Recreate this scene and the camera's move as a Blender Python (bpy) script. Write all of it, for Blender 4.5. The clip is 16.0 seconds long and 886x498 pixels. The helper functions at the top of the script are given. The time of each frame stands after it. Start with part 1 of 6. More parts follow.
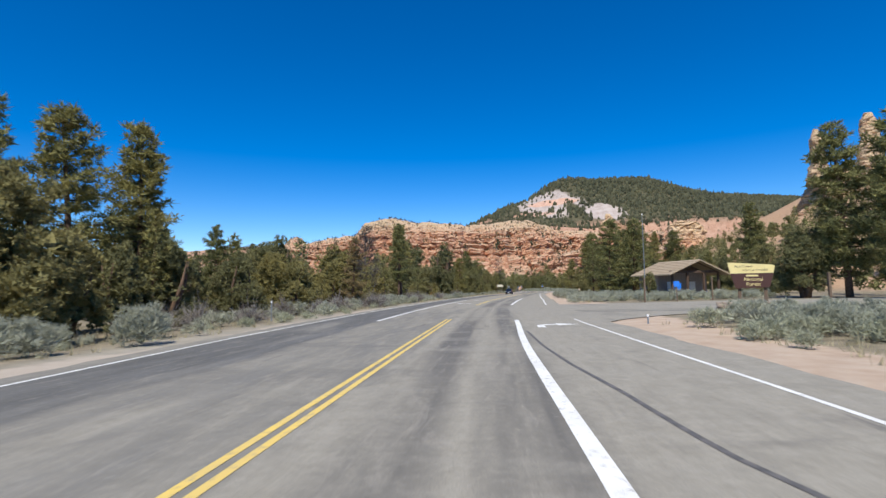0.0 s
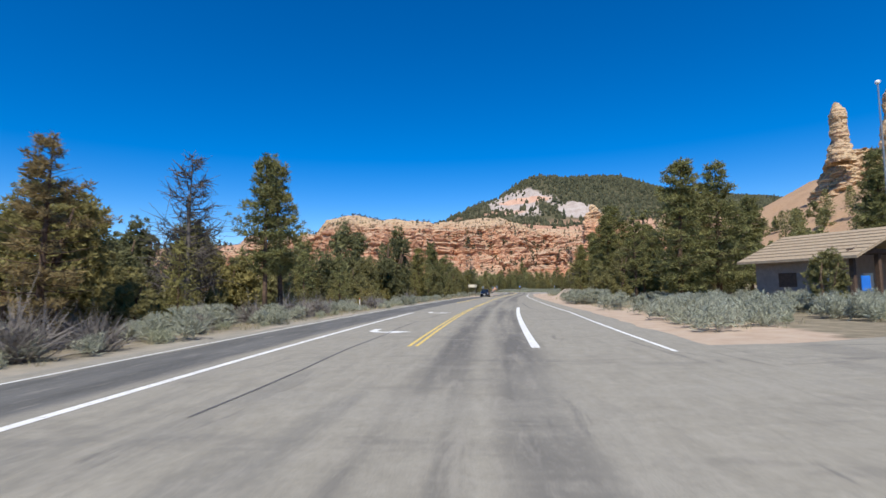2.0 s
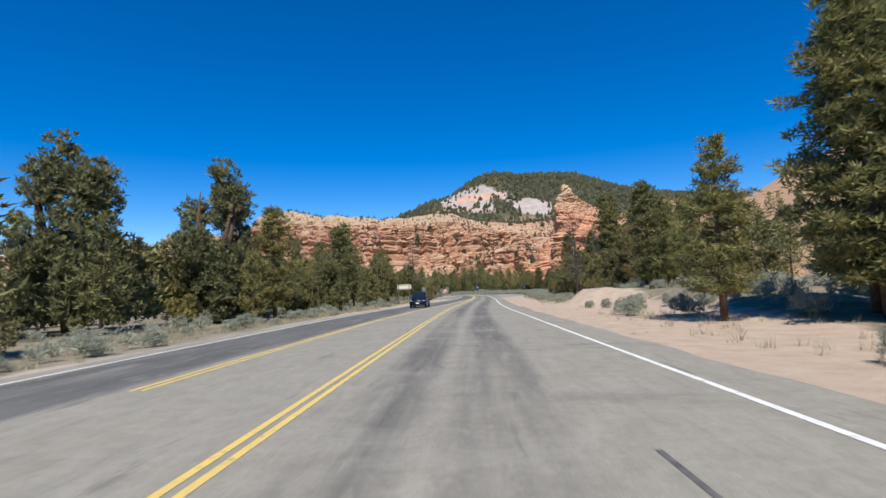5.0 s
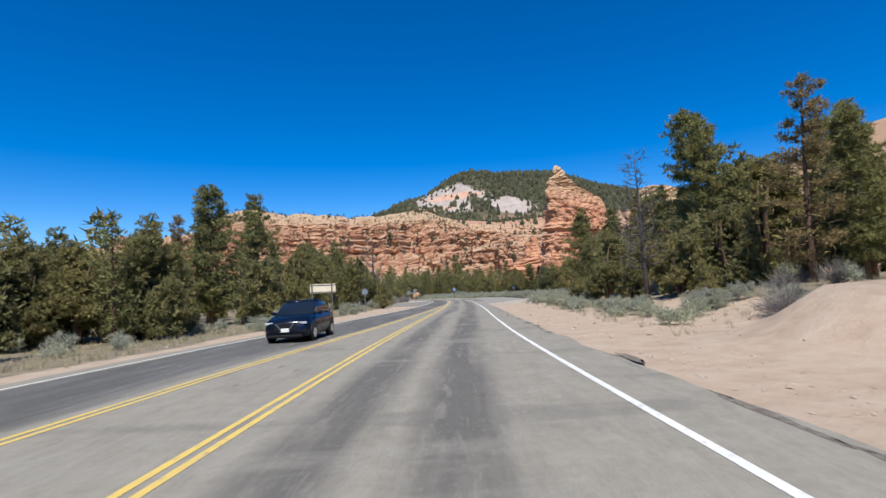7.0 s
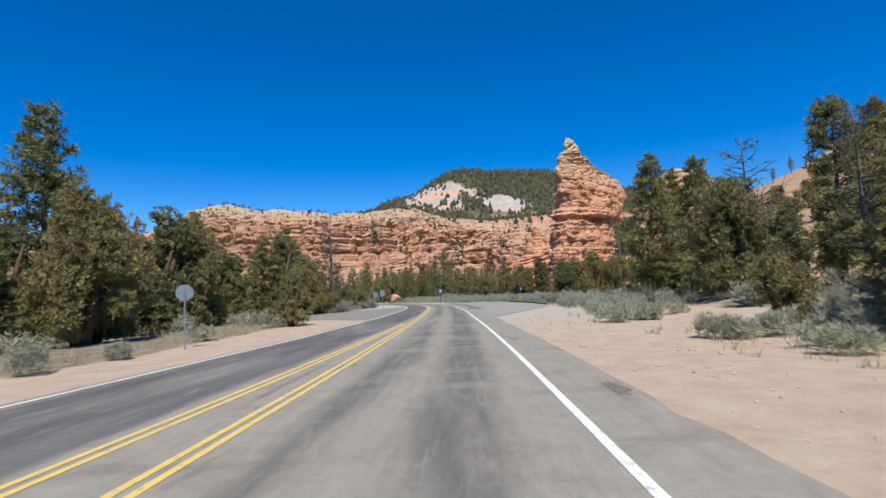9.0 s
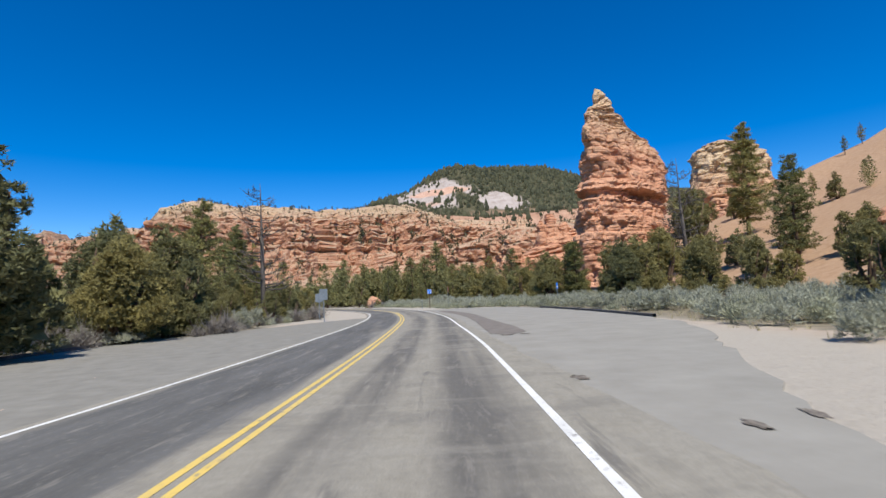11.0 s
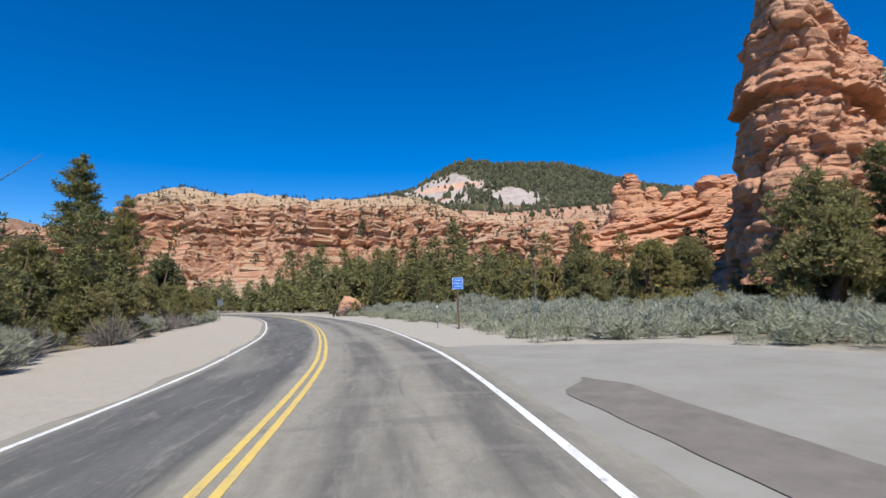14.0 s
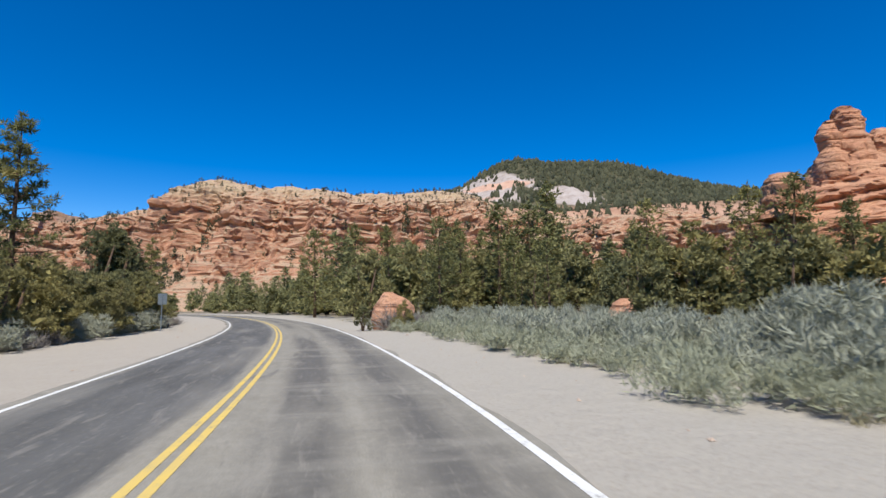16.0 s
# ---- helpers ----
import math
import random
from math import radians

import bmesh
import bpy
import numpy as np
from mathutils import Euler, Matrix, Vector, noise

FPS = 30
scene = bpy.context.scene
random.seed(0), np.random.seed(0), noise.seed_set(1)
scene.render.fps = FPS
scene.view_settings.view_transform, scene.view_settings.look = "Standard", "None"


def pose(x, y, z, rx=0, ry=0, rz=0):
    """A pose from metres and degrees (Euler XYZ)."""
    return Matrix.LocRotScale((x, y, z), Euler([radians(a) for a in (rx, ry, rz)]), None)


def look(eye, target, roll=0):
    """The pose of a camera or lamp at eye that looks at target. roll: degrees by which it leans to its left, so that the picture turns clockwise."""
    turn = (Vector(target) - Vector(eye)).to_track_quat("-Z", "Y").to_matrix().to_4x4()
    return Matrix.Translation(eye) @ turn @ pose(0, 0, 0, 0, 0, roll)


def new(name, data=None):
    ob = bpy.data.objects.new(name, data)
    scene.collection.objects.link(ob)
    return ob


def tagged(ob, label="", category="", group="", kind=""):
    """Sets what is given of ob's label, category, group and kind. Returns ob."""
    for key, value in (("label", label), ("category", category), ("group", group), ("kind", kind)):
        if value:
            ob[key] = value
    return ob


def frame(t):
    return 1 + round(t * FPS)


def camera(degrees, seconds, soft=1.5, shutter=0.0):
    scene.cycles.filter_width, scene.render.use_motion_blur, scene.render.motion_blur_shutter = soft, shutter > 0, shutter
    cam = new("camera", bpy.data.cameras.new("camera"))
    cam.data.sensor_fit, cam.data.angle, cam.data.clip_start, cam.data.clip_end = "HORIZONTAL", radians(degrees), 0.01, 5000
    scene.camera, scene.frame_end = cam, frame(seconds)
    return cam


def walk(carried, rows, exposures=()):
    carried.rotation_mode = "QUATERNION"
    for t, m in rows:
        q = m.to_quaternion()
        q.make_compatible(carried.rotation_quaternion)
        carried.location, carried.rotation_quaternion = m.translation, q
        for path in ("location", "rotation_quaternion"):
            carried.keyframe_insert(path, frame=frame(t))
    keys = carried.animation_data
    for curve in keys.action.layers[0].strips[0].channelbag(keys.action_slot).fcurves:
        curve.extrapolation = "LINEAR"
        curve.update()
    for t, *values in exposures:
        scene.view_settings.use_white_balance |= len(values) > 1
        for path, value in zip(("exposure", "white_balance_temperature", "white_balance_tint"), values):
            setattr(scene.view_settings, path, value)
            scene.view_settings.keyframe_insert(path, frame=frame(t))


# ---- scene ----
cam = camera(80.7, 16.0, 1.5, 0.12)
PATH = [
    (0, (0.000, 0.000, 1.6), (-0.0000, 1.9940, 1.7550), -0.90),
    (0.5, (0.657, 9.380, 1.6), (0.6822, 11.3740, 1.7532), -0.92),
    (1, (1.593, 18.736, 1.6), (1.6439, 20.7301, 1.7516), -0.91),
    (1.5, (2.370, 27.954, 1.6), (2.4514, 29.9464, 1.7542), -1.03),
    (2, (3.350, 37.061, 1.6), (3.4646, 39.0511, 1.7573), -1.18),
    (2.5, (4.661, 46.101, 1.6), (4.8034, 48.0900, 1.7575), -1.27),
    (3, (6.085, 55.140, 1.6), (6.2554, 57.1262, 1.7578), -1.28),
    (3.5, (7.555, 64.128, 1.6), (7.7520, 66.1118, 1.7592), -1.37),
    (4, (9.149, 72.983, 1.6), (9.3784, 74.9630, 1.7610), -1.56),
    (6.5, (18.402, 115.684, 1.6), (18.7638, 117.6441, 1.7656), -2.84),
    (7, (20.159, 124.046, 1.6), (20.5370, 126.0025, 1.7690), -2.82),
    (7.5, (22.062, 132.356, 1.6), (22.4545, 134.3097, 1.7716), -2.77),
    (8, (24.052, 140.635, 1.6), (24.4537, 142.5866, 1.7730), -2.73),
    (8.5, (26.060, 148.758, 1.6), (26.4674, 150.7082, 1.7745), -2.60),
    (11, (35.617, 189.847, 1.6), (36.0514, 191.7912, 1.7822), -3.02),
    (11.5, (37.279, 198.073, 1.6), (37.7152, 200.0161, 1.7835), -2.91),
    (12, (38.941, 206.306, 1.6), (39.3775, 208.2492, 1.7866), -2.87),
    (12.5, (40.433, 214.516, 1.6), (40.8671, 216.4587, 1.7890), -2.77),
    (13, (41.794, 222.725, 1.6), (42.2245, 224.6693, 1.7883), -2.60),
    (13.5, (42.896, 231.000, 1.6), (43.3190, 232.9452, 1.7907), -2.35),
    (14, (43.845, 239.285, 1.6), (44.2517, 241.2340, 1.7939), -2.07),
    (14.5, (44.630, 247.477, 1.6), (45.0181, 249.4289, 1.7970), -1.79),
    (15, (44.895, 255.662, 1.6), (45.2496, 257.6202, 1.8017), -1.38),
    (15.5, (44.834, 263.925, 1.6), (45.1405, 265.8909, 1.8070), -0.99),
    (16, (44.559, 272.148, 1.6), (44.8075, 274.1211, 1.8138), -0.63),
]
walk(cam, [(t, look(eye, target, roll)) for t, eye, target, roll in PATH])

# ---- light: high sun from behind, clear mountain sky ----
SUN = Vector((-0.055, -0.57, 0.82)).normalized()
world = bpy.data.worlds.new("sky")
scene.world = world
world.use_nodes = True
wn = world.node_tree.nodes
sky = wn.new("ShaderNodeTexSky")
sky.sky_type, sky.sun_disc = "NISHITA", False
sky.sun_elevation = math.asin(SUN.z)
sky.sun_rotation = math.atan2(SUN.x, SUN.y)
sky.altitude, sky.air_density, sky.dust_density, sky.ozone_density = 2300, 1.0, 0.0, 1.0
deep = wn.new("ShaderNodeHueSaturation")
deep.inputs["Hue"].default_value, deep.inputs["Saturation"].default_value, deep.inputs["Value"].default_value = 0.5095, 1.58, 1.75
world.node_tree.links.new(sky.outputs[0], deep.inputs["Color"])
world.node_tree.links.new(deep.outputs[0], wn["Background"].inputs[0])
wn["Background"].inputs[1].default_value = 0.09
sun = new("sun", bpy.data.lights.new("sun", "SUN"))
sun.data.energy, sun.data.angle, sun.data.color = 5.7, radians(0.53), (1.0, 0.95, 0.85)
sun.matrix_world = look((0, 0, 300), Vector((0, 0, 300)) - SUN)
scene.view_settings.exposure = 0.0


# ---- materials ----
def nodes_of(name, rough=0.9, spec=0.2):
    m = bpy.data.materials.new(name)
    m.use_nodes = True
    nt = m.node_tree
    b = nt.nodes["Principled BSDF"]
    b.inputs["Roughness"].default_value = rough
    b.inputs["Specular IOR Level"].default_value = spec
    return m, nt, b


def link(nt, a, b):
    nt.links.new(a, b)


def coords(nt, uv=False, scale=(1, 1, 1)):
    tc = nt.nodes.new("ShaderNodeTexCoord")
    mp = nt.nodes.new("ShaderNodeMapping")
    mp.inputs["Scale"].default_value = scale
    geo = None
    if uv:
        link(nt, tc.outputs["UV"], mp.inputs[0])
    else:
        geo = nt.nodes.new("ShaderNodeNewGeometry")
        link(nt, geo.outputs["Position"], mp.inputs[0])
    return mp.outputs[0]


def noise_tex(nt, vec, scale, detail=6.0, rough=0.6, distort=0.0):
    n = nt.nodes.new("ShaderNodeTexNoise")
    n.inputs["Scale"].default_value, n.inputs["Detail"].default_value = scale, detail
    n.inputs["Roughness"].default_value, n.inputs["Distortion"].default_value = rough, distort
    link(nt, vec, n.inputs["Vector"])
    return n.outputs["Fac"]


def ramp(nt, fac, stops):
    r = nt.nodes.new("ShaderNodeValToRGB")
    el = r.color_ramp.elements
    while len(el) > 1:
        el.remove(el[-1])
    for i, (p, c) in enumerate(stops):
        e = el[0] if i == 0 else el.new(p)
        e.position = p
        e.color = (*c, 1) if len(c) == 3 else c
    link(nt, fac, r.inputs[0])
    return r.outputs[0]


def grey(nt, fac, lo, hi, a=0.0, b=1.0):
    n = nt.nodes.new("ShaderNodeMapRange")
    n.clamp = True
    for k, v in zip(("From Min", "From Max", "To Min", "To Max"), (lo, hi, a, b)):
        n.inputs[k].default_value = v
    link(nt, fac, n.inputs["Value"])
    return n.outputs[0]


def blend(nt, fac, a, b, mode="MIX"):
    n = nt.nodes.new("ShaderNodeMix")
    n.data_type, n.blend_type = "RGBA", mode
    for sock, v in ((n.inputs[0], fac), (n.inputs[6], a), (n.inputs[7], b)):
        if isinstance(v, (int, float)):
            sock.default_value = v
        elif isinstance(v, tuple):
            sock.default_value = (*v, 1)
        else:
            link(nt, v, sock)
    return n.outputs[2]


def calc(nt, op, a, b=None, c=None):
    n = nt.nodes.new("ShaderNodeMath")
    n.operation = op
    for i, v in enumerate((a, b, c)):
        if v is None:
            continue
        if isinstance(v, (int, float)):
            n.inputs[i].default_value = v
        else:
            link(nt, v, n.inputs[i])
    return n.outputs[0]


def bump(nt, b, height, strength=0.5, dist=0.05):
    n = nt.nodes.new("ShaderNodeBump")
    n.inputs["Strength"].default_value, n.inputs["Distance"].default_value = strength, dist
    link(nt, height, n.inputs["Height"])
    link(nt, n.outputs[0], b.inputs["Normal"])


def mottled(name, dark, light, scale=3.0, rough=0.8, spec=0.2, bumpy=0.3, dist=0.01, metal=0.0):
    m, nt, b = nodes_of(name, rough, spec)
    v = coords(nt)
    n = noise_tex(nt, v, scale, 8, 0.65)
    link(nt, ramp(nt, n, [(0.3, dark), (0.7, light)]), b.inputs["Base Color"])
    b.inputs["Metallic"].default_value = metal
    if bumpy:
        bump(nt, b, noise_tex(nt, v, scale * 6, 4), bumpy, dist)
    return m


def asphalt_material():
    """Grey worn asphalt: tyre paths and tar stains run along the road (uv: metres from the centre line, metres along)."""
    m, nt, b = nodes_of("asphalt", 0.85, 0.25)
    tc = nt.nodes.new("ShaderNodeTexCoord")
    sep = nt.nodes.new("ShaderNodeSeparateXYZ")
    link(nt, tc.outputs["UV"], sep.inputs[0])
    across, along = sep.outputs[0], sep.outputs[1]
    uv = nt.nodes.new("ShaderNodeMapping")
    link(nt, tc.outputs["UV"], uv.inputs[0])
    uv.inputs["Scale"].default_value = (1.0, 0.16, 1.0)
    streak = noise_tex(nt, uv.outputs[0], 1.1, 7, 0.62, 0.3)
    blot = noise_tex(nt, uv.outputs[0], 0.45, 4, 0.5, 0.4)
    pos = coords(nt)
    fine = noise_tex(nt, pos, 55, 3, 0.7)
    mid = noise_tex(nt, pos, 2.2, 5, 0.6)
    stain = noise_tex(nt, uv.outputs[0], 3.6, 6, 0.7, 0.6)
    base = ramp(nt, mid, [(0.3, (0.30, 0.283, 0.235)), (0.7, (0.38, 0.36, 0.305))])
    # tyre paths in the near lane
    wob = calc(nt, "MULTIPLY", calc(nt, "SUBTRACT", blot, 0.5), 0.7)
    d = calc(nt, "ADD", across, wob)
    paths = None
    for c, w in ((1.3, 0.42), (3.0, 0.5)):
        q = calc(nt, "ABSOLUTE", calc(nt, "SUBTRACT", d, c))
        k = grey(nt, q, w * 0.7, w * 1.7, 1, 0)
        paths = k if paths is None else calc(nt, "MAXIMUM", paths, k)
    long = nt.nodes.new("ShaderNodeMapping")
    link(nt, tc.outputs["UV"], long.inputs[0])
    long.inputs["Scale"].default_value = (1.0, 0.05, 1.0)
    wear = noise_tex(nt, long.outputs[0], 0.8, 4, 0.55, 0.2)
    paths = calc(nt, "MULTIPLY", paths, calc(nt, "MULTIPLY", grey(nt, streak, 0.3, 0.5, 0.35, 1.0), grey(nt, wear, 0.36, 0.52, 0.15, 1.0)))
    base = blend(nt, calc(nt, "MULTIPLY", paths, 0.82), base, (0.085, 0.084, 0.083))
    # bleached strip between the tyre paths, and square-ended repairs across the lane
    cross = nt.nodes.new("ShaderNodeMapping")
    link(nt, tc.outputs["UV"], cross.inputs[0])
    cross.inputs["Scale"].default_value = (0.12, 0.55, 1.0)
    bars = noise_tex(nt, cross.outputs[0], 1.0, 5, 0.65, 0.2)
    base = blend(nt, calc(nt, "MULTIPLY", grey(nt, bars, 0.54, 0.62), 0.42), base, (0.36, 0.345, 0.30))
    base = blend(nt, calc(nt, "MULTIPLY", grey(nt, bars, 0.43, 0.36), 0.35), base, (0.13, 0.127, 0.122))
    # the far lane carries a darker, newer surface
    attr = nt.nodes.new("ShaderNodeAttribute")
    attr.attribute_name = "newer"
    newer = calc(nt, "MULTIPLY", grey(nt, calc(nt, "ADD", attr.outputs["Fac"], calc(nt, "MULTIPLY", calc(nt, "SUBTRACT", streak, 0.5), 0.9)), 0.3, 0.7), 0.95)
    base = blend(nt, newer, base, blend(nt, grey(nt, streak, 0.3, 0.7), (0.045, 0.049, 0.053), (0.15, 0.155, 0.158)))
    # pale patches and tar blots
    pale = grey(nt, blot, 0.56, 0.68)
    base = blend(nt, calc(nt, "MULTIPLY", pale, 0.5), base, (0.35, 0.335, 0.29))
    tar = noise_tex(nt, uv.outputs[0], 0.85, 5, 0.6, 1.5)
    base = blend(nt, calc(nt, "MULTIPLY", grey(nt, tar, 0.62, 0.70), 0.65), base, (0.11, 0.107, 0.105))
    base = blend(nt, calc(nt, "MULTIPLY", grey(nt, fine, 0.38, 0.66), 0.55), base, (0.13, 0.125, 0.112))
    grit = noise_tex(nt, pos, 9.0, 6, 0.75)
    base = blend(nt, calc(nt, "MULTIPLY", grey(nt, grit, 0.48, 0.66), 0.3), base, (0.16, 0.153, 0.137))
    base = blend(nt, calc(nt, "MULTIPLY", grey(nt, grit, 0.46, 0.32), 0.35), base, (0.36, 0.345, 0.30))
    base = blend(nt, calc(nt, "MULTIPLY", grey(nt, stain, 0.5, 0.66), 0.28), base, (0.17, 0.163, 0.147))
    base = blend(nt, calc(nt, "MULTIPLY", grey(nt, stain, 0.46, 0.34), 0.35), base, (0.345, 0.325, 0.285))
    base = blend(nt, 1.0, base, (0.95, 0.93, 0.90), "MULTIPLY")
    link(nt, base, b.inputs["Base Color"])
    bump(nt, b, fine, 0.35, 0.006)
    return m


def paint_material(name, colour, worn):
    m, nt, b = nodes_of(name, 0.7, 0.3)
    v = coords(nt)
    n = noise_tex(nt, v, 7, 8, 0.75)
    c = blend(nt, grey(nt, n, worn, worn + 0.12), colour, (0.22, 0.21, 0.19))
    c = blend(nt, calc(nt, "MULTIPLY", grey(nt, noise_tex(nt, v, 1.3, 3), 0.4, 0.7), 0.25), c, (0.30, 0.28, 0.25))
    link(nt, c, b.inputs["Base Color"])
    bump(nt, b, noise_tex(nt, v, 60, 3), 0.3, 0.004)
    return m


def ground_material():
    """Pink-grey dirt near the road, tan and olive litter further out, red soil on the slopes."""
    m, nt, b = nodes_of("dry_ground", 0.95, 0.1)
    v = coords(nt)
    attr = nt.nodes.new("ShaderNodeAttribute")
    attr.attribute_name = "soil"
    sep = nt.nodes.new("ShaderNodeSeparateColor")
    link(nt, attr.outputs["Color"], sep.inputs[0])
    big, mid, fine = noise_tex(nt, v, 0.12, 5), noise_tex(nt, v, 1.1, 7), noise_tex(nt, v, 14, 6, 0.7)
    dirt = ramp(nt, mid, [(0.25, (0.38, 0.28, 0.205)), (0.5, (0.45, 0.35, 0.265)), (0.8, (0.50, 0.415, 0.33))])
    litter = ramp(nt, mid, [(0.25, (0.13, 0.115, 0.085)), (0.5, (0.22, 0.19, 0.135)), (0.75, (0.34, 0.28, 0.20))])
    slope = ramp(nt, mid, [(0.25, (0.33, 0.205, 0.12)), (0.5, (0.40, 0.26, 0.16)), (0.8, (0.46, 0.32, 0.21))])
    red = blend(nt, grey(nt, calc(nt, "ADD", sep.outputs[0], calc(nt, "MULTIPLY", calc(nt, "SUBTRACT", mid, 0.5), 0.5)), 0.4, 0.6), litter, dirt)
    col = blend(nt, sep.outputs[1], red, slope)
    gravel = ramp(nt, fine, [(0.3, (0.33, 0.305, 0.26)), (0.6, (0.44, 0.415, 0.36)), (0.8, (0.52, 0.49, 0.435))])
    col = blend(nt, sep.outputs[2], col, gravel)
    col = blend(nt, calc(nt, "MULTIPLY", grey(nt, fine, 0.5, 0.75), 0.28), col, (0.24, 0.18, 0.135))
    link(nt, col, b.inputs["Base Color"])
    bump(nt, b, calc(nt, "ADD", calc(nt, "MULTIPLY", mid, 3.0), fine), 0.6, 0.06)
    return m


def rock_material(name, tone=1.0, pale_from=1e6, pale_to=1.1e6, band=0.55, relief=0.6, slopes=0.0):
    """Layered orange-pink limestone; beds vary with height, pale caps above a level."""
    m, nt, b = nodes_of(name, 0.93, 0.1)
    v = coords(nt)
    sep = nt.nodes.new("ShaderNodeSeparateXYZ")
    link(nt, v, sep.inputs[0])
    warp = noise_tex(nt, v, 0.05, 4)
    level = calc(nt, "ADD", sep.outputs[2], calc(nt, "ADD", calc(nt, "MULTIPLY", warp, 3.5), 2.7))
    comb = nt.nodes.new("ShaderNodeCombineXYZ")
    link(nt, calc(nt, "MULTIPLY", sep.outputs[0], 0.02), comb.inputs[0])
    link(nt, calc(nt, "MULTIPLY", sep.outputs[1], 0.02), comb.inputs[1])
    link(nt, level, comb.inputs[2])
    beds = noise_tex(nt, comb.outputs[0], band, 5, 0.7)
    blot, fine = noise_tex(nt, v, 0.35, 6, 0.6), noise_tex(nt, v, 3.0, 8, 0.7)
    t = tone
    c = ramp(nt, beds, [(0.28, (0.39 * t, 0.165 * t, 0.094 * t)), (0.42, (0.53 * t, 0.262 * t, 0.156 * t)), (0.52, (0.61 * t, 0.335 * t, 0.21 * t)),
                        (0.62, (0.52 * t, 0.25 * t, 0.148 * t)), (0.74, (0.64 * t, 0.41 * t, 0.275 * t))])
    c = blend(nt, calc(nt, "MULTIPLY", grey(nt, blot, 0.42, 0.62), 0.45), c, (0.61 * t, 0.345 * t, 0.22 * t))
    pale = grey(nt, calc(nt, "ADD", level, calc(nt, "MULTIPLY", blot, 14.0)), pale_from, pale_to)
    c = blend(nt, pale, c, ramp(nt, fine, [(0.3, (0.48, 0.345, 0.21)), (0.7, (0.64, 0.50, 0.33))]))
    seams = noise_tex(nt, comb.outputs[0], band * 3.2, 3, 0.6)
    c = blend(nt, calc(nt, "MULTIPLY", grey(nt, seams, 0.55, 0.66), 0.42), c, (0.25 * t, 0.095 * t, 0.06 * t))
    wash = nt.nodes.new("ShaderNodeMapping")
    wash.inputs["Scale"].default_value = (0.16, 0.16, 0.02)
    link(nt, v, wash.inputs[0])
    runs = noise_tex(nt, wash.outputs[0], 1.0, 6, 0.65)
    c = blend(nt, calc(nt, "MULTIPLY", grey(nt, runs, 0.5, 0.68), 0.36), c, (0.30 * t, 0.14 * t, 0.09 * t))
    c = blend(nt, calc(nt, "MULTIPLY", grey(nt, noise_tex(nt, v, 0.11, 6, 0.7), 0.52, 0.68), 0.4), c, (0.60 * t, 0.43 * t, 0.30 * t))
    c = blend(nt, calc(nt, "MULTIPLY", grey(nt, fine, 0.5, 0.72), 0.3), c, (0.25, 0.12, 0.075))
    if slopes:
        # gentler ground between the ledges carries tan rubble and low grey-green scrub
        geo = nt.nodes.new("ShaderNodeNewGeometry")
        lie = nt.nodes.new("ShaderNodeSeparateXYZ")
        link(nt, geo.outputs["Normal"], lie.inputs[0])
        gentle = grey(nt, calc(nt, "ADD", lie.outputs[2], calc(nt, "MULTIPLY", calc(nt, "SUBTRACT", fine, 0.5), 0.5)), 0.5, 0.72)
        scrub_spots = noise_tex(nt, v, 0.45, 5, 0.75)
        rubble = ramp(nt, scrub_spots, [(0.42, (0.55, 0.37, 0.25)), (0.55, (0.50, 0.38, 0.26)), (0.61, (0.25, 0.23, 0.145)), (0.72, (0.14, 0.14, 0.08))])
        c = blend(nt, calc(nt, "MULTIPLY", gentle, slopes), c, rubble)
    link(nt, c, b.inputs["Base Color"])
    rugged = noise_tex(nt, v, 0.8, 7, 0.7)
    height = calc(nt, "ADD", calc(nt, "MULTIPLY", beds, 1.5), calc(nt, "ADD", calc(nt, "MULTIPLY", rugged, 1.6), calc(nt, "ADD", blot, fine)))
    bump(nt, b, calc(nt, "SUBTRACT", height, calc(nt, "MULTIPLY", grey(nt, seams, 0.54, 0.64), 0.7)), 0.9, relief)
    return m


def leaf_material(name, dark, light, sheen=0.35, turned=0.0, clump=0.9):
    """Foliage that varies from leaf to leaf, from spray to spray and from plant to plant."""
    m, nt, b = nodes_of(name, 0.75, 0.15)
    geo = nt.nodes.new("ShaderNodeNewGeometry")
    info = nt.nodes.new("ShaderNodeObjectInfo")
    spray = noise_tex(nt, geo.outputs["Position"], clump, 3, 0.6)
    f = calc(nt, "ADD", calc(nt, "MULTIPLY", geo.outputs["Random Per Island"], 0.5), calc(nt, "MULTIPLY", info.outputs["Random"], 0.2))
    f = calc(nt, "ADD", f, grey(nt, spray, 0.3, 0.7, -0.05, 0.35))
    c = ramp(nt, f, [(0.05, dark), (0.95, light)])
    if turned:
        old = calc(nt, "MULTIPLY", grey(nt, info.outputs["Random"], 0.45, 1.0), turned)
        c = blend(nt, old, c, (0.30, 0.245, 0.075))
        c = blend(nt, calc(nt, "MULTIPLY", grey(nt, noise_tex(nt, geo.outputs["Position"], clump * 0.6, 2), 0.58, 0.7), turned * 0.6), c, (0.27, 0.19, 0.07))
    link(nt, c, b.inputs["Base Color"])
    tr = nt.nodes.new("ShaderNodeBsdfTranslucent")
    link(nt, c, tr.inputs[0])
    mx = nt.nodes.new("ShaderNodeMixShader")
    mx.inputs[0].default_value = sheen
    link(nt, b.outputs[0], mx.inputs[1])
    link(nt, tr.outputs[0], mx.inputs[2])
    link(nt, mx.outputs[0], nt.nodes["Material Output"].inputs[0])
    return m


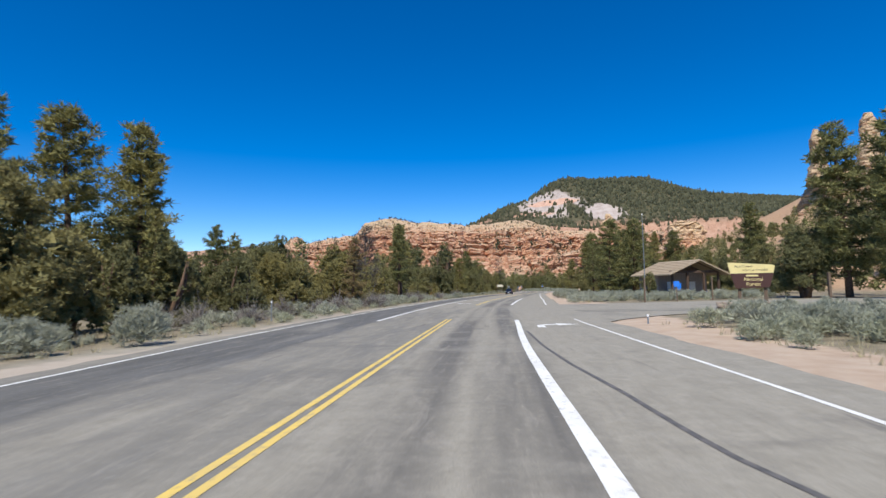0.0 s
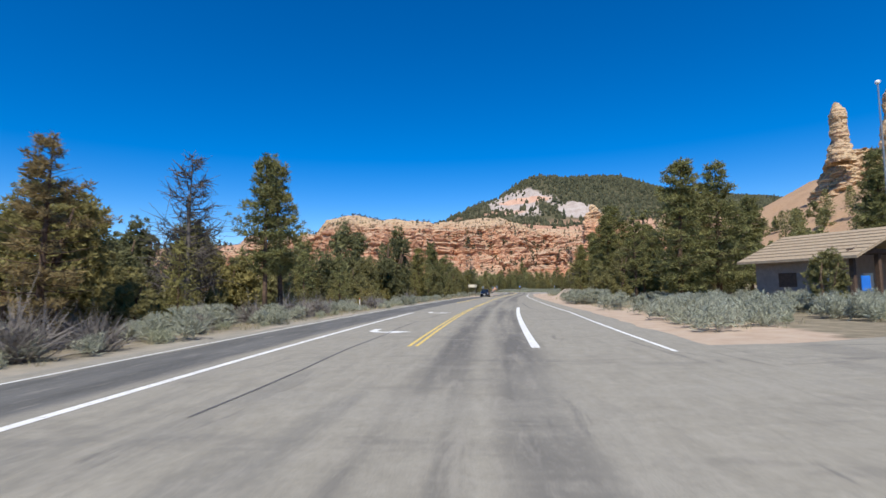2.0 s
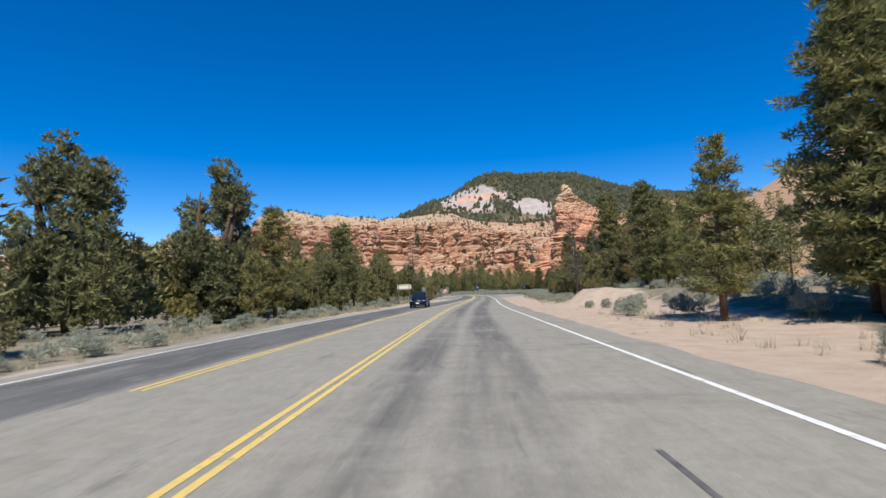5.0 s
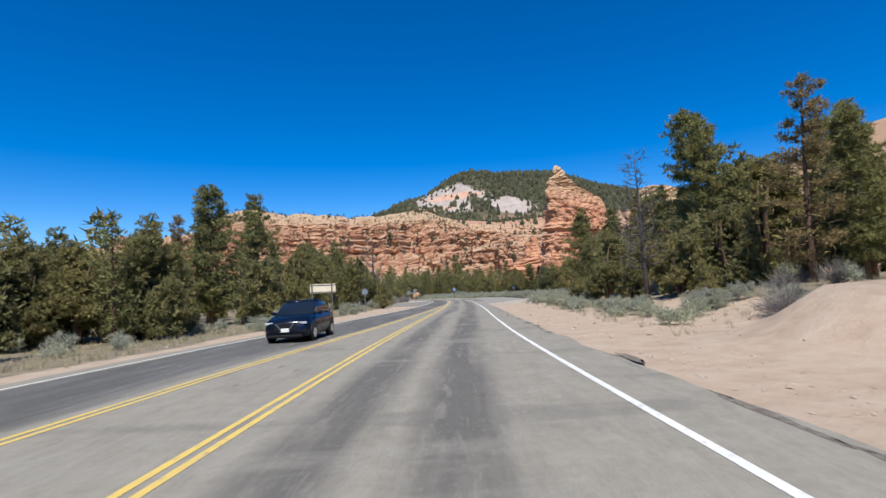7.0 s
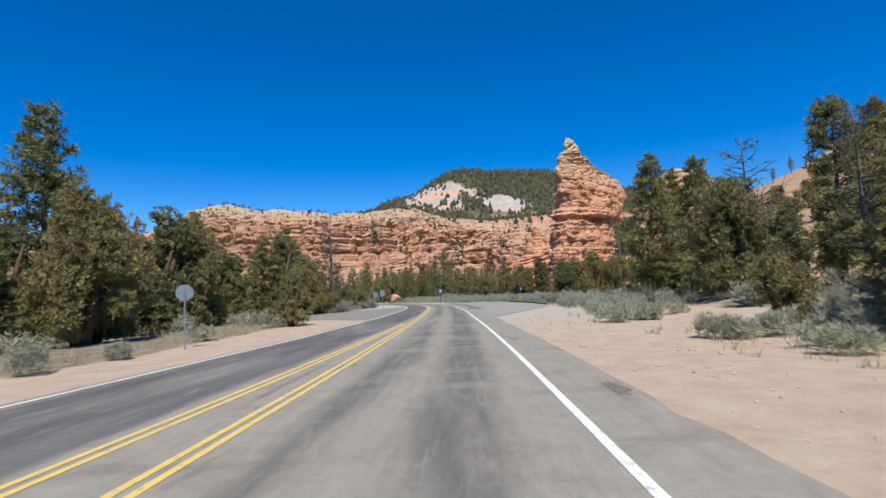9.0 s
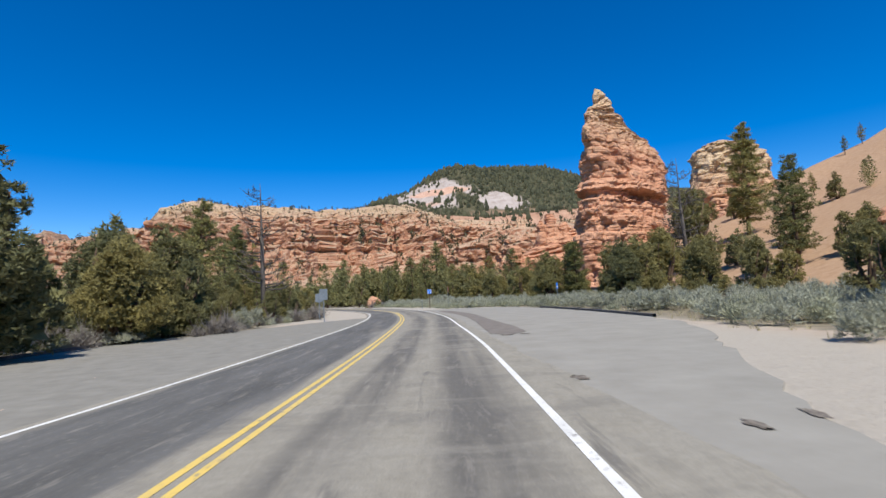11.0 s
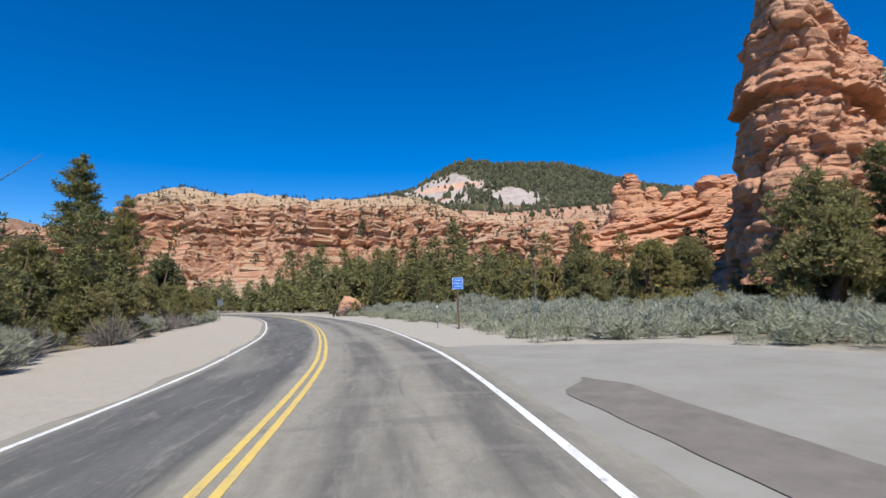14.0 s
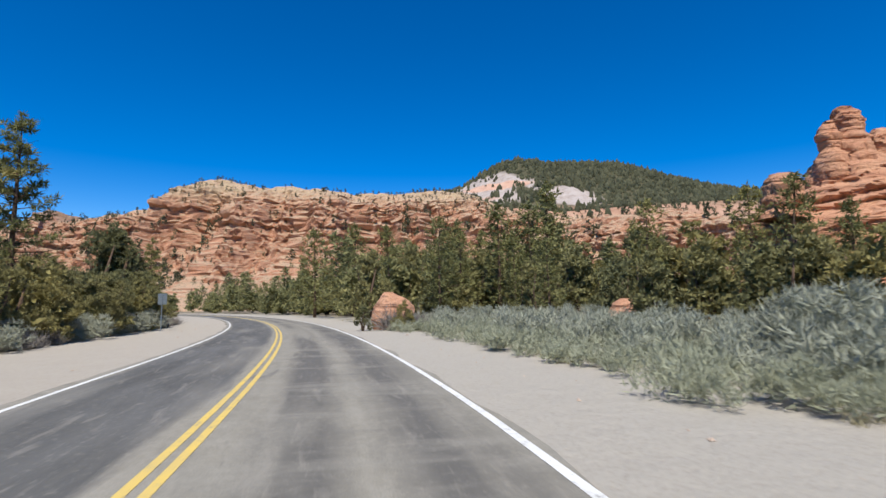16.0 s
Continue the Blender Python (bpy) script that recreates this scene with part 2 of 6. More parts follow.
ASPHALT = asphalt_material()
WHITE_PAINT = paint_material("white_road_paint", (0.74, 0.74, 0.71), 0.55)
YELLOW_PAINT = paint_material("yellow_road_paint", (0.68, 0.49, 0.125), 0.545)
GROUND = ground_material()
ROCK = rock_material("red_layered_rock", 0.97, 78, 92, 0.4, 0.7, 0.8)
SPIRE_ROCK = rock_material("spire_rock", 1.0, 38, 52, 0.4, 0.3)
PALE_ROCK = rock_material("tan_rock", 1.08, 30, 46, 0.5, 0.35)
PATCH = mottled("brown_asphalt_patch", (0.15, 0.133, 0.115), (0.225, 0.20, 0.175), 1.6, 0.9, 0.2, 0.4, 0.01)
APRON = mottled("pale_gravel_asphalt", (0.25, 0.238, 0.208), (0.315, 0.302, 0.268), 0.7, 0.92, 0.15, 0.4, 0.01)
TAR = mottled("road_tar", (0.06, 0.058, 0.056), (0.16, 0.15, 0.14), 5, 0.7, 0.3, 0.0)
LAY_ASPHALT = mottled("dull_grey_asphalt", (0.195, 0.186, 0.162), (0.265, 0.255, 0.225), 1.5, 0.92, 0.15, 0.4, 0.01)
BARK = mottled("pine_bark", (0.07, 0.05, 0.038), (0.19, 0.125, 0.085), 6, 0.95, 0.1, 0.8, 0.03)
GREY_WOOD = mottled("weathered_grey_wood", (0.075, 0.064, 0.056), (0.18, 0.16, 0.145), 6, 0.95, 0.1, 0.5, 0.02)
PINE = leaf_material("pine_needles", (0.085, 0.098, 0.042), (0.33, 0.315, 0.125), 0.3, 0.4, 1.1)
JUNIPER = leaf_material("juniper_foliage", (0.12, 0.118, 0.054), (0.38, 0.345, 0.15), 0.3, 0.45, 1.6)
DARK_JUNIPER = leaf_material("dark_juniper_foliage", (0.09, 0.10, 0.053), (0.29, 0.28, 0.13), 0.3, 0.3, 1.6)
BROWN_LEAF = leaf_material("brown_needles", (0.16, 0.125, 0.06), (0.36, 0.27, 0.13))
SAGE = leaf_material("sagebrush_leaves", (0.215, 0.23, 0.175), (0.49, 0.50, 0.39), 0.25, 0.0, 2.5)
GREEN_SAGE = leaf_material("rabbitbrush_stems", (0.235, 0.25, 0.17), (0.50, 0.51, 0.37), 0.25, 0.0, 2.5)
DRY_TWIG = leaf_material("dry_twigs", (0.15, 0.135, 0.12), (0.33, 0.30, 0.275), 0.1)
GRASS = leaf_material("dry_grass", (0.28, 0.25, 0.15), (0.52, 0.47, 0.31), 0.3)
FAR_GREEN = leaf_material("far_forest", (0.034, 0.042, 0.026), (0.135, 0.132, 0.075), 0.2, 0.0, 0.03)
FOREST = leaf_material("woodland_foliage", (0.125, 0.132, 0.062), (0.40, 0.375, 0.165), 0.32, 0.0, 0.25)
STEEL = mottled("galvanised_steel", (0.15, 0.185, 0.215), (0.24, 0.275, 0.305), 5, 0.55, 0.5, 0.0, 0.01, 0.3)
WOOD_POST = mottled("brown_wood", (0.10, 0.07, 0.05), (0.20, 0.145, 0.10), 8, 0.9)
CREAM = mottled("cream_board", (0.62, 0.56, 0.42), (0.74, 0.68, 0.54), 2, 0.8)


# ---- mesh helpers ----
def part(name, bm, material, parent=None, label="", smooth=False):
    me = bpy.data.meshes.new(name)
    bm.to_mesh(me)
    bm.free()
    me.materials.append(material)
    if smooth:
        me.polygons.foreach_set("use_smooth", [True] * len(me.polygons))
    ob = new(name, me)
    if parent is not None:
        ob.parent = parent
    if label:
        ob["label"] = label
    return ob


def sheet(name, verts, faces, material, parent=None, smooth=False):
    me = bpy.data.meshes.new(name)
    me.from_pydata([tuple(v) for v in verts], [], [tuple(f) for f in faces])
    me.materials.append(material)
    if smooth:
        me.polygons.foreach_set("use_smooth", [True] * len(me.polygons))
    me.update()
    ob = new(name, me)
    if parent is not None:
        ob.parent = parent
    return ob


def empty(name, x, y, z=0.0, turn=0.0):
    ob = new(name)
    ob.empty_display_size = 0.2
    ob.matrix_basis = pose(x, y, z, 0, 0, turn)
    return ob


def box(bm, x0, y0, z0, x1, y1, z1, bev=0.0):
    r = bmesh.ops.create_cube(bm, size=1.0)
    bmesh.ops.transform(bm, matrix=Matrix.LocRotScale(((x0 + x1) / 2, (y0 + y1) / 2, (z0 + z1) / 2), None, (x1 - x0, y1 - y0, z1 - z0)), verts=r["verts"])
    if bev:
        edges = list({e for v in r["verts"] for e in v.link_edges})
        bmesh.ops.bevel(bm, geom=edges, offset=bev, segments=1, affect="EDGES")
    return bm


def tube(bm, points, radii, sides=6):
    """A tapered tube along points."""
    rings = []
    for i, p in enumerate(points):
        p = Vector(p)
        a = Vector(points[min(i + 1, len(points) - 1)]) - Vector(points[max(i - 1, 0)])
        q = a.to_track_quat("Z", "Y")
        rings.append([bm.verts.new(p + q @ Vector((radii[i] * math.cos(2 * math.pi * k / sides), radii[i] * math.sin(2 * math.pi * k / sides), 0))) for k in range(sides)])
    for a, b in zip(rings, rings[1:]):
        for k in range(sides):
            bm.faces.new((a[k], a[(k + 1) % sides], b[(k + 1) % sides], b[k]))
    bm.faces.new(rings[-1])
    bm.faces.new(rings[0][::-1])
    return bm


def smoothstep(a, b, x):
    t = np.clip((np.asarray(x, float) - a) / (b - a), 0, 1)
    return t * t * (3 - 2 * t)


def wave(x, y, seed=0.0):
    """Gentle, endless unevenness from summed sines."""
    r = np.random.RandomState(int(seed * 10) + 7)
    out = 0
    for k in range(7):
        a, f, p = r.uniform(0, 6.28), 0.7 * 1.6**k, r.uniform(0, 6.28)
        out = out + np.sin((np.cos(a) * x + np.sin(a) * y) * f + p) / 1.5**k
    return out / 2.6


# ---- the road's line: the yellow centre line, then a bend to the left ----
RADIUS = 265.0
BEND = (43.4 - RADIUS, 255.0)
LINE_Y = np.array([-90, -60, -20, 5, 17, 45, 69, 96, 121, 138, 154, 172, 195, 215, 230, 242, 255.0])
LINE_X = np.array([-11.2, -8.5, -4.6, -2.05, -0.87, 2.25, 6.0, 11.28, 16.5, 20.27, 24.18, 28.72, 34.1, 38.4, 41.1, 42.5, 43.4])
SLOPE = np.gradient(LINE_X, LINE_Y)
SLOPE[-1] = 0.02


def line_x(y):
    y = np.clip(np.asarray(y, float), LINE_Y[0], LINE_Y[-1])
    i = np.clip(np.searchsorted(LINE_Y, y) - 1, 0, len(LINE_Y) - 2)
    h = LINE_Y[i + 1] - LINE_Y[i]
    t = (y - LINE_Y[i]) / h
    return ((2 * t**3 - 3 * t**2 + 1) * LINE_X[i] + (t**3 - 2 * t**2 + t) * h * SLOPE[i] + (3 * t**2 - 2 * t**3) * LINE_X[i + 1] + (t**3 - t**2) * h * SLOPE[i + 1])


def centre(s):
    """Point and right-hand normal at s, which is y up to the bend and the arc's length from there."""
    if s <= 255:
        k = float(line_x(s + 0.5) - line_x(s - 0.5)) if s < 254 else 0.0
        n = Vector((1, -k)).normalized()
        return Vector((float(line_x(s)), s)), n
    a = (s - 255) / RADIUS
    n = Vector((math.cos(a), math.sin(a)))
    return Vector(BEND) + RADIUS * n, n


def aside(x, y):
    """Metres to the right of the centre line."""
    x, y = np.asarray(x, float), np.asarray(y, float)
    near = x - line_x(y)
    r = np.hypot(x - BEND[0], y - BEND[1]) - RADIUS
    return np.where(y <= 255, near, np.where((x < BEND[0]) & (y < BEND[1] + RADIUS), -RADIUS, r))


def offsets(table):
    xs, ys = zip(*table)
    return lambda s: float(np.interp(s, xs, ys))


LEFT_EDGE = offsets([(-60, -5.8), (5, -6.1), (18, -6.8), (47, -7.05), (80, -7.5), (125, -7.6), (145, -6.8), (160, -5.7), (180, -4.3), (200, -3.6), (215, -3.3), (240, -3.0), (268, -3.05), (285, -3.5), (310, -3.4)])
INNER = offsets([(26, -3.7), (50, -3.9), (80, -3.9), (120, -3.5), (126, -3.25), (137, -2.7), (148, -1.95), (157, -1.45), (178, -0.75), (200, 0.0)])
RIGHT_EDGE = offsets([(-60, 6.9), (8, 6.95), (25, 6.5), (50, 6.8), (72, 7.2), (81, 6.9), (119, 5.85), (128, 5.5), (145, 4.95), (157, 4.7), (194, 4.05), (207, 3.9), (220, 3.55), (240, 3.45), (255, 3.55), (268, 3.74), (280, 3.9), (300, 3.8)])


def strip(name, s0, s1, left, right, z, material, step=2.0, parent=None, thick=0.0, columns=1, newer=None):
    """A ribbon along the road between two offsets; uv holds the offset and the distance along."""
    n = max(2, int(abs(s1 - s0) / step) + 1)
    verts, uvs, faces, dark = [], [], [], []
    for i in range(n):
        s = s0 + (s1 - s0) * i / (n - 1)
        p, q = centre(s)
        a, b = left(s), right(s)
        for k in range(columns + 1):
            d = a + (b - a) * k / columns
            e = d * (q.x if s <= 255 else 1.0)
            verts.append((p.x + q.x * e, p.y + q.y * e, z))
            uvs.append((d, s))
            dark.append(newer(d, s) if newer else 0.0)
    w = columns + 1
    for i in range(n - 1):
        for k in range(columns):
            faces.append((i * w + k, i * w + k + 1, (i + 1) * w + k + 1, (i + 1) * w + k))
    if thick:
        for k in (0, columns):
            start = len(verts)
            for i in range(n):
                x, y, _ = verts[i * w + k]
                verts.append((x, y, z - thick))
                uvs.append(uvs[i * w + k])
                dark.append(dark[i * w + k])
            for i in range(n - 1):
                f = (i * w + k, (i + 1) * w + k, start + i + 1, start + i)
                faces.append(f if k == 0 else f[::-1])
    ob = sheet(name, verts, faces, material, parent)
    me = ob.data
    layer = me.uv_layers.new(name="UVMap")
    idx = np.empty(len(me.loops), int)
    me.loops.foreach_get("vertex_index", idx)
    layer.data.foreach_set("uv", np.array(uvs, float)[idx].ravel())
    if newer:
        at = me.attributes.new("newer", "FLOAT", "POINT")
        at.data.foreach_set("value", np.array(dark, float))
    return ob


def road_lanes(d, s):
    """1 where the darker, newer surface of the far lane lies."""
    edge = INNER(s) if s < 200 else 0.0
    if s < 40:
        edge = -3.0 - 0.6 * smoothstep(0, 40, s)
    inside = smoothstep(LEFT_EDGE(s) - 0.3, LEFT_EDGE(s) + 0.5, d) * (1 - smoothstep(edge - 0.7, edge - 0.1, d))
    far = 0.25 * smoothstep(205, 240, s) * (d > 0)
    early = 0.46 * (1 - smoothstep(30, 75, s)) * (d < 0.6)
    return float(max(inside * 0.9, far, early))


def VERGE(s, end):
    """Width of asphalt outside the edge line, narrow past the given place."""
    return 0.78 - 0.48 * float(smoothstep(end - 10, end + 15, s))


def ragged(s, seed):
    """Broken edge of the asphalt."""
    return 0.22 * noise.noise(Vector((s * 0.35, seed, 0))) + 0.14 * noise.noise(Vector((s * 1.3, seed, 5.0)))


road = strip("road", -60, 520, lambda s: LEFT_EDGE(s) - VERGE(s, 150) + ragged(s, 1.0), lambda s: RIGHT_EDGE(s) + 1.7 * VERGE(s, 200) - 0.36 * float(smoothstep(256, 264, s)) + ragged(s, 2.0), 0.0, ASPHALT, 0.9, None, 0.12, 26, road_lanes)
tagged(road, "worn grey two-lane asphalt highway with a turning lane", "road", kind="structure")


def marking(name, s0, s1, offset, width, material, label, step=2.0):
    ob = strip(name, s0, s1, lambda s: offset(s) - width / 2, lambda s: offset(s) + width / 2, 0.005, material, step)
    return tagged(ob, label, "road marking", "road markings", "structure")


marking("edge_line", -60, 500, LEFT_EDGE, 0.11, WHITE_PAINT, "white edge line along the far lane of the highway")
marking("edge_line", -60, 27.4, RIGHT_EDGE, 0.11, WHITE_PAINT, "white edge line ending at the side road")
marking("edge_line", 50.5, 500, RIGHT_EDGE, 0.13, WHITE_PAINT, "white edge line along the near lane of the highway")
for side in (-0.11, 0.11):
    marking("centre_line", -60, 28.2, lambda s: side, 0.11, YELLOW_PAINT, "one of a pair of yellow centre lines before the side road")
    marking("centre_line", 52.3, 500, lambda s: side, 0.11, YELLOW_PAINT, "one of a pair of yellow centre lines round the bend")
    marking("centre_line", 100, 188, lambda s: INNER(s) + side, 0.11, YELLOW_PAINT, "one of a pair of yellow lines closing the turning lane")
marking("lane_line", 27.2, 75, INNER, 0.2, WHITE_PAINT, "thick white line beside the turning lane")
marking("lane_line", -60, 27, offsets([(-60, 3.5), (4, 3.5), (9, 3.43), (14, 3.38), (19, 3.42), (24, 3.53), (28, 3.56)]), 0.22, WHITE_PAINT, "thick white line beside the right-turn lane")
marking("lane_line", 51.6, 82, lambda s: 3.5 + 0.014 * (s - 51.6), 0.24, WHITE_PAINT, "thick white line beside the merging lane")


marking("tar_seam", 4.2, 20, offsets([(4.2, 5.05), (5.4, 4.75), (6.4, 4.62), (8.5, 4.45), (11.5, 4.1), (15, 3.85), (20, 3.7)]), 0.09, TAR, "dark tar seam winding through the right-turn lane", 0.6)
marking("tar_seam", 76.5, 96, offsets([(76.5, 5.45), (78.5, 5.1), (80.5, 4.85), (83, 4.75), (87, 4.6), (96, 4.4)]), 0.07, TAR, "dark tar seam along the merging lane", 0.6)
marking("tar_seam", 44, 64, lambda s: -1.75 + 0.05 * math.sin(s * 0.7), 0.06, TAR, "thin dark tar seam along the turning lane")


def turn_arrow(x, y, turn, flip):
    """A hooked turn arrow, 2.4 m long, painted on the lane."""
    bend = [math.pi * (1 - k / 14) for k in range(8)]
    outer = [(0.78 + 0.92 * math.cos(t), 0.78 + 0.92 * math.sin(t)) for t in bend]
    inner = [(0.78 + 0.60 * math.cos(t), 0.78 + 0.60 * math.sin(t)) for t in bend]
    outline = [(-0.14, 0.0)] + outer + [(0.78, 2.12), (1.72, 1.54), (0.78, 0.96)] + inner[::-1] + [(0.18, 0.0)]
    bm = bmesh.new()
    vs = [bm.verts.new(((x0 - 0.75) * flip, (y0 - 1.0) * 1.1, 0)) for x0, y0 in outline]
    f = bm.faces.new(vs if flip < 0 else vs[::-1])
    if f.normal.z < 0:
        f.normal_flip()
    bmesh.ops.triangulate(bm, faces=bm.faces[:])
    ob = part("turn_arrow", bm, WHITE_PAINT)
    ob.matrix_basis = pose(x, y, 0.005, 0, 0, turn)
    return tagged(ob, "white hooked turn arrow painted on the asphalt", "road marking", "turn arrows", "structure")


turn_arrow(5.2, 74.6, 171, -1)
turn_arrow(2.38, 58.4, 171, -1)
turn_arrow(4.85, 22.5, -6, 1)


def broken_spot(s0, d, length, width, seed):
    """A crumbled dark hole in the asphalt, filled with loose grit."""
    r = random.Random(seed)
    p, n = centre(s0)
    bm = bmesh.new()
    ring = []
    for k in range(18):
        a, q = 2 * math.pi * k / 18, r.uniform(0.55, 1.1)
        along, across = length / 2 * q * math.sin(a), width / 2 * q * math.cos(a)
        ring.append(bm.verts.new((p.x + n.x * (d + across) - n.y * along, p.y + n.y * (d + across) + n.x * along, 0.003)))
    bm.faces.new(ring)
    bmesh.ops.triangulate(bm, faces=bm.faces[:])
    return tagged(part("pothole", bm, GRIT), "crumbled dark spot in the worn asphalt edge", "pothole", "broken asphalt", "structure")


GRIT = mottled("crumbled_asphalt", (0.07, 0.06, 0.052), (0.30, 0.265, 0.225), 9, 0.95, 0.1, 0.9, 0.02)
for s0, d, length, width in ((136.2, 6.6, 2.2, 0.25), (131, 6.5, 3.0, 0.2), (129, 6.55, 1.8, 0.16), (149.4, 5.85, 1.6, 0.38), (147.3, 6.0, 1.1, 0.4), (145.2, 5.95, 1.4, 0.16), (143.6, 6.0, 1.2, 0.3), (158, 5.5, 2.4, 0.2),
                             (166, 5.4, 1.6, 0.35), (153.2, 5.75, 1.8, 0.2), (199.9, 5.0, 0.6, 0.4), (196.3, 6.0, 0.6, 0.25), (196.6, 6.9, 0.7, 0.2), (193.3, 5.55, 0.4, 0.3), (210.4, 5.0, 0.35, 0.7), (210.5, 5.7, 0.3, 0.5)):
    broken_spot(s0, d, length, width, int(s0 * 10))


# ---- paved places beside the road ----
def plan_sheet(name, near, far, z, material, columns=12, rows=24):
    """A paved sheet between two lines of the same number of plan points."""
    def along(line, t):
        f = t * (len(line) - 1)
        i = min(int(f), len(line) - 2)
        a, b = Vector(line[i]), Vector(line[i + 1])
        return a + (b - a) * (f - i)
    verts, uvs, faces = [], [], []
    for i in range(rows + 1):
        a, b = along(near, i / rows), along(far, i / rows)
        for k in range(columns + 1):
            p = a + (b - a) * (k / columns)
            verts.append((p.x, p.y, z))
            uvs.append((p.y * 0.9 - 30, p.x))
    w = columns + 1
    for i in range(rows):
        for k in range(columns):
            faces.append((i * w + k, (i + 1) * w + k, (i + 1) * w + k + 1, i * w + k + 1))
    ob = sheet(name, verts, faces, material)
    me = ob.data
    layer = me.uv_layers.new(name="UVMap")
    idx = np.empty(len(me.loops), int)
    me.loops.foreach_get("vertex_index", idx)
    layer.data.foreach_set("uv", np.array(uvs, float)[idx].ravel())
    return ob


tagged(plan_sheet("side_road", [(7.4, 24.0), (9.2, 26.5), (12.5, 29.5), (20, 33.5), (32, 37), (60, 42)],
                  [(9.5, 51.8), (10.5, 50.8), (13.5, 50.6), (20, 52.4), (32, 55.5), (60, 60)], -0.008, ASPHALT),
       "grey asphalt side road leading to the visitor centre", "road", kind="structure")
LOT = offsets([(186, 4.6), (192, 5.6), (198, 7.6), (204, 10.2), (210, 12.6), (217, 13.9), (240, 14.3), (249, 13.6), (254, 11.0), (257, 5.2)])
LAY_BY = offsets([(197, -5.0), (201, -9.0), (205, -14.0), (209, -15.5), (218, -15.0), (226, -11.5), (234, -7.5), (239, -4.2)])
tagged(strip("pull_out", 186, 257, lambda s: RIGHT_EDGE(s) + 0.2, lambda s: LOT(s) + 1.6 * ragged(s, 8.0), -0.012, APRON, 0.7, None, 0.03, 8), "pale gravelled asphalt pull-out beside the near lane", "pull-out", kind="structure")
tagged(strip("lay_by", 197, 239, LAY_BY, lambda s: LEFT_EDGE(s) - 0.1, -0.012, LAY_ASPHALT, 1.0, None, 0.1, 8), "pale asphalt lay-by beside the far lane", "lay-by", kind="structure")
tagged(strip("asphalt_patch", 210.6, 249.3, lambda s: 4.5 + 0.35 * math.sin((s - 211) / 38 * math.pi) + 0.9 * float(smoothstep(247.8, 249.3, s)) + 0.5 * (1 - float(smoothstep(210.6, 211.6, s))) + 0.25 * ragged(s, 11.0),
                   lambda s: 6.05 + 0.12 * math.sin(s * 0.3) - 0.5 * float(smoothstep(248.2, 249.3, s)) - 0.7 * (1 - float(smoothstep(210.6, 211.8, s))) + 0.25 * ragged(s, 12.0), 0.0, PATCH, 0.3, None, 0.0, 2), "long brown asphalt patch in the pull-out", "road patch", kind="structure")
# both kerbs take the dark colour of the seams, top and sides alike
kerb = strip("kerb", 217, 241, lambda s: LOT(s) - 0.05, lambda s: LOT(s) + 0.16, 0.14, TAR, 1.0, None, 0.3, 1)
tagged(kerb, "low dark kerb along the edge of the pull-out", "kerb", kind="structure")
tagged(strip("kerb", 205, 217, lambda s: LAY_BY(s) - 0.2, lambda s: LAY_BY(s), 0.14, TAR, 1.0, None, 0.3, 1), "low dark kerb along the edge of the lay-by", "kerb", kind="structure")


# ---- ground: one sheet to the horizon ----
def foot(y):
    return np.interp(y, [-200, 0, 60, 120, 180, 240, 290, 330, 380, 460, 700], [120, 84, 70, 62, 66, 74, 82, 86, 105, 170, 300])


def ground_z(x, y):
    x, y = np.asarray(x, float), np.asarray(y, float)
    d = aside(x, y)
    rough = 0.16 * wave(x * 0.25, y * 0.25, 1)
    away = np.clip(np.maximum(d - 8, -d - 10) / 8, 0, 1)
    paved = smoothstep(190, 200, y) * (1 - smoothstep(258, 266, y)) * smoothstep(2, 3, d) * (1 - smoothstep(14, 18, d))
    paved = paved + smoothstep(160, 170, y) * (1 - smoothstep(238, 248, y)) * smoothstep(2, 3, -d) * (1 - smoothstep(16, 20, -d))
    lane = y - 0.3 * (x - 8)
    paved = paved + smoothstep(14, 21, lane) * (1 - smoothstep(54, 60, lane)) * smoothstep(3, 4, d) * (1 - smoothstep(60, 80, d))
    z = -0.045 + rough * away * (1 - np.clip(paved, 0, 1))
    z = z - 0.35 * smoothstep(9, 16, -d) * (1 - np.clip(paved, 0, 1))
    bank = smoothstep(96, 118, y) * (1 - smoothstep(178, 198, y))
    z = z + bank * smoothstep(12.5, 20, d) * (1.1 + 0.35 * wave(x * 0.5, y * 0.5, 2))
    mound = 1.45 * np.exp(-(((x - 32.6) / 1.7) ** 2 + ((y - 135.0) / 2.0) ** 2) ** 1.2)
    mound = mound + 1.0 * np.exp(-(((x - 34.6) / 2.2) ** 2 + ((y - 132.6) / 2.4) ** 2))
    z = z + mound
    rise = np.maximum(x - foot(y), 0)
    hill = np.where(rise < 14, 0.015 * rise**2, 2.94 + 0.42 * (rise - 14))
    hill = np.minimum(hill, 44 + 0.10 * rise)
    hill = hill * (1 + 0.10 * wave(x * 0.06, y * 0.06, 3)) * (1 - smoothstep(303, 345, y))
    left = np.maximum(-d - 60, 0)
    z = z + hill + 0.05 * left * smoothstep(60, 140, -d) * (1 - smoothstep(300, 420, -d)) * smoothstep(100, 300, y)
    return z


def ground_height(x, y):
    return float(ground_z(x, y))


def axis(core0, core1, fine, far0, far1):
    a = list(np.arange(core0, core1 + 0.01, fine))
    step = fine
    while a[-1] < far1:
        step *= 1.22
        a.append(a[-1] + step)
    step = fine
    while a[0] > far0:
        step *= 1.22
        a.insert(0, a[0] - step)
    return np.array(a)


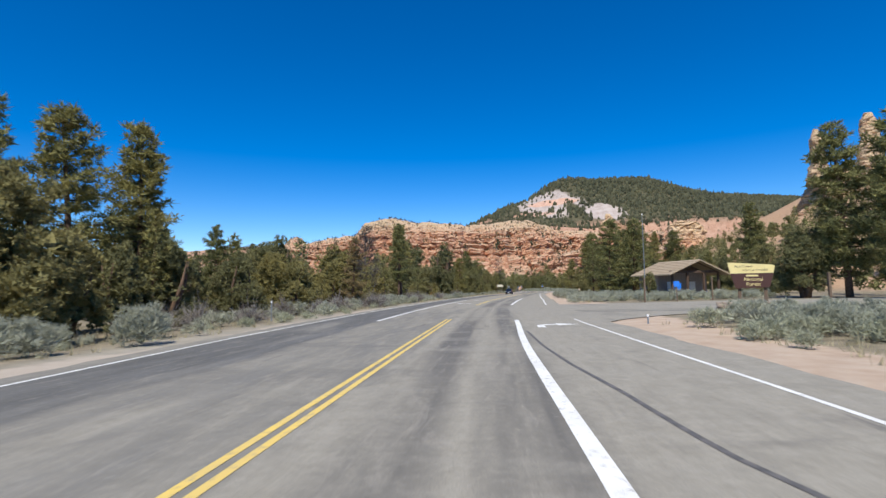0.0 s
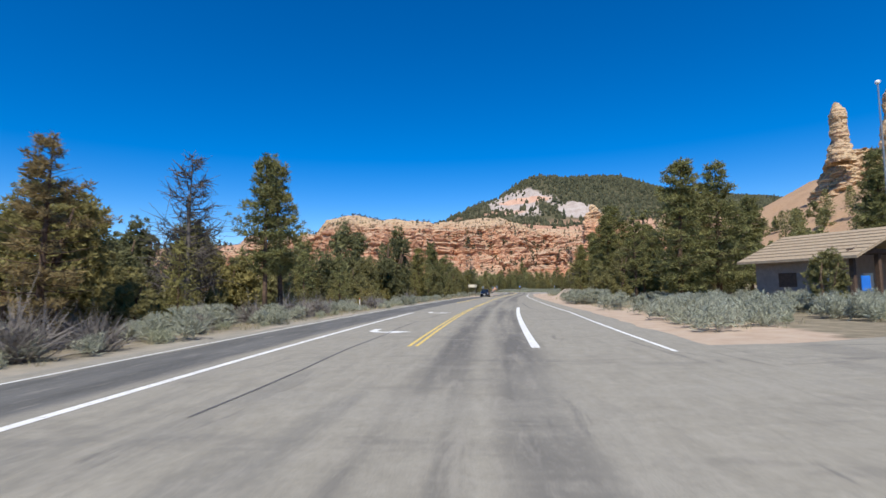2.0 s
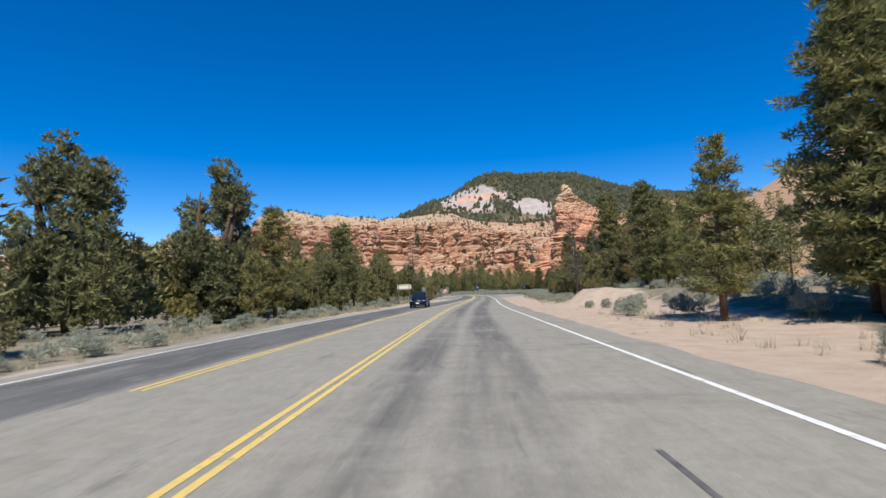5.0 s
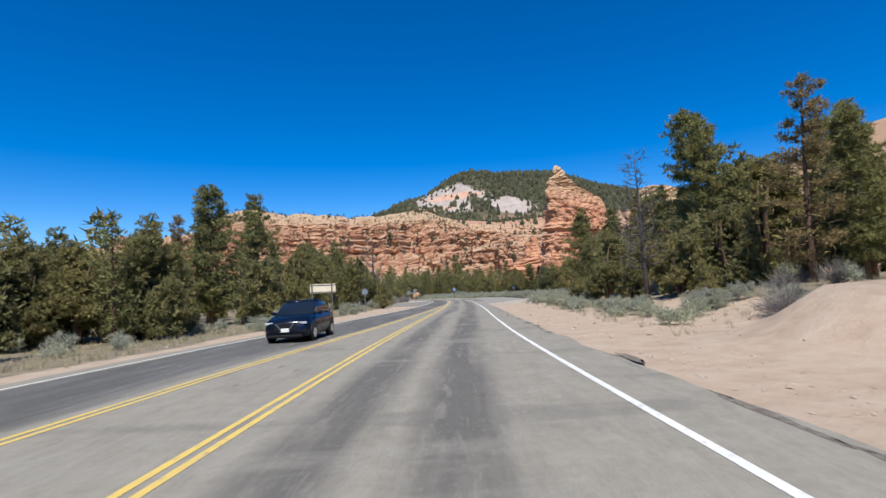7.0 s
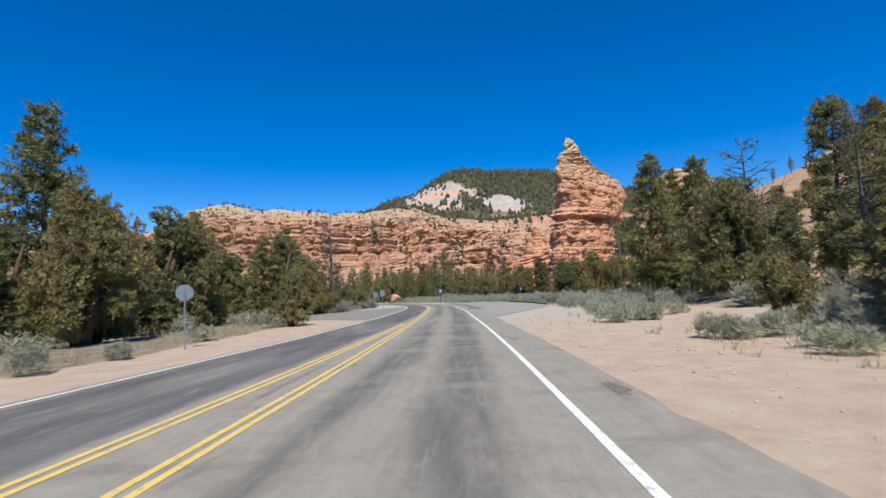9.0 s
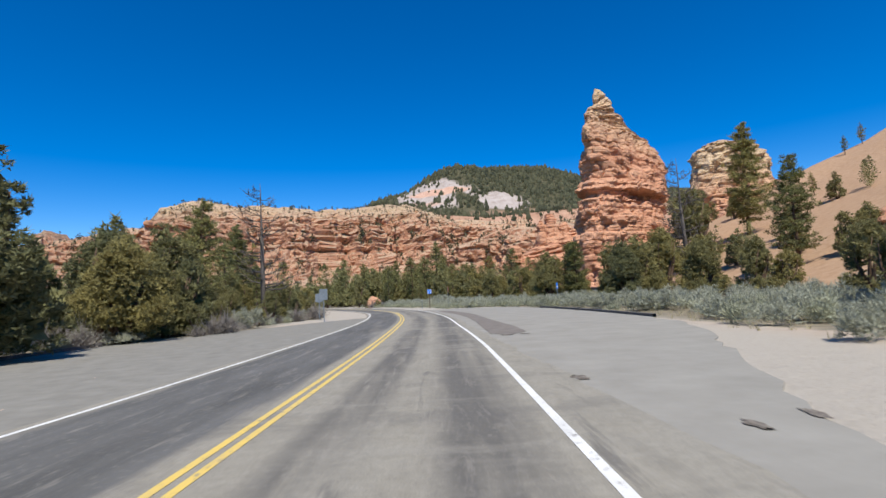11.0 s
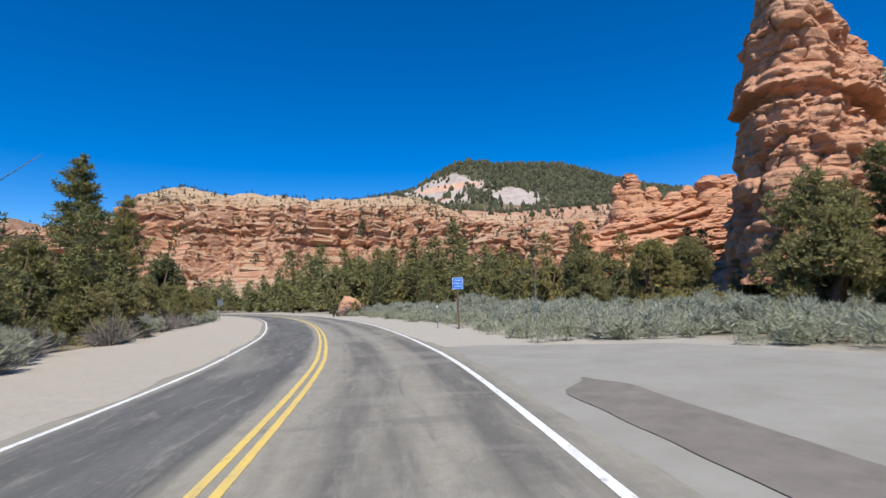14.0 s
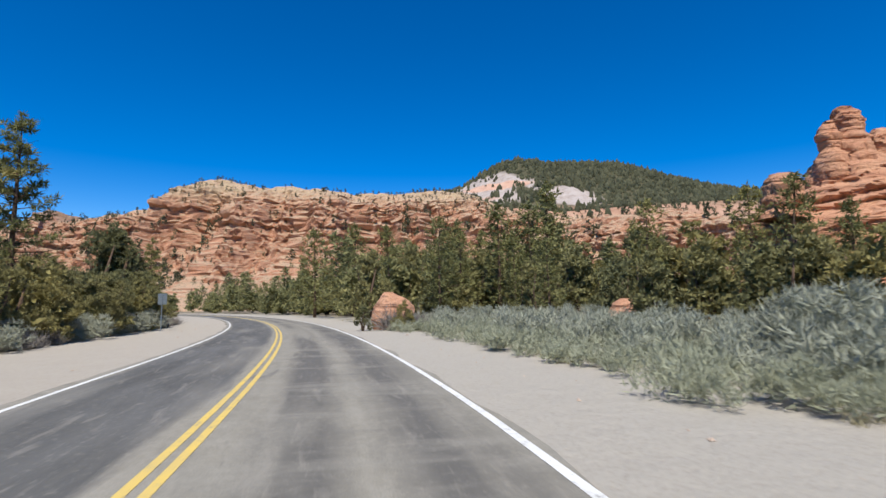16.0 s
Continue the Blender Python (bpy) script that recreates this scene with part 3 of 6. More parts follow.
gx, gy = axis(-40, 130, 1.6, -3500, 3500), axis(-12, 345, 1.6, -2500, 4500)
GX, GY = np.meshgrid(gx, gy)
GZ = ground_z(GX, GY)
nx, ny = len(gx), len(gy)
idx = np.arange(nx * ny).reshape(ny, nx)
quads = np.stack([idx[:-1, :-1], idx[:-1, 1:], idx[1:, 1:], idx[1:, :-1]], -1).reshape(-1, 4)
ground = sheet("ground", np.stack([GX, GY, GZ], -1).reshape(-1, 3).tolist(), quads.tolist(), GROUND, None, True)
D = aside(GX, GY).ravel()
X_, Y_ = GX.ravel(), GY.ravel()
n1 = 0.8 * wave(X_ * 0.35, Y_ * 0.35, 4)
right_reach = np.interp(Y_, [-60, 0, 22, 60, 80, 100, 140, 190, 205, 258, 275, 320], [12, 11.5, 11, 13, 12, 14, 17, 15, 14, 9, 9.0, 8.0])
left_reach = np.interp(Y_, [0, 100, 130, 190, 225, 255, 290, 340], [7.8, 8.2, 9.0, 9, 9, 11, 11.5, 9])
soil = np.zeros((len(X_), 4))
soil[:, 0] = np.maximum(1 - smoothstep(right_reach - 1.5, right_reach + 2, D + n1), 0) * (D > 0) + (1 - smoothstep(left_reach - 1, left_reach + 1.5, -D + n1)) * (D <= 0)
bankm = smoothstep(100, 120, Y_) * (1 - smoothstep(180, 198, Y_)) * smoothstep(10, 14, D) * (1 - smoothstep(24, 34, D))
soil[:, 0] = np.maximum(soil[:, 0], bankm * (0.62 * (D < 15) + 0.35))
soil[:, 1] = smoothstep(2, 10, X_ - foot(Y_)) * smoothstep(-60, 20, Y_) * (1 - smoothstep(380, 480, Y_))
soil[:, 2] = 0.92 * smoothstep(248, 260, Y_) * (D > 0) * (1 - smoothstep(7.5, 10, D)) + 0.8 * smoothstep(225, 240, Y_) * (D <= 0) * (1 - smoothstep(10.5, 13, -D)) + 0.55 * (D <= 0) * (1 - smoothstep(1.2, 2.4, -D - 7.6)) * (1 - smoothstep(120, 150, Y_))
soil[:, 2] = np.maximum(soil[:, 2], 0.85 * smoothstep(172, 196, Y_) * (D > 0) * (1 - smoothstep(12, 16, D)))
soil[:, 3] = 1
at = ground.data.attributes.new("soil", "FLOAT_COLOR", "POINT")
at.data.foreach_set("color", soil.ravel())
tagged(ground, "dry pink dirt and tan soil with plant litter", "ground", kind="structure")


# ---- cliffs, spires and the wooded mountain ----
def fbm(p, octaves=5, gain=0.5):
    a, f, out = 1.0, 1.0, 0.0
    for _ in range(octaves):
        out += a * noise.noise(p * f)
        a *= gain
        f *= 2.03
    return out


def bed(z, seed=0.0):
    """Ledges: how far a bed at height z stands out, -1 to 1."""
    return noise.noise(Vector((seed, 3.7, z * 0.55))) + 0.6 * noise.noise(Vector((seed, 9.1, z * 1.6)))


def cliff(name, crest, base, depth, material, label, step=1.4, rows=96, seed=0.0):
    """A layered cliff below a crest line of (x, y, z): talus, bands of ledges, gullies, then a back slope."""
    profile = [(0.0, 1.0, 0.0), (0.20, 0.64, 0.24), (0.44, 0.42, 0.50), (0.50, 0.385, 0.585), (0.53, 0.36, 0.60), (0.62, 0.315, 0.745), (0.68, 0.26, 0.77), (0.74, 0.23, 0.845), (0.90, 0.0, 1.0), (1.0, -0.5, 1.03)]
    pts = [Vector((px, py, pz * 0.965)) for px, py, pz in crest]
    lens = [0.0]
    for a, b in zip(pts, pts[1:]):
        lens.append(lens[-1] + (b.xy - a.xy).length)
    n = int(lens[-1] / step)
    verts, faces = [], []
    for i in range(n + 1):
        l = lens[-1] * i / n
        k = min(max(int(np.searchsorted(lens, l)) - 1, 0), len(pts) - 2)
        f = (l - lens[k]) / (lens[k + 1] - lens[k])
        p = pts[k].lerp(pts[k + 1], f)
        a, b = pts[max(k - 1, 0)], pts[min(k + 2, len(pts) - 1)]
        t = (b.xy - a.xy).normalized()
        out = Vector((t.y, -t.x))
        gul = abs(noise.noise(Vector((l * 0.022, seed, 1.0)))) * 1.5 + 0.5 * abs(noise.noise(Vector((l * 0.07, seed, 2.0))))
        for j in range(rows + 1):
            v = j / rows
            m = 0
            while m < len(profile) - 2 and v > profile[m + 1][0]:
                m += 1
            q = (v - profile[m][0]) / (profile[m + 1][0] - profile[m][0])
            o = profile[m][1] + (profile[m + 1][1] - profile[m][1]) * q
            h = profile[m][2] + (profile[m + 1][2] - profile[m][2]) * q
            z = base + (p.z - base) * h
            mid = math.sin(math.pi * min(max((v - 0.05) / 0.85, 0), 1))
            off = depth * o * (1.0 + 0.15 * noise.noise(Vector((l * 0.01, seed, 5.0)))) - 0.34 * depth * (gul - 0.45) * mid
            w = Vector((p.x + out.x * off, p.y + out.y * off, z))
            s = fbm(Vector((w.x * 0.05, w.y * 0.05, w.z * 0.09 + seed)), 5, 0.55)
            flute = abs(noise.noise(Vector((l * 0.13 + 0.8 * s, seed, z * 0.012)))) + 0.5 * abs(noise.noise(Vector((l * 0.31, seed, z * 0.02))))
            ledge = float(smoothstep(0.40, 0.5, v) * (1 - smoothstep(0.82, 0.9, v)))
            crag = fbm(Vector((w.x * 0.17, w.y * 0.17, w.z * 0.22 + seed)), 4, 0.7)
            stone = masonry(l + 0.5 * off, z, 2.5 * s, seed, 4.6) + 0.45 * masonry(l + 0.5 * off, z, 1.5 * s, seed + 1, 2.1)
            off += (4.5 * s + 2.4 * crag + (0.25 + 2.0 * ledge) * bed(z + 0.6 * s, seed) + (1.6 + 5.2 * ledge) * stone + 9.5 * (flute - 0.4) * (1 - 0.6 * ledge)) * (0.25 + 0.75 * mid)
            z += (1.8 * s) * (0.3 + mid) + 1.0 * crag * mid + ((2.4 * fbm(Vector((l * 0.05, v * 3, seed)), 3) + 1.6 * (chance(math.floor(l / 9 + 2 * s), seed) - 0.5)) if v > 0.82 else 0)
            verts.append((p.x + out.x * off, p.y + out.y * off, z))
    r = rows + 1
    for i in range(n):
        for j in range(rows):
            faces.append((i * r + j, (i + 1) * r + j, (i + 1) * r + j + 1, i * r + j + 1))
    ob = sheet(name, verts, faces, material)
    return tagged(ob, label, "cliff", kind="")


def chance(*key):
    """A fixed random number from 0 to 1 for whole numbers."""
    return math.sin(sum((k + 1.7) * w for k, w in zip(key, (12.9898, 78.233, 37.719)))) * 43758.5453 % 1.0


def masonry(u, z, s, seed, bed_height):
    """How far jointed limestone stands out at a place u along its face: beds of different depth, blocks in each bed, cracks between."""
    lift = (z + 0.5 * s) / bed_height + 0.5 * noise.noise(Vector((seed, 1.3, z * 0.35)))
    i = math.floor(lift)
    f = lift - i
    out = 0.5 * (chance(i, seed) - 0.5) - 0.38 * (0.3 + 0.7 * chance(i, seed, 5)) * math.exp(-((min(f, 1 - f) / 0.12) ** 2))
    w = bed_height * (1.2 + 2.2 * chance(i, seed, 2))
    along = u / w + 9 * chance(i, seed, 3) + 0.3 * s
    j = math.floor(along)
    g = along - j
    return out + 0.6 * (chance(i, j, seed) - 0.5) - 0.4 * math.exp(-((min(g, 1 - g) * w / 0.22) ** 2))


def stack(name, x, y, z0, turn, levels, material, label, category="rock", rough=1.0, around=110, seed=0.0, power=2.6, dz=0.33, cuts=(), strata=0.6, bed_height=1.15):
    """An eroded rock built up in jointed beds. levels: height, left end, right end, half thickness."""
    zs, ls, rs, ws = (np.array(c, float) for c in zip(*levels))
    n = max(24, int((zs[-1] - zs[0]) / dz))
    verts, faces = [], []
    for i in range(n + 1):
        z = zs[0] + (zs[-1] - zs[0]) * i / n
        l, r, w = np.interp(z, zs, ls), np.interp(z, zs, rs), np.interp(z, zs, ws)
        c, hx = (l + r) / 2, (r - l) / 2
        px0, py0, u = None, None, 0.0
        for k in range(around):
            t = 2 * math.pi * k / around
            ct, st = math.cos(t), math.sin(t)
            q = (abs(ct) ** power + abs(st) ** power) ** (-1 / power)
            px, py = c + hx * ct * q, w * st * q
            if px0 is not None:
                u += math.hypot(px - px0, py - py0)
            px0, py0 = px, py
            s = fbm(Vector((px * 0.16, py * 0.16, z * 0.2 + seed)), 4, 0.55)
            g = abs(noise.noise(Vector((u * 0.11 + seed, 4.0, z * 0.03 + 0.3 * s))))
            rib = abs(noise.noise(Vector((u * 0.27, seed, z * 0.05)))) - 0.25
            fine = noise.noise(Vector((px * 1.1, py * 1.1, z * 1.6 + seed)))
            far = noise.voronoi(Vector((px * 0.17 + 0.4 * s, py * 0.17, z * 0.26 + seed)))[0]
            block = min(1.0, (far[1] - far[0]) * 2.6) ** 0.6 - 0.7
            push = rough * (1.0 * s + strata * 0.4 * bed(z + 0.4 * s, seed) - 1.4 * max(0.0, 0.14 - g) / 0.14 + 0.85 * block + 1.3 * rib + 1.1 * masonry(u, z, s, seed, bed_height) + 0.2 * fine)
            push *= min(1.0, 0.25 + min(hx, w) / 5.0)
            verts.append((px + push * ct, py + push * st, z + 0.25 * rough * s))
    for i in range(n):
        for k in range(around):
            a, b = i * around + k, i * around + (k + 1) % around
            faces.append((a, b, b + around, a + around))
    faces.append(tuple(range(n * around, (n + 1) * around)))
    if not cuts:
        ob = sheet(name, verts, faces, material)
    else:
        ob = new(name)
        ends = [0] + [int(n * (c - zs[0]) / (zs[-1] - zs[0])) for _, c in cuts]
        for (nm, _), a, b in zip(cuts, ends, ends[1:]):
            keep = [tuple(v - a * around for v in f) for f in faces[a * around:b * around]]
            if b == n:
                keep.append(tuple(v - a * around for v in faces[-1]))
            sheet(nm, verts[a * around:(b + 1) * around], keep, material, ob)
    ob.matrix_basis = pose(x, y, 0, 0, 0, turn)
    return tagged(ob, label, category)


cliff("red_cliff", [(-330, 610, 40), (-260, 640, 50), (-205, 668, 58), (-190, 674, 76), (-182, 674, 66), (-150, 676, 72), (-112, 668, 76), (-98, 658, 90), (-64, 648, 96), (-35, 640, 88), (0, 632, 84), (30, 634, 82), (57, 642, 84),
                    (85, 655, 90), (110, 670, 93), (150, 684, 82), (200, 692, 78), (260, 702, 84), (340, 722, 90), (450, 760, 92)], -1.5, 112, ROCK,
      "long layered red and orange limestone cliff with gullies and scattered trees")
cliff("red_cliff", [(100, 568, 22), (125, 548, 38), (150, 514, 45), (178, 494, 46), (200, 472, 39), (235, 452, 37), (300, 440, 34), (380, 440, 34)], -1.5, 52, ROCK,
      "lower layered red cliff shoulder behind the spire", 1.6, 70, 4.0)
stack("rock_spire", 99.2, 288.7, 2, 35, [(2, -22, 18, 9.0), (8, -21, 16, 8.0), (14, -20.4, 14.4, 7.0), (16, -20.2, 13.6, 6.7), (18.2, -20, 13.4, 6.6), (18.9, -17.6, 12.0, 5.0), (19.6, -17.4, 12.4, 5.1), (20.4, -18.8, 15.0, 7.0), (22.5, -17.2, 16.2, 6.8), (24.5, -17.0, 16.5, 6.3), (26, -18.4, 17.0, 5.4),
      (28, -18.2, 18.6, 4.9), (30, -18.8, 18.6, 3.9), (32, -19.2, 18.0, 2.9), (33.5, -18.2, 16.5, 2.3), (35, -17.6, 7.0, 1.6), (36, -16.8, 0.5, 1.5), (37, -15.4, -1.9, 1.6), (37.6, -14.2, -4.4, 1.5), (38.4, -13.2, -5.7, 1.4), (39.2, -13.4, -6.9, 1.3), (40.2, -13.2, -7.6, 1.0), (41.3, -12.6, -8.8, 0.5)], SPIRE_ROCK,
      "tall orange-pink layered limestone spire beside the road", "rock spire", 0.78, 250, 1.0, 2.0, 0.2, (("pedestal", 18.9), ("shaft", 33.5), ("pinnacle", 41.3)), 0.85, 1.5)
stack("rock_outcrop", 146, 312, 16, -8, [(4, -15, 17, 11), (22, -12.5, 13.5, 8), (30, -11.5, 12, 6.5), (36, -10.5, 10.5, 5.5), (39, -8.5, 8, 4.5), (40.5, -5, 3, 2)], PALE_ROCK, "tan and orange layered rock outcrop on the slope", "rock", 1.1, 150, 2.0, 2.6, 0.28, (("skirt", 22), ("wall", 34), ("crest", 40.5)), 0.4, 2.2)
for dx, dy, ztop, r, seed in ((-9.2, 1, 22.6, 2.3, 3.1), (-5.4, 0.5, 20.2, 1.9, 3.7), (-12.2, 0, 20.6, 1.2, 9.4), (-1.8, -0.5, 19.0, 2.0, 4.4), (1.6, 0, 20.4, 1.7, 5.1), (5.0, -1.5, 21.8, 2.2, 5.9), (9.4, -1, 22.2, 2.6, 6.6), (13.6, -1.5, 20.2, 2.4, 7.3)):
    stack("rock_turret", 104.5 + dx, 320.5 + dy, 9, 0, [(9, -r * 1.5, r * 1.5, r * 1.4), (ztop - 4, -r * 1.15, r * 1.15, r), (ztop - 2.6, -r * 0.8, r * 0.8, r * 0.75), (ztop - 1.4, -r, r, r * 0.9), (ztop, -r * 0.45, r * 0.45, r * 0.4)], SPIRE_ROCK,
          "eroded orange rock turret on the castle-like outcrop", "rock", 0.6, 56, seed, 2.4, 0.2, (), 1.5)["group"] = "rock turrets"
stack("rock_outcrop", 105, 322, 1, 4, [(1, -27, 27, 13), (5, -25, 25, 11.5), (9, -23, 23, 10), (12, -17, 20, 7.5), (14.5, -14, 18, 6), (17, -12.5, 16, 4.5)], SPIRE_ROCK, "castle-like orange rock outcrop with turrets", "rock", 0.9, 160, 6.0, 2.6, 0.25, (("skirt", 8), ("wall", 13), ("crest", 17)), 1.0)
stack("balanced_rock", 82.8, 316.5, 9.6, 10, [(9.2, -2.6, 2.6, 2.2), (10.3, -1.6, 1.6, 1.4), (11.0, -1.9, 1.9, 1.7), (12.6, -2.0, 1.8, 1.6), (13.6, -1.2, 1.3, 1.0)], SPIRE_ROCK, "pale orange balanced rock on a pedestal", "rock", 0.5, 48, 7.0)
stack("rock_outcrop", 172, 218, 20, 20, [(20, -32, 40, 14), (34, -27, 36, 11), (42, -23, 32, 8), (47, -19, 28, 5.5), (49.5, -12, 24, 3.5)], PALE_ROCK, "tan layered rock outcrop above the visitor centre", "rock", 1.2, 140, 8.0, 2.6, 0.33, (("skirt", 34), ("wall", 43), ("crest", 49.5)))
stack("rock_tower", 149.5, 204, 42, 0, [(42, -4.6, 5, 4), (48, -3.2, 3.4, 3), (52, -2.6, 2.6, 2.4), (56, -2.2, 2.3, 2.1), (57.5, -2.9, 2.7, 2.4), (61, -2.3, 2.2, 2), (63.2, -1.1, 1.0, 0.9)], SPIRE_ROCK, "slender orange rock tower on the ridge", "rock", 0.7, 60, 9.0)["group"] = "rock towers"
stack("rock_tower", 172.5, 206, 42, 0, [(42, -6, 6, 5), (50, -4.4, 4.6, 4), (60, -3.2, 3.4, 3), (63, -3.6, 3.6, 3), (67, -3, 2.8, 2.6), (70, -1.3, 1.4, 1.2)], SPIRE_ROCK, "taller orange rock tower on the ridge", "rock", 0.7, 60, 9.7)["group"] = "rock towers"
stack("rock_outcrop", 100, 232, 3, 0, [(3, -9, 9, 5), (7, -7.5, 7.5, 4), (9.5, -5, 6, 3), (11, -2, 3, 1.5)], SPIRE_ROCK, "low salmon-pink rock outcrop at the foot of the slope", "rock", 1.0, 80, 11.0, 2.6, 0.3, (("skirt", 7), ("crest", 11)))
stack("boulder", 45.7, 309.6, -0.3, 0, [(-0.3, -1.6, 1.6, 1.3), (0.6, -1.75, 1.75, 1.5), (1.5, -1.65, 1.5, 1.3), (2.1, -1.2, 0.7, 0.8), (2.5, -0.75, -0.1, 0.3)], SPIRE_ROCK, "large rounded pink boulder among shrubs beside the bend", "boulder", 0.35, 48, 12.0, 2.2, 0.15)
stack("boulder", 61.0, 305.4, -0.3, 20, [(-0.3, -1.9, 2.1, 1.6), (0.9, -1.6, 1.5, 1.2), (1.6, -0.8, 0.6, 0.5), (1.9, -0.3, 0.3, 0.2)], SPIRE_ROCK, "angular pink boulder among sagebrush", "boulder", 0.35, 40, 13.0, 2.2, 0.15)


def mountain():
    """The wooded mountain behind the cliffs: a broad dome with white badlands on its near left flank."""
    xs, ys = np.arange(-420, 1501, 10.0), np.arange(650, 1760, 10.0)
    X, Y = np.meshgrid(xs, ys)
    ridge_x = np.array([-420, -200, -60, 40, 100, 134, 166, 188, 225, 252, 316, 397, 451, 537, 790, 1000, 1500])
    ridge_z = np.array([60, 80, 92, 110, 144, 165, 173, 186, 208, 215, 212, 219, 201, 185, 180, 165, 120])
    top = np.interp(X, ridge_x, ridge_z)
    yr = np.interp(X, [-420, 40, 134, 420, 700, 1500], [760, 950, 1060, 1040, 1090, 1200])
    front = 650 + 0 * X
    t = np.clip((Y - front) / (yr - front), 0, 1.5)
    low = np.interp(X, [-420, 0, 110, 200, 340, 600, 1500], [45, 76, 86, 78, 88, 90, 60])
    Z = np.where(t <= 1, low + (top - low) * (0.25 * t + 0.75 * smoothstep(0.15, 1.02, t)), top - 0.25 * (Y - yr) * smoothstep(0, 80, Y - yr))
    Z = Z - 50 * (1 - smoothstep(0.0, 0.13, t))
    Z = Z + 7 * wave(X * 0.012, Y * 0.012, 5) * np.clip(t * 1.2, 0.2, 1)
    gully = np.abs(np.sin(X * 0.11 + 1.3 * wave(X * 0.01, Y * 0.01, 8)))
    Z = Z + 7.0 * gully * smoothstep(0.3, 0.5, t) * (1 - smoothstep(0.8, 1.0, t)) * np.exp(-((X - 220) / 80.0) ** 2)
    m, k = X.shape
    ids = np.arange(m * k).reshape(m, k)
    f = np.stack([ids[:-1, :-1], ids[:-1, 1:], ids[1:, 1:], ids[1:, :-1]], -1).reshape(-1, 4)
    ob = sheet("mountain", np.stack([X, Y, Z], -1).reshape(-1, 3).tolist(), f.tolist(), MOUNTAIN, None, True)
    tagged(ob, "broad mountain with dark forest and white badland slopes", "mountain", kind="structure")
    return xs, ys, Z


# white badlands and the wooded gully between them: x, height and half sizes
WHITE_SLOPES = ((188, 149, 54, 36), (256, 121, 34, 19))
WOODED_GULLY = (217, 125, 12, 22)


def mountain_material():
    m, nt, b = nodes_of("mountain_soil", 0.95, 0.1)
    v = coords(nt)
    sep = nt.nodes.new("ShaderNodeSeparateXYZ")
    link(nt, v, sep.inputs[0])
    x, y, z = sep.outputs
    nz, fine = noise_tex(nt, v, 0.018, 6, 0.6), noise_tex(nt, v, 0.10, 7, 0.7)
    wob = calc(nt, "ADD", calc(nt, "MULTIPLY", calc(nt, "SUBTRACT", nz, 0.5), 1.2), calc(nt, "MULTIPLY", calc(nt, "SUBTRACT", fine, 0.5), 0.9))

    def lobe(cx, cz, rx, rz):
        a = calc(nt, "POWER", calc(nt, "DIVIDE", calc(nt, "ABSOLUTE", calc(nt, "SUBTRACT", x, cx)), rx), 2.0)
        c = calc(nt, "POWER", calc(nt, "DIVIDE", calc(nt, "ABSOLUTE", calc(nt, "SUBTRACT", z, cz)), rz), 2.0)
        return grey(nt, calc(nt, "ADD", calc(nt, "ADD", a, c), wob), 0.75, 1.15, 1, 0)

    wood = ramp(nt, fine, [(0.3, (0.055, 0.055, 0.032)), (0.6, (0.11, 0.10, 0.06)), (0.8, (0.22, 0.18, 0.12))])
    white = ramp(nt, fine, [(0.25, (0.25, 0.20, 0.17)), (0.5, (0.41, 0.35, 0.315)), (0.8, (0.50, 0.45, 0.42))])
    pink = ramp(nt, fine, [(0.3, (0.50, 0.27, 0.18)), (0.7, (0.62, 0.40, 0.29))])
    red = ramp(nt, fine, [(0.3, (0.34, 0.19, 0.125)), (0.7, (0.48, 0.31, 0.22))])
    c = blend(nt, grey(nt, calc(nt, "ADD", calc(nt, "ADD", z, calc(nt, "MULTIPLY", calc(nt, "MINIMUM", calc(nt, "SUBTRACT", x, 150.0), 0.0), 0.35)), calc(nt, "MULTIPLY", nz, 40.0)), 106, 126), red, wood)
    for k, spot in enumerate(WHITE_SLOPES):
        c = blend(nt, lobe(*spot), c, white)
    c = blend(nt, calc(nt, "MULTIPLY", lobe(196, 152, 40, 8), 0.85), c, pink)
    c = blend(nt, calc(nt, "MULTIPLY", lobe(150, 126, 40, 7), 0.6), c, pink)
    c = blend(nt, lobe(*WOODED_GULLY), c, wood)
    link(nt, c, b.inputs["Base Color"])
    bump(nt, b, fine, 0.8, 3.0)
    return m


MOUNTAIN = mountain_material()
MX, MY, MZ = mountain()


def mountain_z(x, y):
    i, j = int((x - MX[0]) / 10), int((y - MY[0]) / 10)
    if not (0 <= i < len(MX) - 1 and 0 <= j < len(MY) - 1):
        return None
    fx, fy = (x - MX[i]) / 10, (y - MY[j]) / 10
    return float((MZ[j, i] * (1 - fx) + MZ[j, i + 1] * fx) * (1 - fy) + (MZ[j + 1, i] * (1 - fx) + MZ[j + 1, i + 1] * fx) * fy)


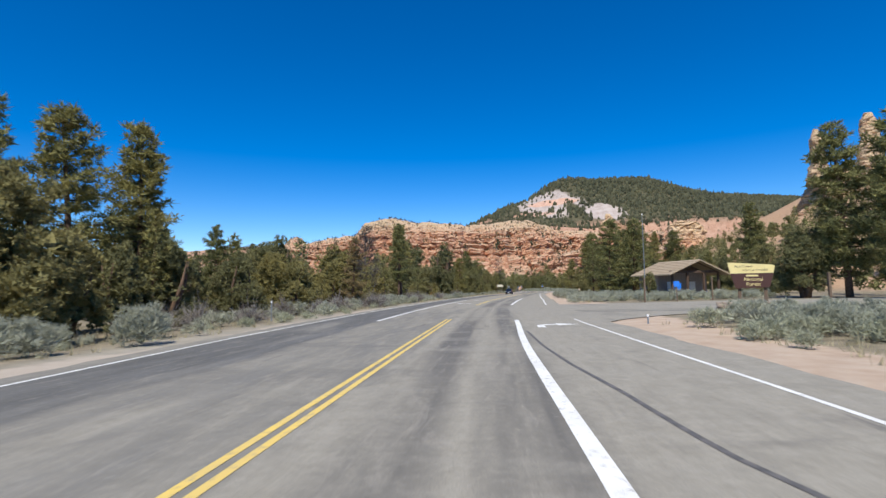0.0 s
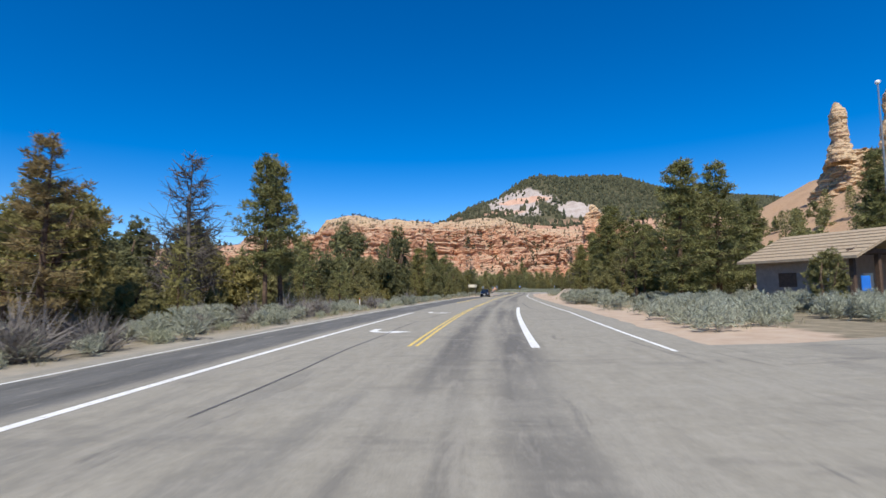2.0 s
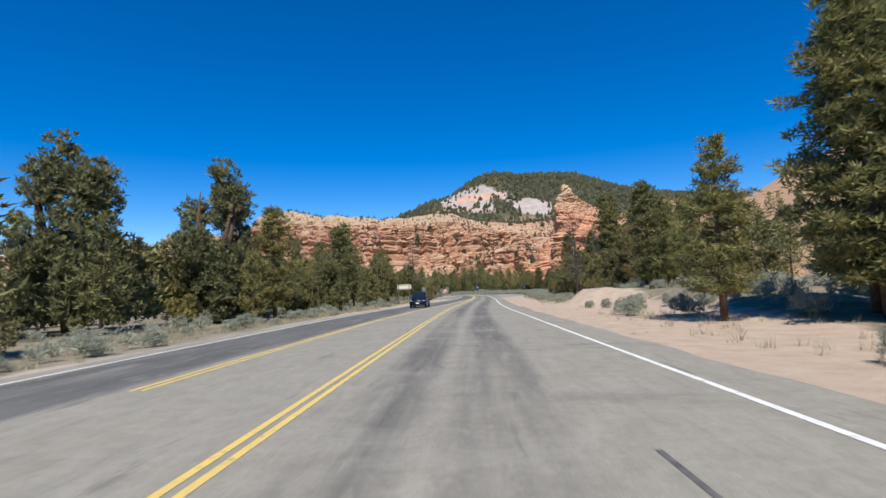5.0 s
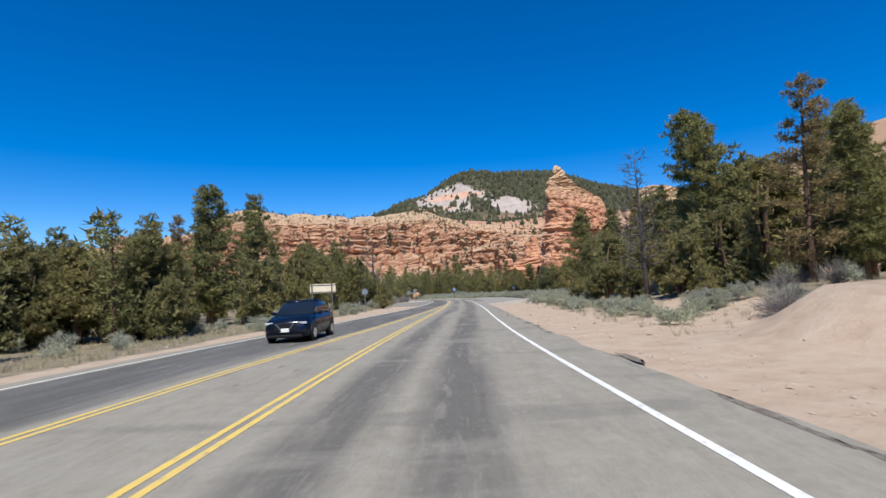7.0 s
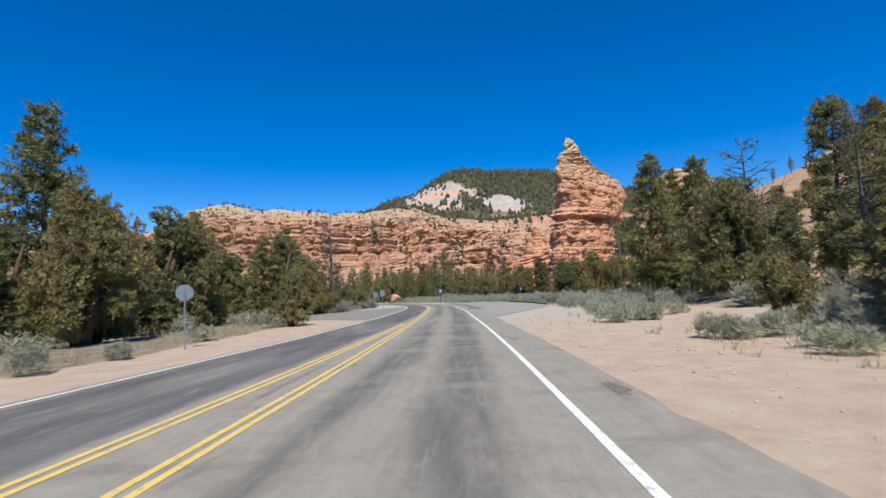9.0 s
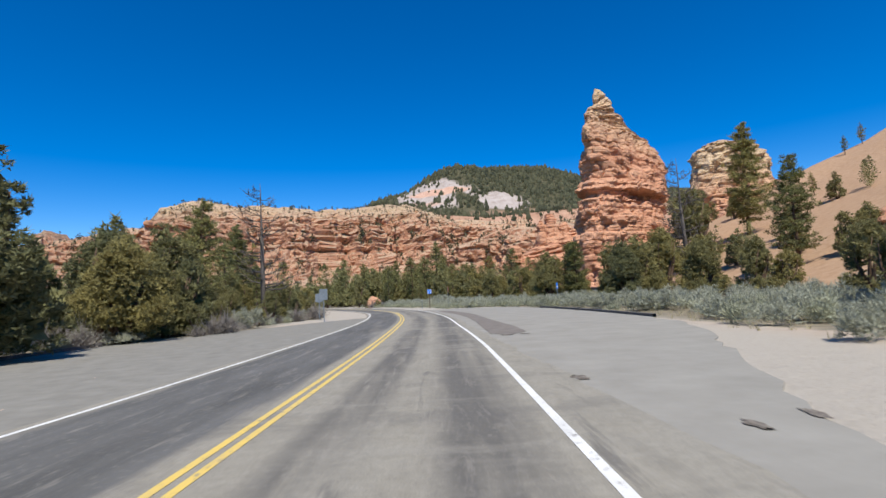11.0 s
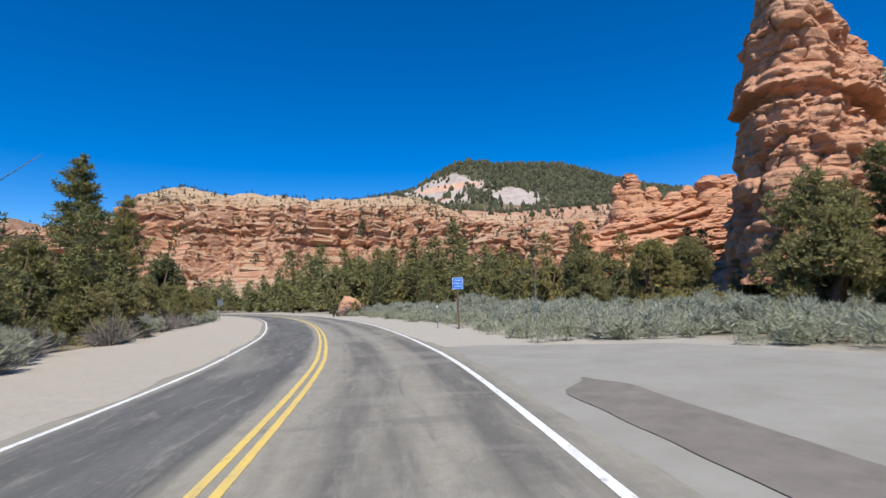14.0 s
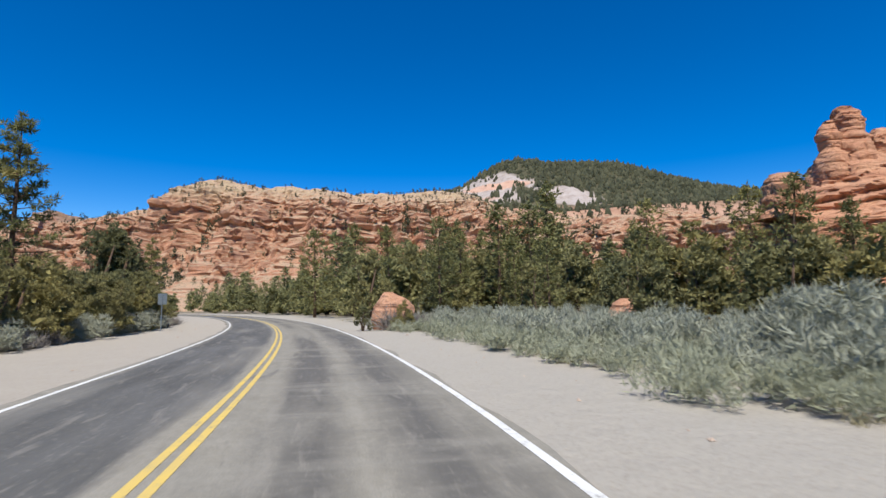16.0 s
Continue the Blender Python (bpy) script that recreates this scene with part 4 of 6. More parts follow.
# ---- plants ----
def tufts(rng, centres, radius, count, length, width, up=0.0, taper=True):
    """Many small pointed leaves round the given centres, as vertices and triangles."""
    n = len(centres) * count
    c = np.repeat(np.asarray(centres, float), count, 0)
    rad = np.repeat(np.broadcast_to(np.asarray(radius, float), (len(centres),)), count)
    q = rng.normal(size=(n, 3))
    q /= np.linalg.norm(q, axis=1, keepdims=True)
    p = c + q * (rad * rng.uniform(0.35, 1.0, n))[:, None]
    a = q * 0.7 + rng.normal(size=(n, 3)) * 0.6 + np.array([0, 0, up])
    a /= np.linalg.norm(a, axis=1, keepdims=True)
    b = np.cross(a, rng.normal(size=(n, 3)))
    b /= np.linalg.norm(b, axis=1, keepdims=True)
    l, w = length * rng.uniform(0.6, 1.3, n)[:, None], width * rng.uniform(0.6, 1.3, n)[:, None]
    v = np.stack([p - b * w, p + b * w, p + a * l], 1).reshape(-1, 3)
    f = np.arange(n * 3).reshape(n, 3)
    return v, f


def leaf_mesh(name, pieces, material):
    vs, fs, k = [], [], 0
    for v, f in pieces:
        vs.append(v)
        fs.append(f + k)
        k += len(v)
    v, f = np.concatenate(vs), np.concatenate(fs)
    me = bpy.data.meshes.new(name)
    me.from_pydata(v.tolist(), [], f.tolist())
    me.materials.append(material)
    me.update()
    return me


def bm_mesh(name, bm, material, smooth=True):
    me = bpy.data.meshes.new(name)
    bm.to_mesh(me)
    bm.free()
    me.materials.append(material)
    if smooth:
        me.polygons.foreach_set("use_smooth", [True] * len(me.polygons))
    return me


def sprays(rng, centres, radius, count, length, width, up=0.4, flat=0.7):
    """Brushes of narrow needles that start near each centre and point outwards and up, as vertices and triangles."""
    n = len(centres) * count
    c = np.repeat(np.asarray(centres, float), count, 0)
    rad = np.repeat(np.broadcast_to(np.asarray(radius, float), (len(centres),)), count)[:, None]
    q = rng.normal(size=(n, 3))
    q /= np.linalg.norm(q, axis=1, keepdims=True)
    a = q + np.array([0, 0, up])
    a /= np.linalg.norm(a, axis=1, keepdims=True)
    p = c + q * rad * rng.uniform(0.1, 0.75, (n, 1)) * np.array([1, 1, flat])
    b = np.cross(a, rng.normal(size=(n, 3)))
    b /= np.linalg.norm(b, axis=1, keepdims=True)
    l, w = length * rng.uniform(0.6, 1.25, (n, 1)), width * rng.uniform(0.6, 1.3, (n, 1))
    v = np.stack([p - b * w, p + b * w, p + a * l], 1).reshape(-1, 3)
    return v, np.arange(n * 3).reshape(n, 3)


def pine_meshes(seed, lite=False, thin=1.0, leaf=None, bare=0.13):
    """A pine ten metres tall: trunk, whorls of drooping limbs with upturned ends, and needle sprays in flat, separate layers."""
    r = np.random.RandomState(seed)
    bm = bmesh.new()
    lean = r.uniform(-0.3, 0.3, 2)
    tube(bm, [(lean[0] * t * t, lean[1] * t * t, 10 * t - (0.15 if t == 0 else 0)) for t in (0, 0.2, 0.45, 0.7, 0.9, 1.0)], [0.17, 0.14, 0.105, 0.07, 0.035, 0.01], 6 if lite else 8)
    centres, rad = [], []
    wide, lob, turn = r.uniform(1.75, 2.3), r.uniform(0, 6.28), r.uniform(0, 6.28)
    h = bare * r.uniform(0.8, 1.3)
    while h < 0.975:
        fill = min(1.0, 0.5 + (h - bare) / 0.25)
        env = wide * min(1.0, (1.02 - h) * 1.75) ** 0.72 * fill * r.uniform(0.66, 1.14)
        n = r.randint(3, 6) if h < 0.8 else r.randint(3, 5)
        turn += r.uniform(0.4, 1.2)
        for k in range(n):
            a = turn + 6.283 * k / n + r.uniform(-0.35, 0.35)
            reach = env * r.uniform(0.6, 1.1) * (0.86 + 0.2 * math.cos(a - lob + 5 * h)) + 0.12
            x0, y0, z0 = lean[0] * h * h, lean[1] * h * h, 10 * h + r.uniform(-0.12, 0.12)
            ca, sa = math.cos(a), math.sin(a)
            droop = reach * (0.75 * h - 0.26 + r.uniform(-0.1, 0.1))
            pts = [(x0 + f * reach * ca, y0 + f * reach * sa, z0 + droop * (1.6 * f - 0.6 * f * f) + 0.16 * reach * f**3) for f in (0, 0.5, 1.0)]
            if not lite or k % 2 == 0:
                tube(bm, pts, [0.045 * (1.15 - h), 0.028 * (1.15 - h), 0.008], 4 if not lite else 3)
            if r.uniform() > thin:
                continue
            steps = (0.42, 0.62, 0.8, 0.97) if not lite else (0.5, 0.92)
            for f in steps:
                if reach * f < 0.2:
                    continue
                side = 0.24 * reach * (1.15 - f) + 0.12
                for o in ((-1, 1) if (not lite and f < 0.9 and reach > 0.7) else (0,)):
                    j = r.normal(size=3) * 0.09
                    off = o * side * r.uniform(0.5, 1.1)
                    centres.append((x0 + f * reach * ca - off * sa + j[0], y0 + f * reach * sa + off * ca + j[1], z0 + droop * (1.6 * f - 0.6 * f * f) + 0.16 * reach * f**3 + 0.05 + 0.6 * j[2]))
                    rad.append((0.22 + 0.15 * r.uniform()) * (0.65 + 0.45 * (1 - h)) * (1.6 if lite else 1.0))
        h += r.uniform(0.03, 0.052) * (1.25 if lite else 1.0)
    for z in (9.6, 9.85, 10.05):
        centres.append((lean[0], lean[1], z))
        rad.append(0.16)
    crown = leaf_mesh("crown", [sprays(r, centres, rad, 15 if lite else 27, 0.36 if lite else 0.25, 0.066 if lite else 0.034, 0.35, 0.85)], leaf or PINE)
    return bm_mesh("trunk", bm, BARK), crown


def juniper_meshes(seed, lite=False, leaf=None, slim=1.0, size=1.0):
    """A juniper or pinyon four metres tall (times size): short twisted trunks and a dense, rounded crown of small tufts down to the ground."""
    r = np.random.RandomState(seed)
    bm = bmesh.new()
    for k in range(3):
        a = r.uniform(0, 6.28)
        tube(bm, [(0.05 * math.cos(a), 0.05 * math.sin(a), -0.12), (0.25 * math.cos(a), 0.25 * math.sin(a), 0.7), (0.6 * math.cos(a + 0.5), 0.6 * math.sin(a + 0.5), 1.9), (0.7 * math.cos(a + 0.8), 0.7 * math.sin(a + 0.8), 2.9)], [0.16, 0.11, 0.07, 0.015], 6)
    bmesh.ops.scale(bm, vec=(size, size, size), verts=bm.verts)
    lobes = [((0, 0, 1.6), (0.95 * slim, 0.95 * slim, 1.4))]
    for k in range(17 if size < 1.5 else 30):
        a, t = r.uniform(0, 6.28), r.uniform(0, 1)
        h = 0.35 + 2.9 * t
        d = slim * (1.12 - 0.8 * t**2.2) * r.uniform(0.6, 1.1)
        q = r.uniform(0.30, 0.55)
        lobes.append(((d * math.cos(a), d * math.sin(a), h), (q, q, q * r.uniform(0.9, 1.25))))
    lobes.append(((r.uniform(-0.25, 0.25), r.uniform(-0.25, 0.25), 3.3), (0.38, 0.38, 0.5)))
    centres, core = [], []
    for (cx, cy, cz), (sx, sy, sz) in lobes:
        m = int((34 if lite else 66) * sx * (1.0 if size < 1.5 else 2.0))
        q = r.normal(size=(m, 3))
        q /= np.linalg.norm(q, axis=1, keepdims=True)
        q *= r.uniform(0.7, 1.05, m)[:, None]
        for p in q:
            z = cz + p[2] * sz
            if z > 0.1:
                centres.append((size * (cx + p[0] * sx), size * (cy + p[1] * sy), size * z))
        core.append((size * cx * 0.85, size * cy * 0.85, size * max(cz, 0.45)))
    k = size**0.45
    inner = sprays(r, core, [0.55 * size * lob[1][0] for lob in lobes], 16, 0.30 * size, 0.15 * size, 0.0, 1.0)
    outer = sprays(r, centres, (0.15 if lite else 0.12) * k, 10 if lite else 17, (0.22 if lite else 0.14) * k, (0.065 if lite else 0.029) * k, 0.6, 0.9)
    return bm_mesh("trunk", bm, BARK), leaf_mesh("crown", [inner, outer], leaf or JUNIPER)


def dead_meshes(seed, limbs=46, twigs=8):
    """A bare tree ten metres tall with grey tapering limbs and twigs."""
    r = np.random.RandomState(seed)
    trunk = bmesh.new()
    tube(trunk, [(0, 0, -0.15), (0.05, 0, 3), (0.0, 0.08, 6.5), (0.06, 0.02, 9), (0.08, 0, 10)], [0.2, 0.15, 0.095, 0.04, 0.008], 7)
    bm = bmesh.new()
    for i in range(limbs):
        h = 0.2 + 0.76 * (i + r.uniform()) / limbs
        a = r.uniform(0, 6.28)
        reach = 2.3 * (1 - h) ** 0.5 * r.uniform(0.5, 1.1) + 0.2
        up = reach * r.uniform(0.1, 0.6)
        p0 = Vector((0, 0.03, 10 * h))
        p2 = p0 + Vector((reach * math.cos(a), reach * math.sin(a), up))
        p1 = p0.lerp(p2, 0.5) + Vector((0, 0, -0.1 * reach))
        tube(bm, [p0, p1, p2], [0.07 * (1.2 - h), 0.045 * (1.2 - h), 0.012], 4)
        for k in range(twigs):
            f = r.uniform(0.3, 0.95)
            b0 = p1.lerp(p2, (f - 0.5) * 2) if f > 0.5 else p0.lerp(p1, f * 2)
            q = Vector(r.normal(size=3)) * 0.28 * reach + Vector((math.cos(a), math.sin(a), 0.5)) * 0.18 * reach
            tube(bm, [b0, b0 + q], [0.02, 0.008], 3)
    return bm_mesh("trunk", trunk, GREY_WOOD), bm_mesh("limb_spray", bm, GREY_WOOD)


def sage_mesh(seed, leaf, tall=1.0, lobes=12, tips=22, sprigs=13, size=1.0):
    """A rounded bush one metre tall: several small domes of short upright sprigs with gaps between them."""
    r = np.random.RandomState(seed)
    centres, core = [], []
    for k in range(lobes):
        a, d = r.uniform(0, 6.28), 0.52 * r.uniform(0.1, 1.0) ** 0.6
        q = r.uniform(0.16, 0.27)
        top = tall * (0.92 - 0.9 * d * d) * r.uniform(0.7, 1.0)
        cx, cy = d * math.cos(a), d * math.sin(a)
        for _ in range(tips):
            b, f = r.uniform(0, 6.28), r.uniform() ** 0.55
            w = q * (1.25 - 0.35 * f) * math.sqrt(max(0.0, 1.02 - f**4)) * r.uniform(0.8, 1.05)
            centres.append((cx * (0.7 + 0.3 * f) + w * math.cos(b), cy * (0.7 + 0.3 * f) + w * math.sin(b), 0.02 + top * f))
        core.append((cx, cy, top * 0.5))
    inner = sprays(r, core, 0.14, 14, 0.26, 0.022, 0.9, 1.6)
    return leaf_mesh("sagebrush", [inner, sprays(r, centres, 0.055 * size, sprigs, 0.11 * size, 0.0075 * size, 1.0, 1.0)], leaf)


def rabbitbrush_mesh(seed, leaf, tall=1.0, stems=72, sprigs=13, size=1.0):
    """A bush one metre tall of many upright slender stems."""
    r = np.random.RandomState(seed)
    centres = []
    for k in range(stems):
        a, t = r.uniform(0, 6.28), math.acos(1 - 0.95 * r.uniform())
        d = r.uniform(0.55, 1.0)
        lump = 0.82 + 0.25 * math.sin(3 * a + seed) + 0.12 * math.sin(7 * a + 2 * seed)
        centres.append((0.62 * d * lump * math.sin(t) * math.cos(a), 0.62 * d * lump * math.sin(t) * math.sin(a), 0.08 + 0.82 * tall * d * lump * math.cos(t)))
    return leaf_mesh("rabbitbrush", [tufts(r, centres, 0.085 * size, sprigs, 0.17 * size, 0.0105 * size, 1.0)], leaf)


def twig_mesh(seed):
    """A leafless grey shrub one metre tall: a spray of thin forked twigs."""
    r = np.random.RandomState(seed)
    vs = []

    def blade(p, q, w):
        side = np.cross(q - p, r.normal(size=3))
        side *= w / max(np.linalg.norm(side), 1e-6)
        vs.extend((p - side, p + side, q))

    for k in range(120):
        a, t = r.uniform(0, 6.28), r.uniform(0.05, 1.15)
        l = r.uniform(0.6, 1.05)
        d = np.array((math.sin(t) * math.cos(a), math.sin(t) * math.sin(a), math.cos(t)))
        p0 = np.array((r.normal() * 0.08, r.normal() * 0.08, -0.02))
        p1 = p0 + d * l * 0.6
        blade(p0, p1, 0.014)
        for m in range(5):
            q = p0 + (p1 - p0) * r.uniform(0.35, 0.95)
            blade(q, q + (d + r.normal(size=3) * 0.45) * l * r.uniform(0.25, 0.5), 0.008)
    return leaf_mesh("shrub", [(np.array(vs), np.arange(len(vs)).reshape(-1, 3))], DRY_TWIG)


PINES = [pine_meshes(k) for k in (11, 12, 13, 14)]
THIN_PINES = [pine_meshes(k, False, 0.5, None, 0.25) for k in (21, 22)]
TALL_PINES = [pine_meshes(k, False, 0.95, None, 0.34) for k in (25, 26)]
BROWN_PINES = [pine_meshes(31, False, 0.4, BROWN_LEAF)]
BARE_TREES = [dead_meshes(83, 90, 16)]
FAR_PINES = [pine_meshes(k, True) for k in (41, 42, 43)]
JUNIPERS = [juniper_meshes(k) for k in (51, 52, 53)]
DARK_JUNIPERS = [juniper_meshes(k, False, DARK_JUNIPER, 0.9) for k in (61, 62)]
BIG_JUNIPERS = [juniper_meshes(k, False, None, 1.0, 2.0) for k in (54, 55)]
BIG_DARK_JUNIPERS = [juniper_meshes(k, False, DARK_JUNIPER, 0.95, 2.0) for k in (63, 64)]
FAR_JUNIPERS = [juniper_meshes(k, True) for k in (71, 72)] + [juniper_meshes(73, True, DARK_JUNIPER)]
DEADS = [dead_meshes(k) for k in (81, 82)]
SAGES = [sage_mesh(k, SAGE) for k in (91, 92, 93)]
GREENS = [rabbitbrush_mesh(94, GREEN_SAGE, 0.85), sage_mesh(95, GREEN_SAGE, 0.85), rabbitbrush_mesh(98, GREEN_SAGE, 0.7)]
TWIGS = [twig_mesh(k) for k in (96, 97)]
LITE_SAGES = [sage_mesh(k, SAGE, 1.0, 9, 9, 7, 1.6) for k in (101, 102, 105)]
LITE_GREENS = [rabbitbrush_mesh(103, GREEN_SAGE, 0.85, 46, 7, 1.35), sage_mesh(104, GREEN_SAGE, 0.85, 9, 9, 7, 1.6)]
pick = random.Random(5)
KINDS = {
    "pine": (PINES, 10.0, "pine_tree", "ponderosa pine with a ragged dark green crown", "crown"),
    "thin": (THIN_PINES, 10.0, "pine_tree", "open-crowned pine with bare lower limbs", "crown"),
    "tall": (TALL_PINES, 10.0, "pine_tree", "tall dark pine with a bare lower trunk", "crown"),
    "brown": (BROWN_PINES, 10.0, "pine_tree", "half-dead pine with sparse brownish needles", "crown"),
    "farpine": (FAR_PINES, 10.0, "pine_tree", "dark green pine in the woods below the cliffs", "crown"),
    "juniper": (JUNIPERS, 4.0, "juniper_tree", "dense olive-green juniper with a lumpy crown", "crown"),
    "dark": (DARK_JUNIPERS, 4.0, "juniper_tree", "dark green pinyon with a dense rounded crown", "crown"),
    "bigjuniper": (BIG_JUNIPERS, 8.0, "juniper_tree", "large rounded olive-green juniper", "crown"),
    "bigdark": (BIG_DARK_JUNIPERS, 8.0, "juniper_tree", "large dark green pinyon with a rounded crown", "crown"),
    "farjuniper": (FAR_JUNIPERS, 4.0, "juniper_tree", "olive-green juniper in the woods below the cliffs", "crown"),
    "bare": (BARE_TREES, 10.0, "bare_tree", "leafless tree with a dense crown of grey twigs", "limb_spray"),
    "dead": (DEADS, 10.0, "dead_tree", "bare dead tree with grey limbs", "limb_spray"),
}


def tree(kind, x, y, height, z=None, wide=1.0):
    if kind in ("juniper", "dark") and height > 5.2:
        kind = "big" + kind
    variants, tall, name, label, top = KINDS[kind]
    trunk, crown = variants[pick.randrange(len(variants))]
    base = ground_height(x, y) if z is None else z
    ob = empty(name, x, y, base, 0)
    s = height / tall
    w = s * wide * pick.uniform(0.9, 1.15) * (1.12 if tall > 9 and top == "crown" else 1.0)
    ob.matrix_basis = Matrix.LocRotScale((x, y, base), Euler((radians(pick.uniform(-2, 2)), radians(pick.uniform(-2, 2)), pick.uniform(0, 6.28))), (w, w, s))
    for nm, me in (("trunk", trunk), (top, crown)):
        new(nm, me).parent = ob
    return tagged(ob, label, "tree", "trees")


# single trees that stand out: kind, x, y, height
FRONT_TREES = [("pine", -18.9, 26.6, 11.6), ("dark", -15.4, 29.4, 5.2), ("juniper", -16.2, 32, 4.8), ("dark", -18.4, 33.7, 6.2), ("dark", -16.5, 26.5, 5.0), ("juniper", -17.6, 36.5, 4.4), ("pine", -18.5, 32.0, 12.4), ("juniper", -15.6, 21.5, 5.2), ("pine", -19.8, 22.5, 11.0), ("pine", -19.5, 44.7, 7.8), ("thin", -20.2, 54.8, 6.9), ("juniper", -21.0, 39.8, 6.2), ("juniper", -18.8, 60, 6.0), ("juniper", -12.2, 50, 4.4),
               ("dark", -25.9, 73.7, 9.6), ("juniper", -24, 64, 7.0), ("dark", -21.3, 74, 6.8), ("brown", -9.8, 56.2, 7.6), ("bare", -10.6, 69.9, 11.0), ("juniper", -12.5, 58.5, 4.6), ("juniper", -10.4, 63.5, 3.6), ("tall", -6.1, 70.8, 10.6), ("tall", -6.0, 74.6, 11.2), ("dark", -12.6, 66.0, 5.0), ("dark", -7.9, 131, 15.8), ("dark", -0.4, 139.5, 15.6)]
SOUTH_TREES = [("dark", -10.3, 91, 5.6), ("dark", -12.2, 104, 8.0), ("juniper", -1.6, 92.5, 3.2), ("pine", -18.5, 142, 10.6), ("pine", 8.5, 174, 12.8), ("pine", 4.4, 140, 10.2), ("dark", -2.2, 160, 9.0), ("juniper", 1.0, 159, 7.4), ("juniper", 3.5, 161, 7.0),
               ("juniper", 3.5, 179, 8.5), ("dark", 14.9, 202, 10.8), ("pine", 4.4, 190, 12), ("brown", -0.7, 196, 13.6), ("pine", 9.0, 196.6, 16.3), ("juniper", 16.2, 203, 10.2), ("thin", 12.5, 221, 9.0)]
BEND_TREES = [("thin", 10.6, 177, 8.6), ("pine", 14.7, 212, 11), ("juniper", 25.2, 194, 4.2), ("juniper", 24.6, 221.5, 6.4), ("thin", 18.9, 264, 16.4), ("juniper", 25.6, 253, 5.4), ("dark", 15.1, 235, 5.6), ("dead", 27.7, 258.3, 17.4),
              ("pine", 18.5, 298.7, 18), ("thin", 17.4, 271.7, 17.8), ("thin", 20.2, 304.3, 14.9), ("juniper", 18.6, 290, 9.4), ("juniper", 27.6, 278, 6.0), ("juniper", 28.4, 288, 4.3), ("thin", 16.2, 316.5, 17.3), ("juniper", 20.5, 231, 8)]
ROAD_END_TREES = [("farpine", 35.2, 353, 13.2), ("farpine", 41, 357, 14.8), ("farjuniper", 49.9, 341.5, 10), ("farjuniper", 53.7, 336, 9.8), ("farjuniper", 43.5, 327.4, 7.7), ("farpine", 66.4, 337, 17), ("farjuniper", 67.4, 314.2, 8.2),
                  ("farjuniper", 69.9, 310.8, 8.4), ("farpine", 80, 313, 12.6), ("thin", 79.5, 306.5, 7.5), ("farpine", 10.8, 366.5, 12), ("dark", 16.8, 330, 11.5), ("thin", 1.7, 377, 15)]
VISITOR_TREES = [("pine", 24.6, 77.7, 11.7), ("pine", 29.0, 79.7, 11.9), ("pine", 41.0, 107, 14.0), ("pine", 41.8, 94.5, 11.7), ("pine", 53.4, 89.2, 15.8), ("pine", 45.5, 58.7, 20.2), ("pine", 46.5, 52.7, 20.1), ("pine", 30.4, 106.2, 12.2), ("thin", 24.7, 86.2, 9.0),
                 ("pine", 30.3, 87.6, 11.2), ("brown", 32.4, 88.2, 12.0), ("pine", 33.6, 91.0, 11.0), ("juniper", 29.2, 85, 6.4), ("juniper", 48, 78, 8), ("pine", 57, 66, 17), ("dark", 42.5, 61.5, 9), ("juniper", 30, 101, 7), ("dark", 24.6, 62.8, 3.6)]
BANK_TREES = [("pine", 46.4, 158.2, 13.2), ("pine", 38.4, 134.6, 10.0), ("pine", 40.6, 135.4, 8.6), ("brown", 43.5, 146.5, 10.5), ("pine", 57.9, 158.4, 13), ("dead", 53.6, 177.5, 9.5), ("juniper", 54.8, 188.2, 9), ("dead", 40.4, 156.4, 10.6),
              ("pine", 52.8, 172, 10.4), ("dark", 51.5, 167.2, 7.6), ("pine", 56.7, 199.5, 13.5), ("juniper", 49.2, 181, 6.8), ("dark", 43.2, 166.7, 6.4), ("pine", 57.7, 182.3, 11.6), ("pine", 63, 184, 12.4), ("pine", 47, 146.6, 9.2), ("pine", 49.6, 148.4, 10.4), ("dark", 51.5, 150.5, 8.6), ("pine", 53.5, 153, 11.5)]
THICKET_TREES = [("pine", 45.5, 155.4, 11.6), ("dark", 47.8, 154.9, 9.8), ("juniper", 47.5, 153.0, 9.0), ("juniper", 43.3, 151.7, 5.4), ("juniper", 42.1, 153.0, 5.2), ("juniper", 41.4, 154.2, 4.2), ("juniper", 43.6, 157.8, 4.4), ("juniper", 24.9, 95.5, 4.4), ("juniper", 27.1, 96.2, 4.0), ("thin", 30.3, 96.9, 10.2), ("pine", 29.5, 105.0, 10.8), ("pine", 32.0, 105.8, 9.8), ("pine", 35.9, 107.4, 9.4), ("pine", 30.9, 94.8, 8.4), ("juniper", 32.4, 97.6, 5.5), ("pine", 26.8, 109.4, 7.5), ("juniper", 32.4, 100.7, 5.0)]
BANK_BUSHES = [("juniper", 41.5, 160, 3.4), ("dark", 44.5, 152, 3.0), ("juniper", 46, 169, 4.2), ("juniper", 39.6, 149.5, 2.2), ("dark", 47.5, 176, 4.6), ("juniper", 42.5, 171.5, 3.2), ("juniper", 49, 161, 4.4), ("dark", 43, 141, 3.6)]
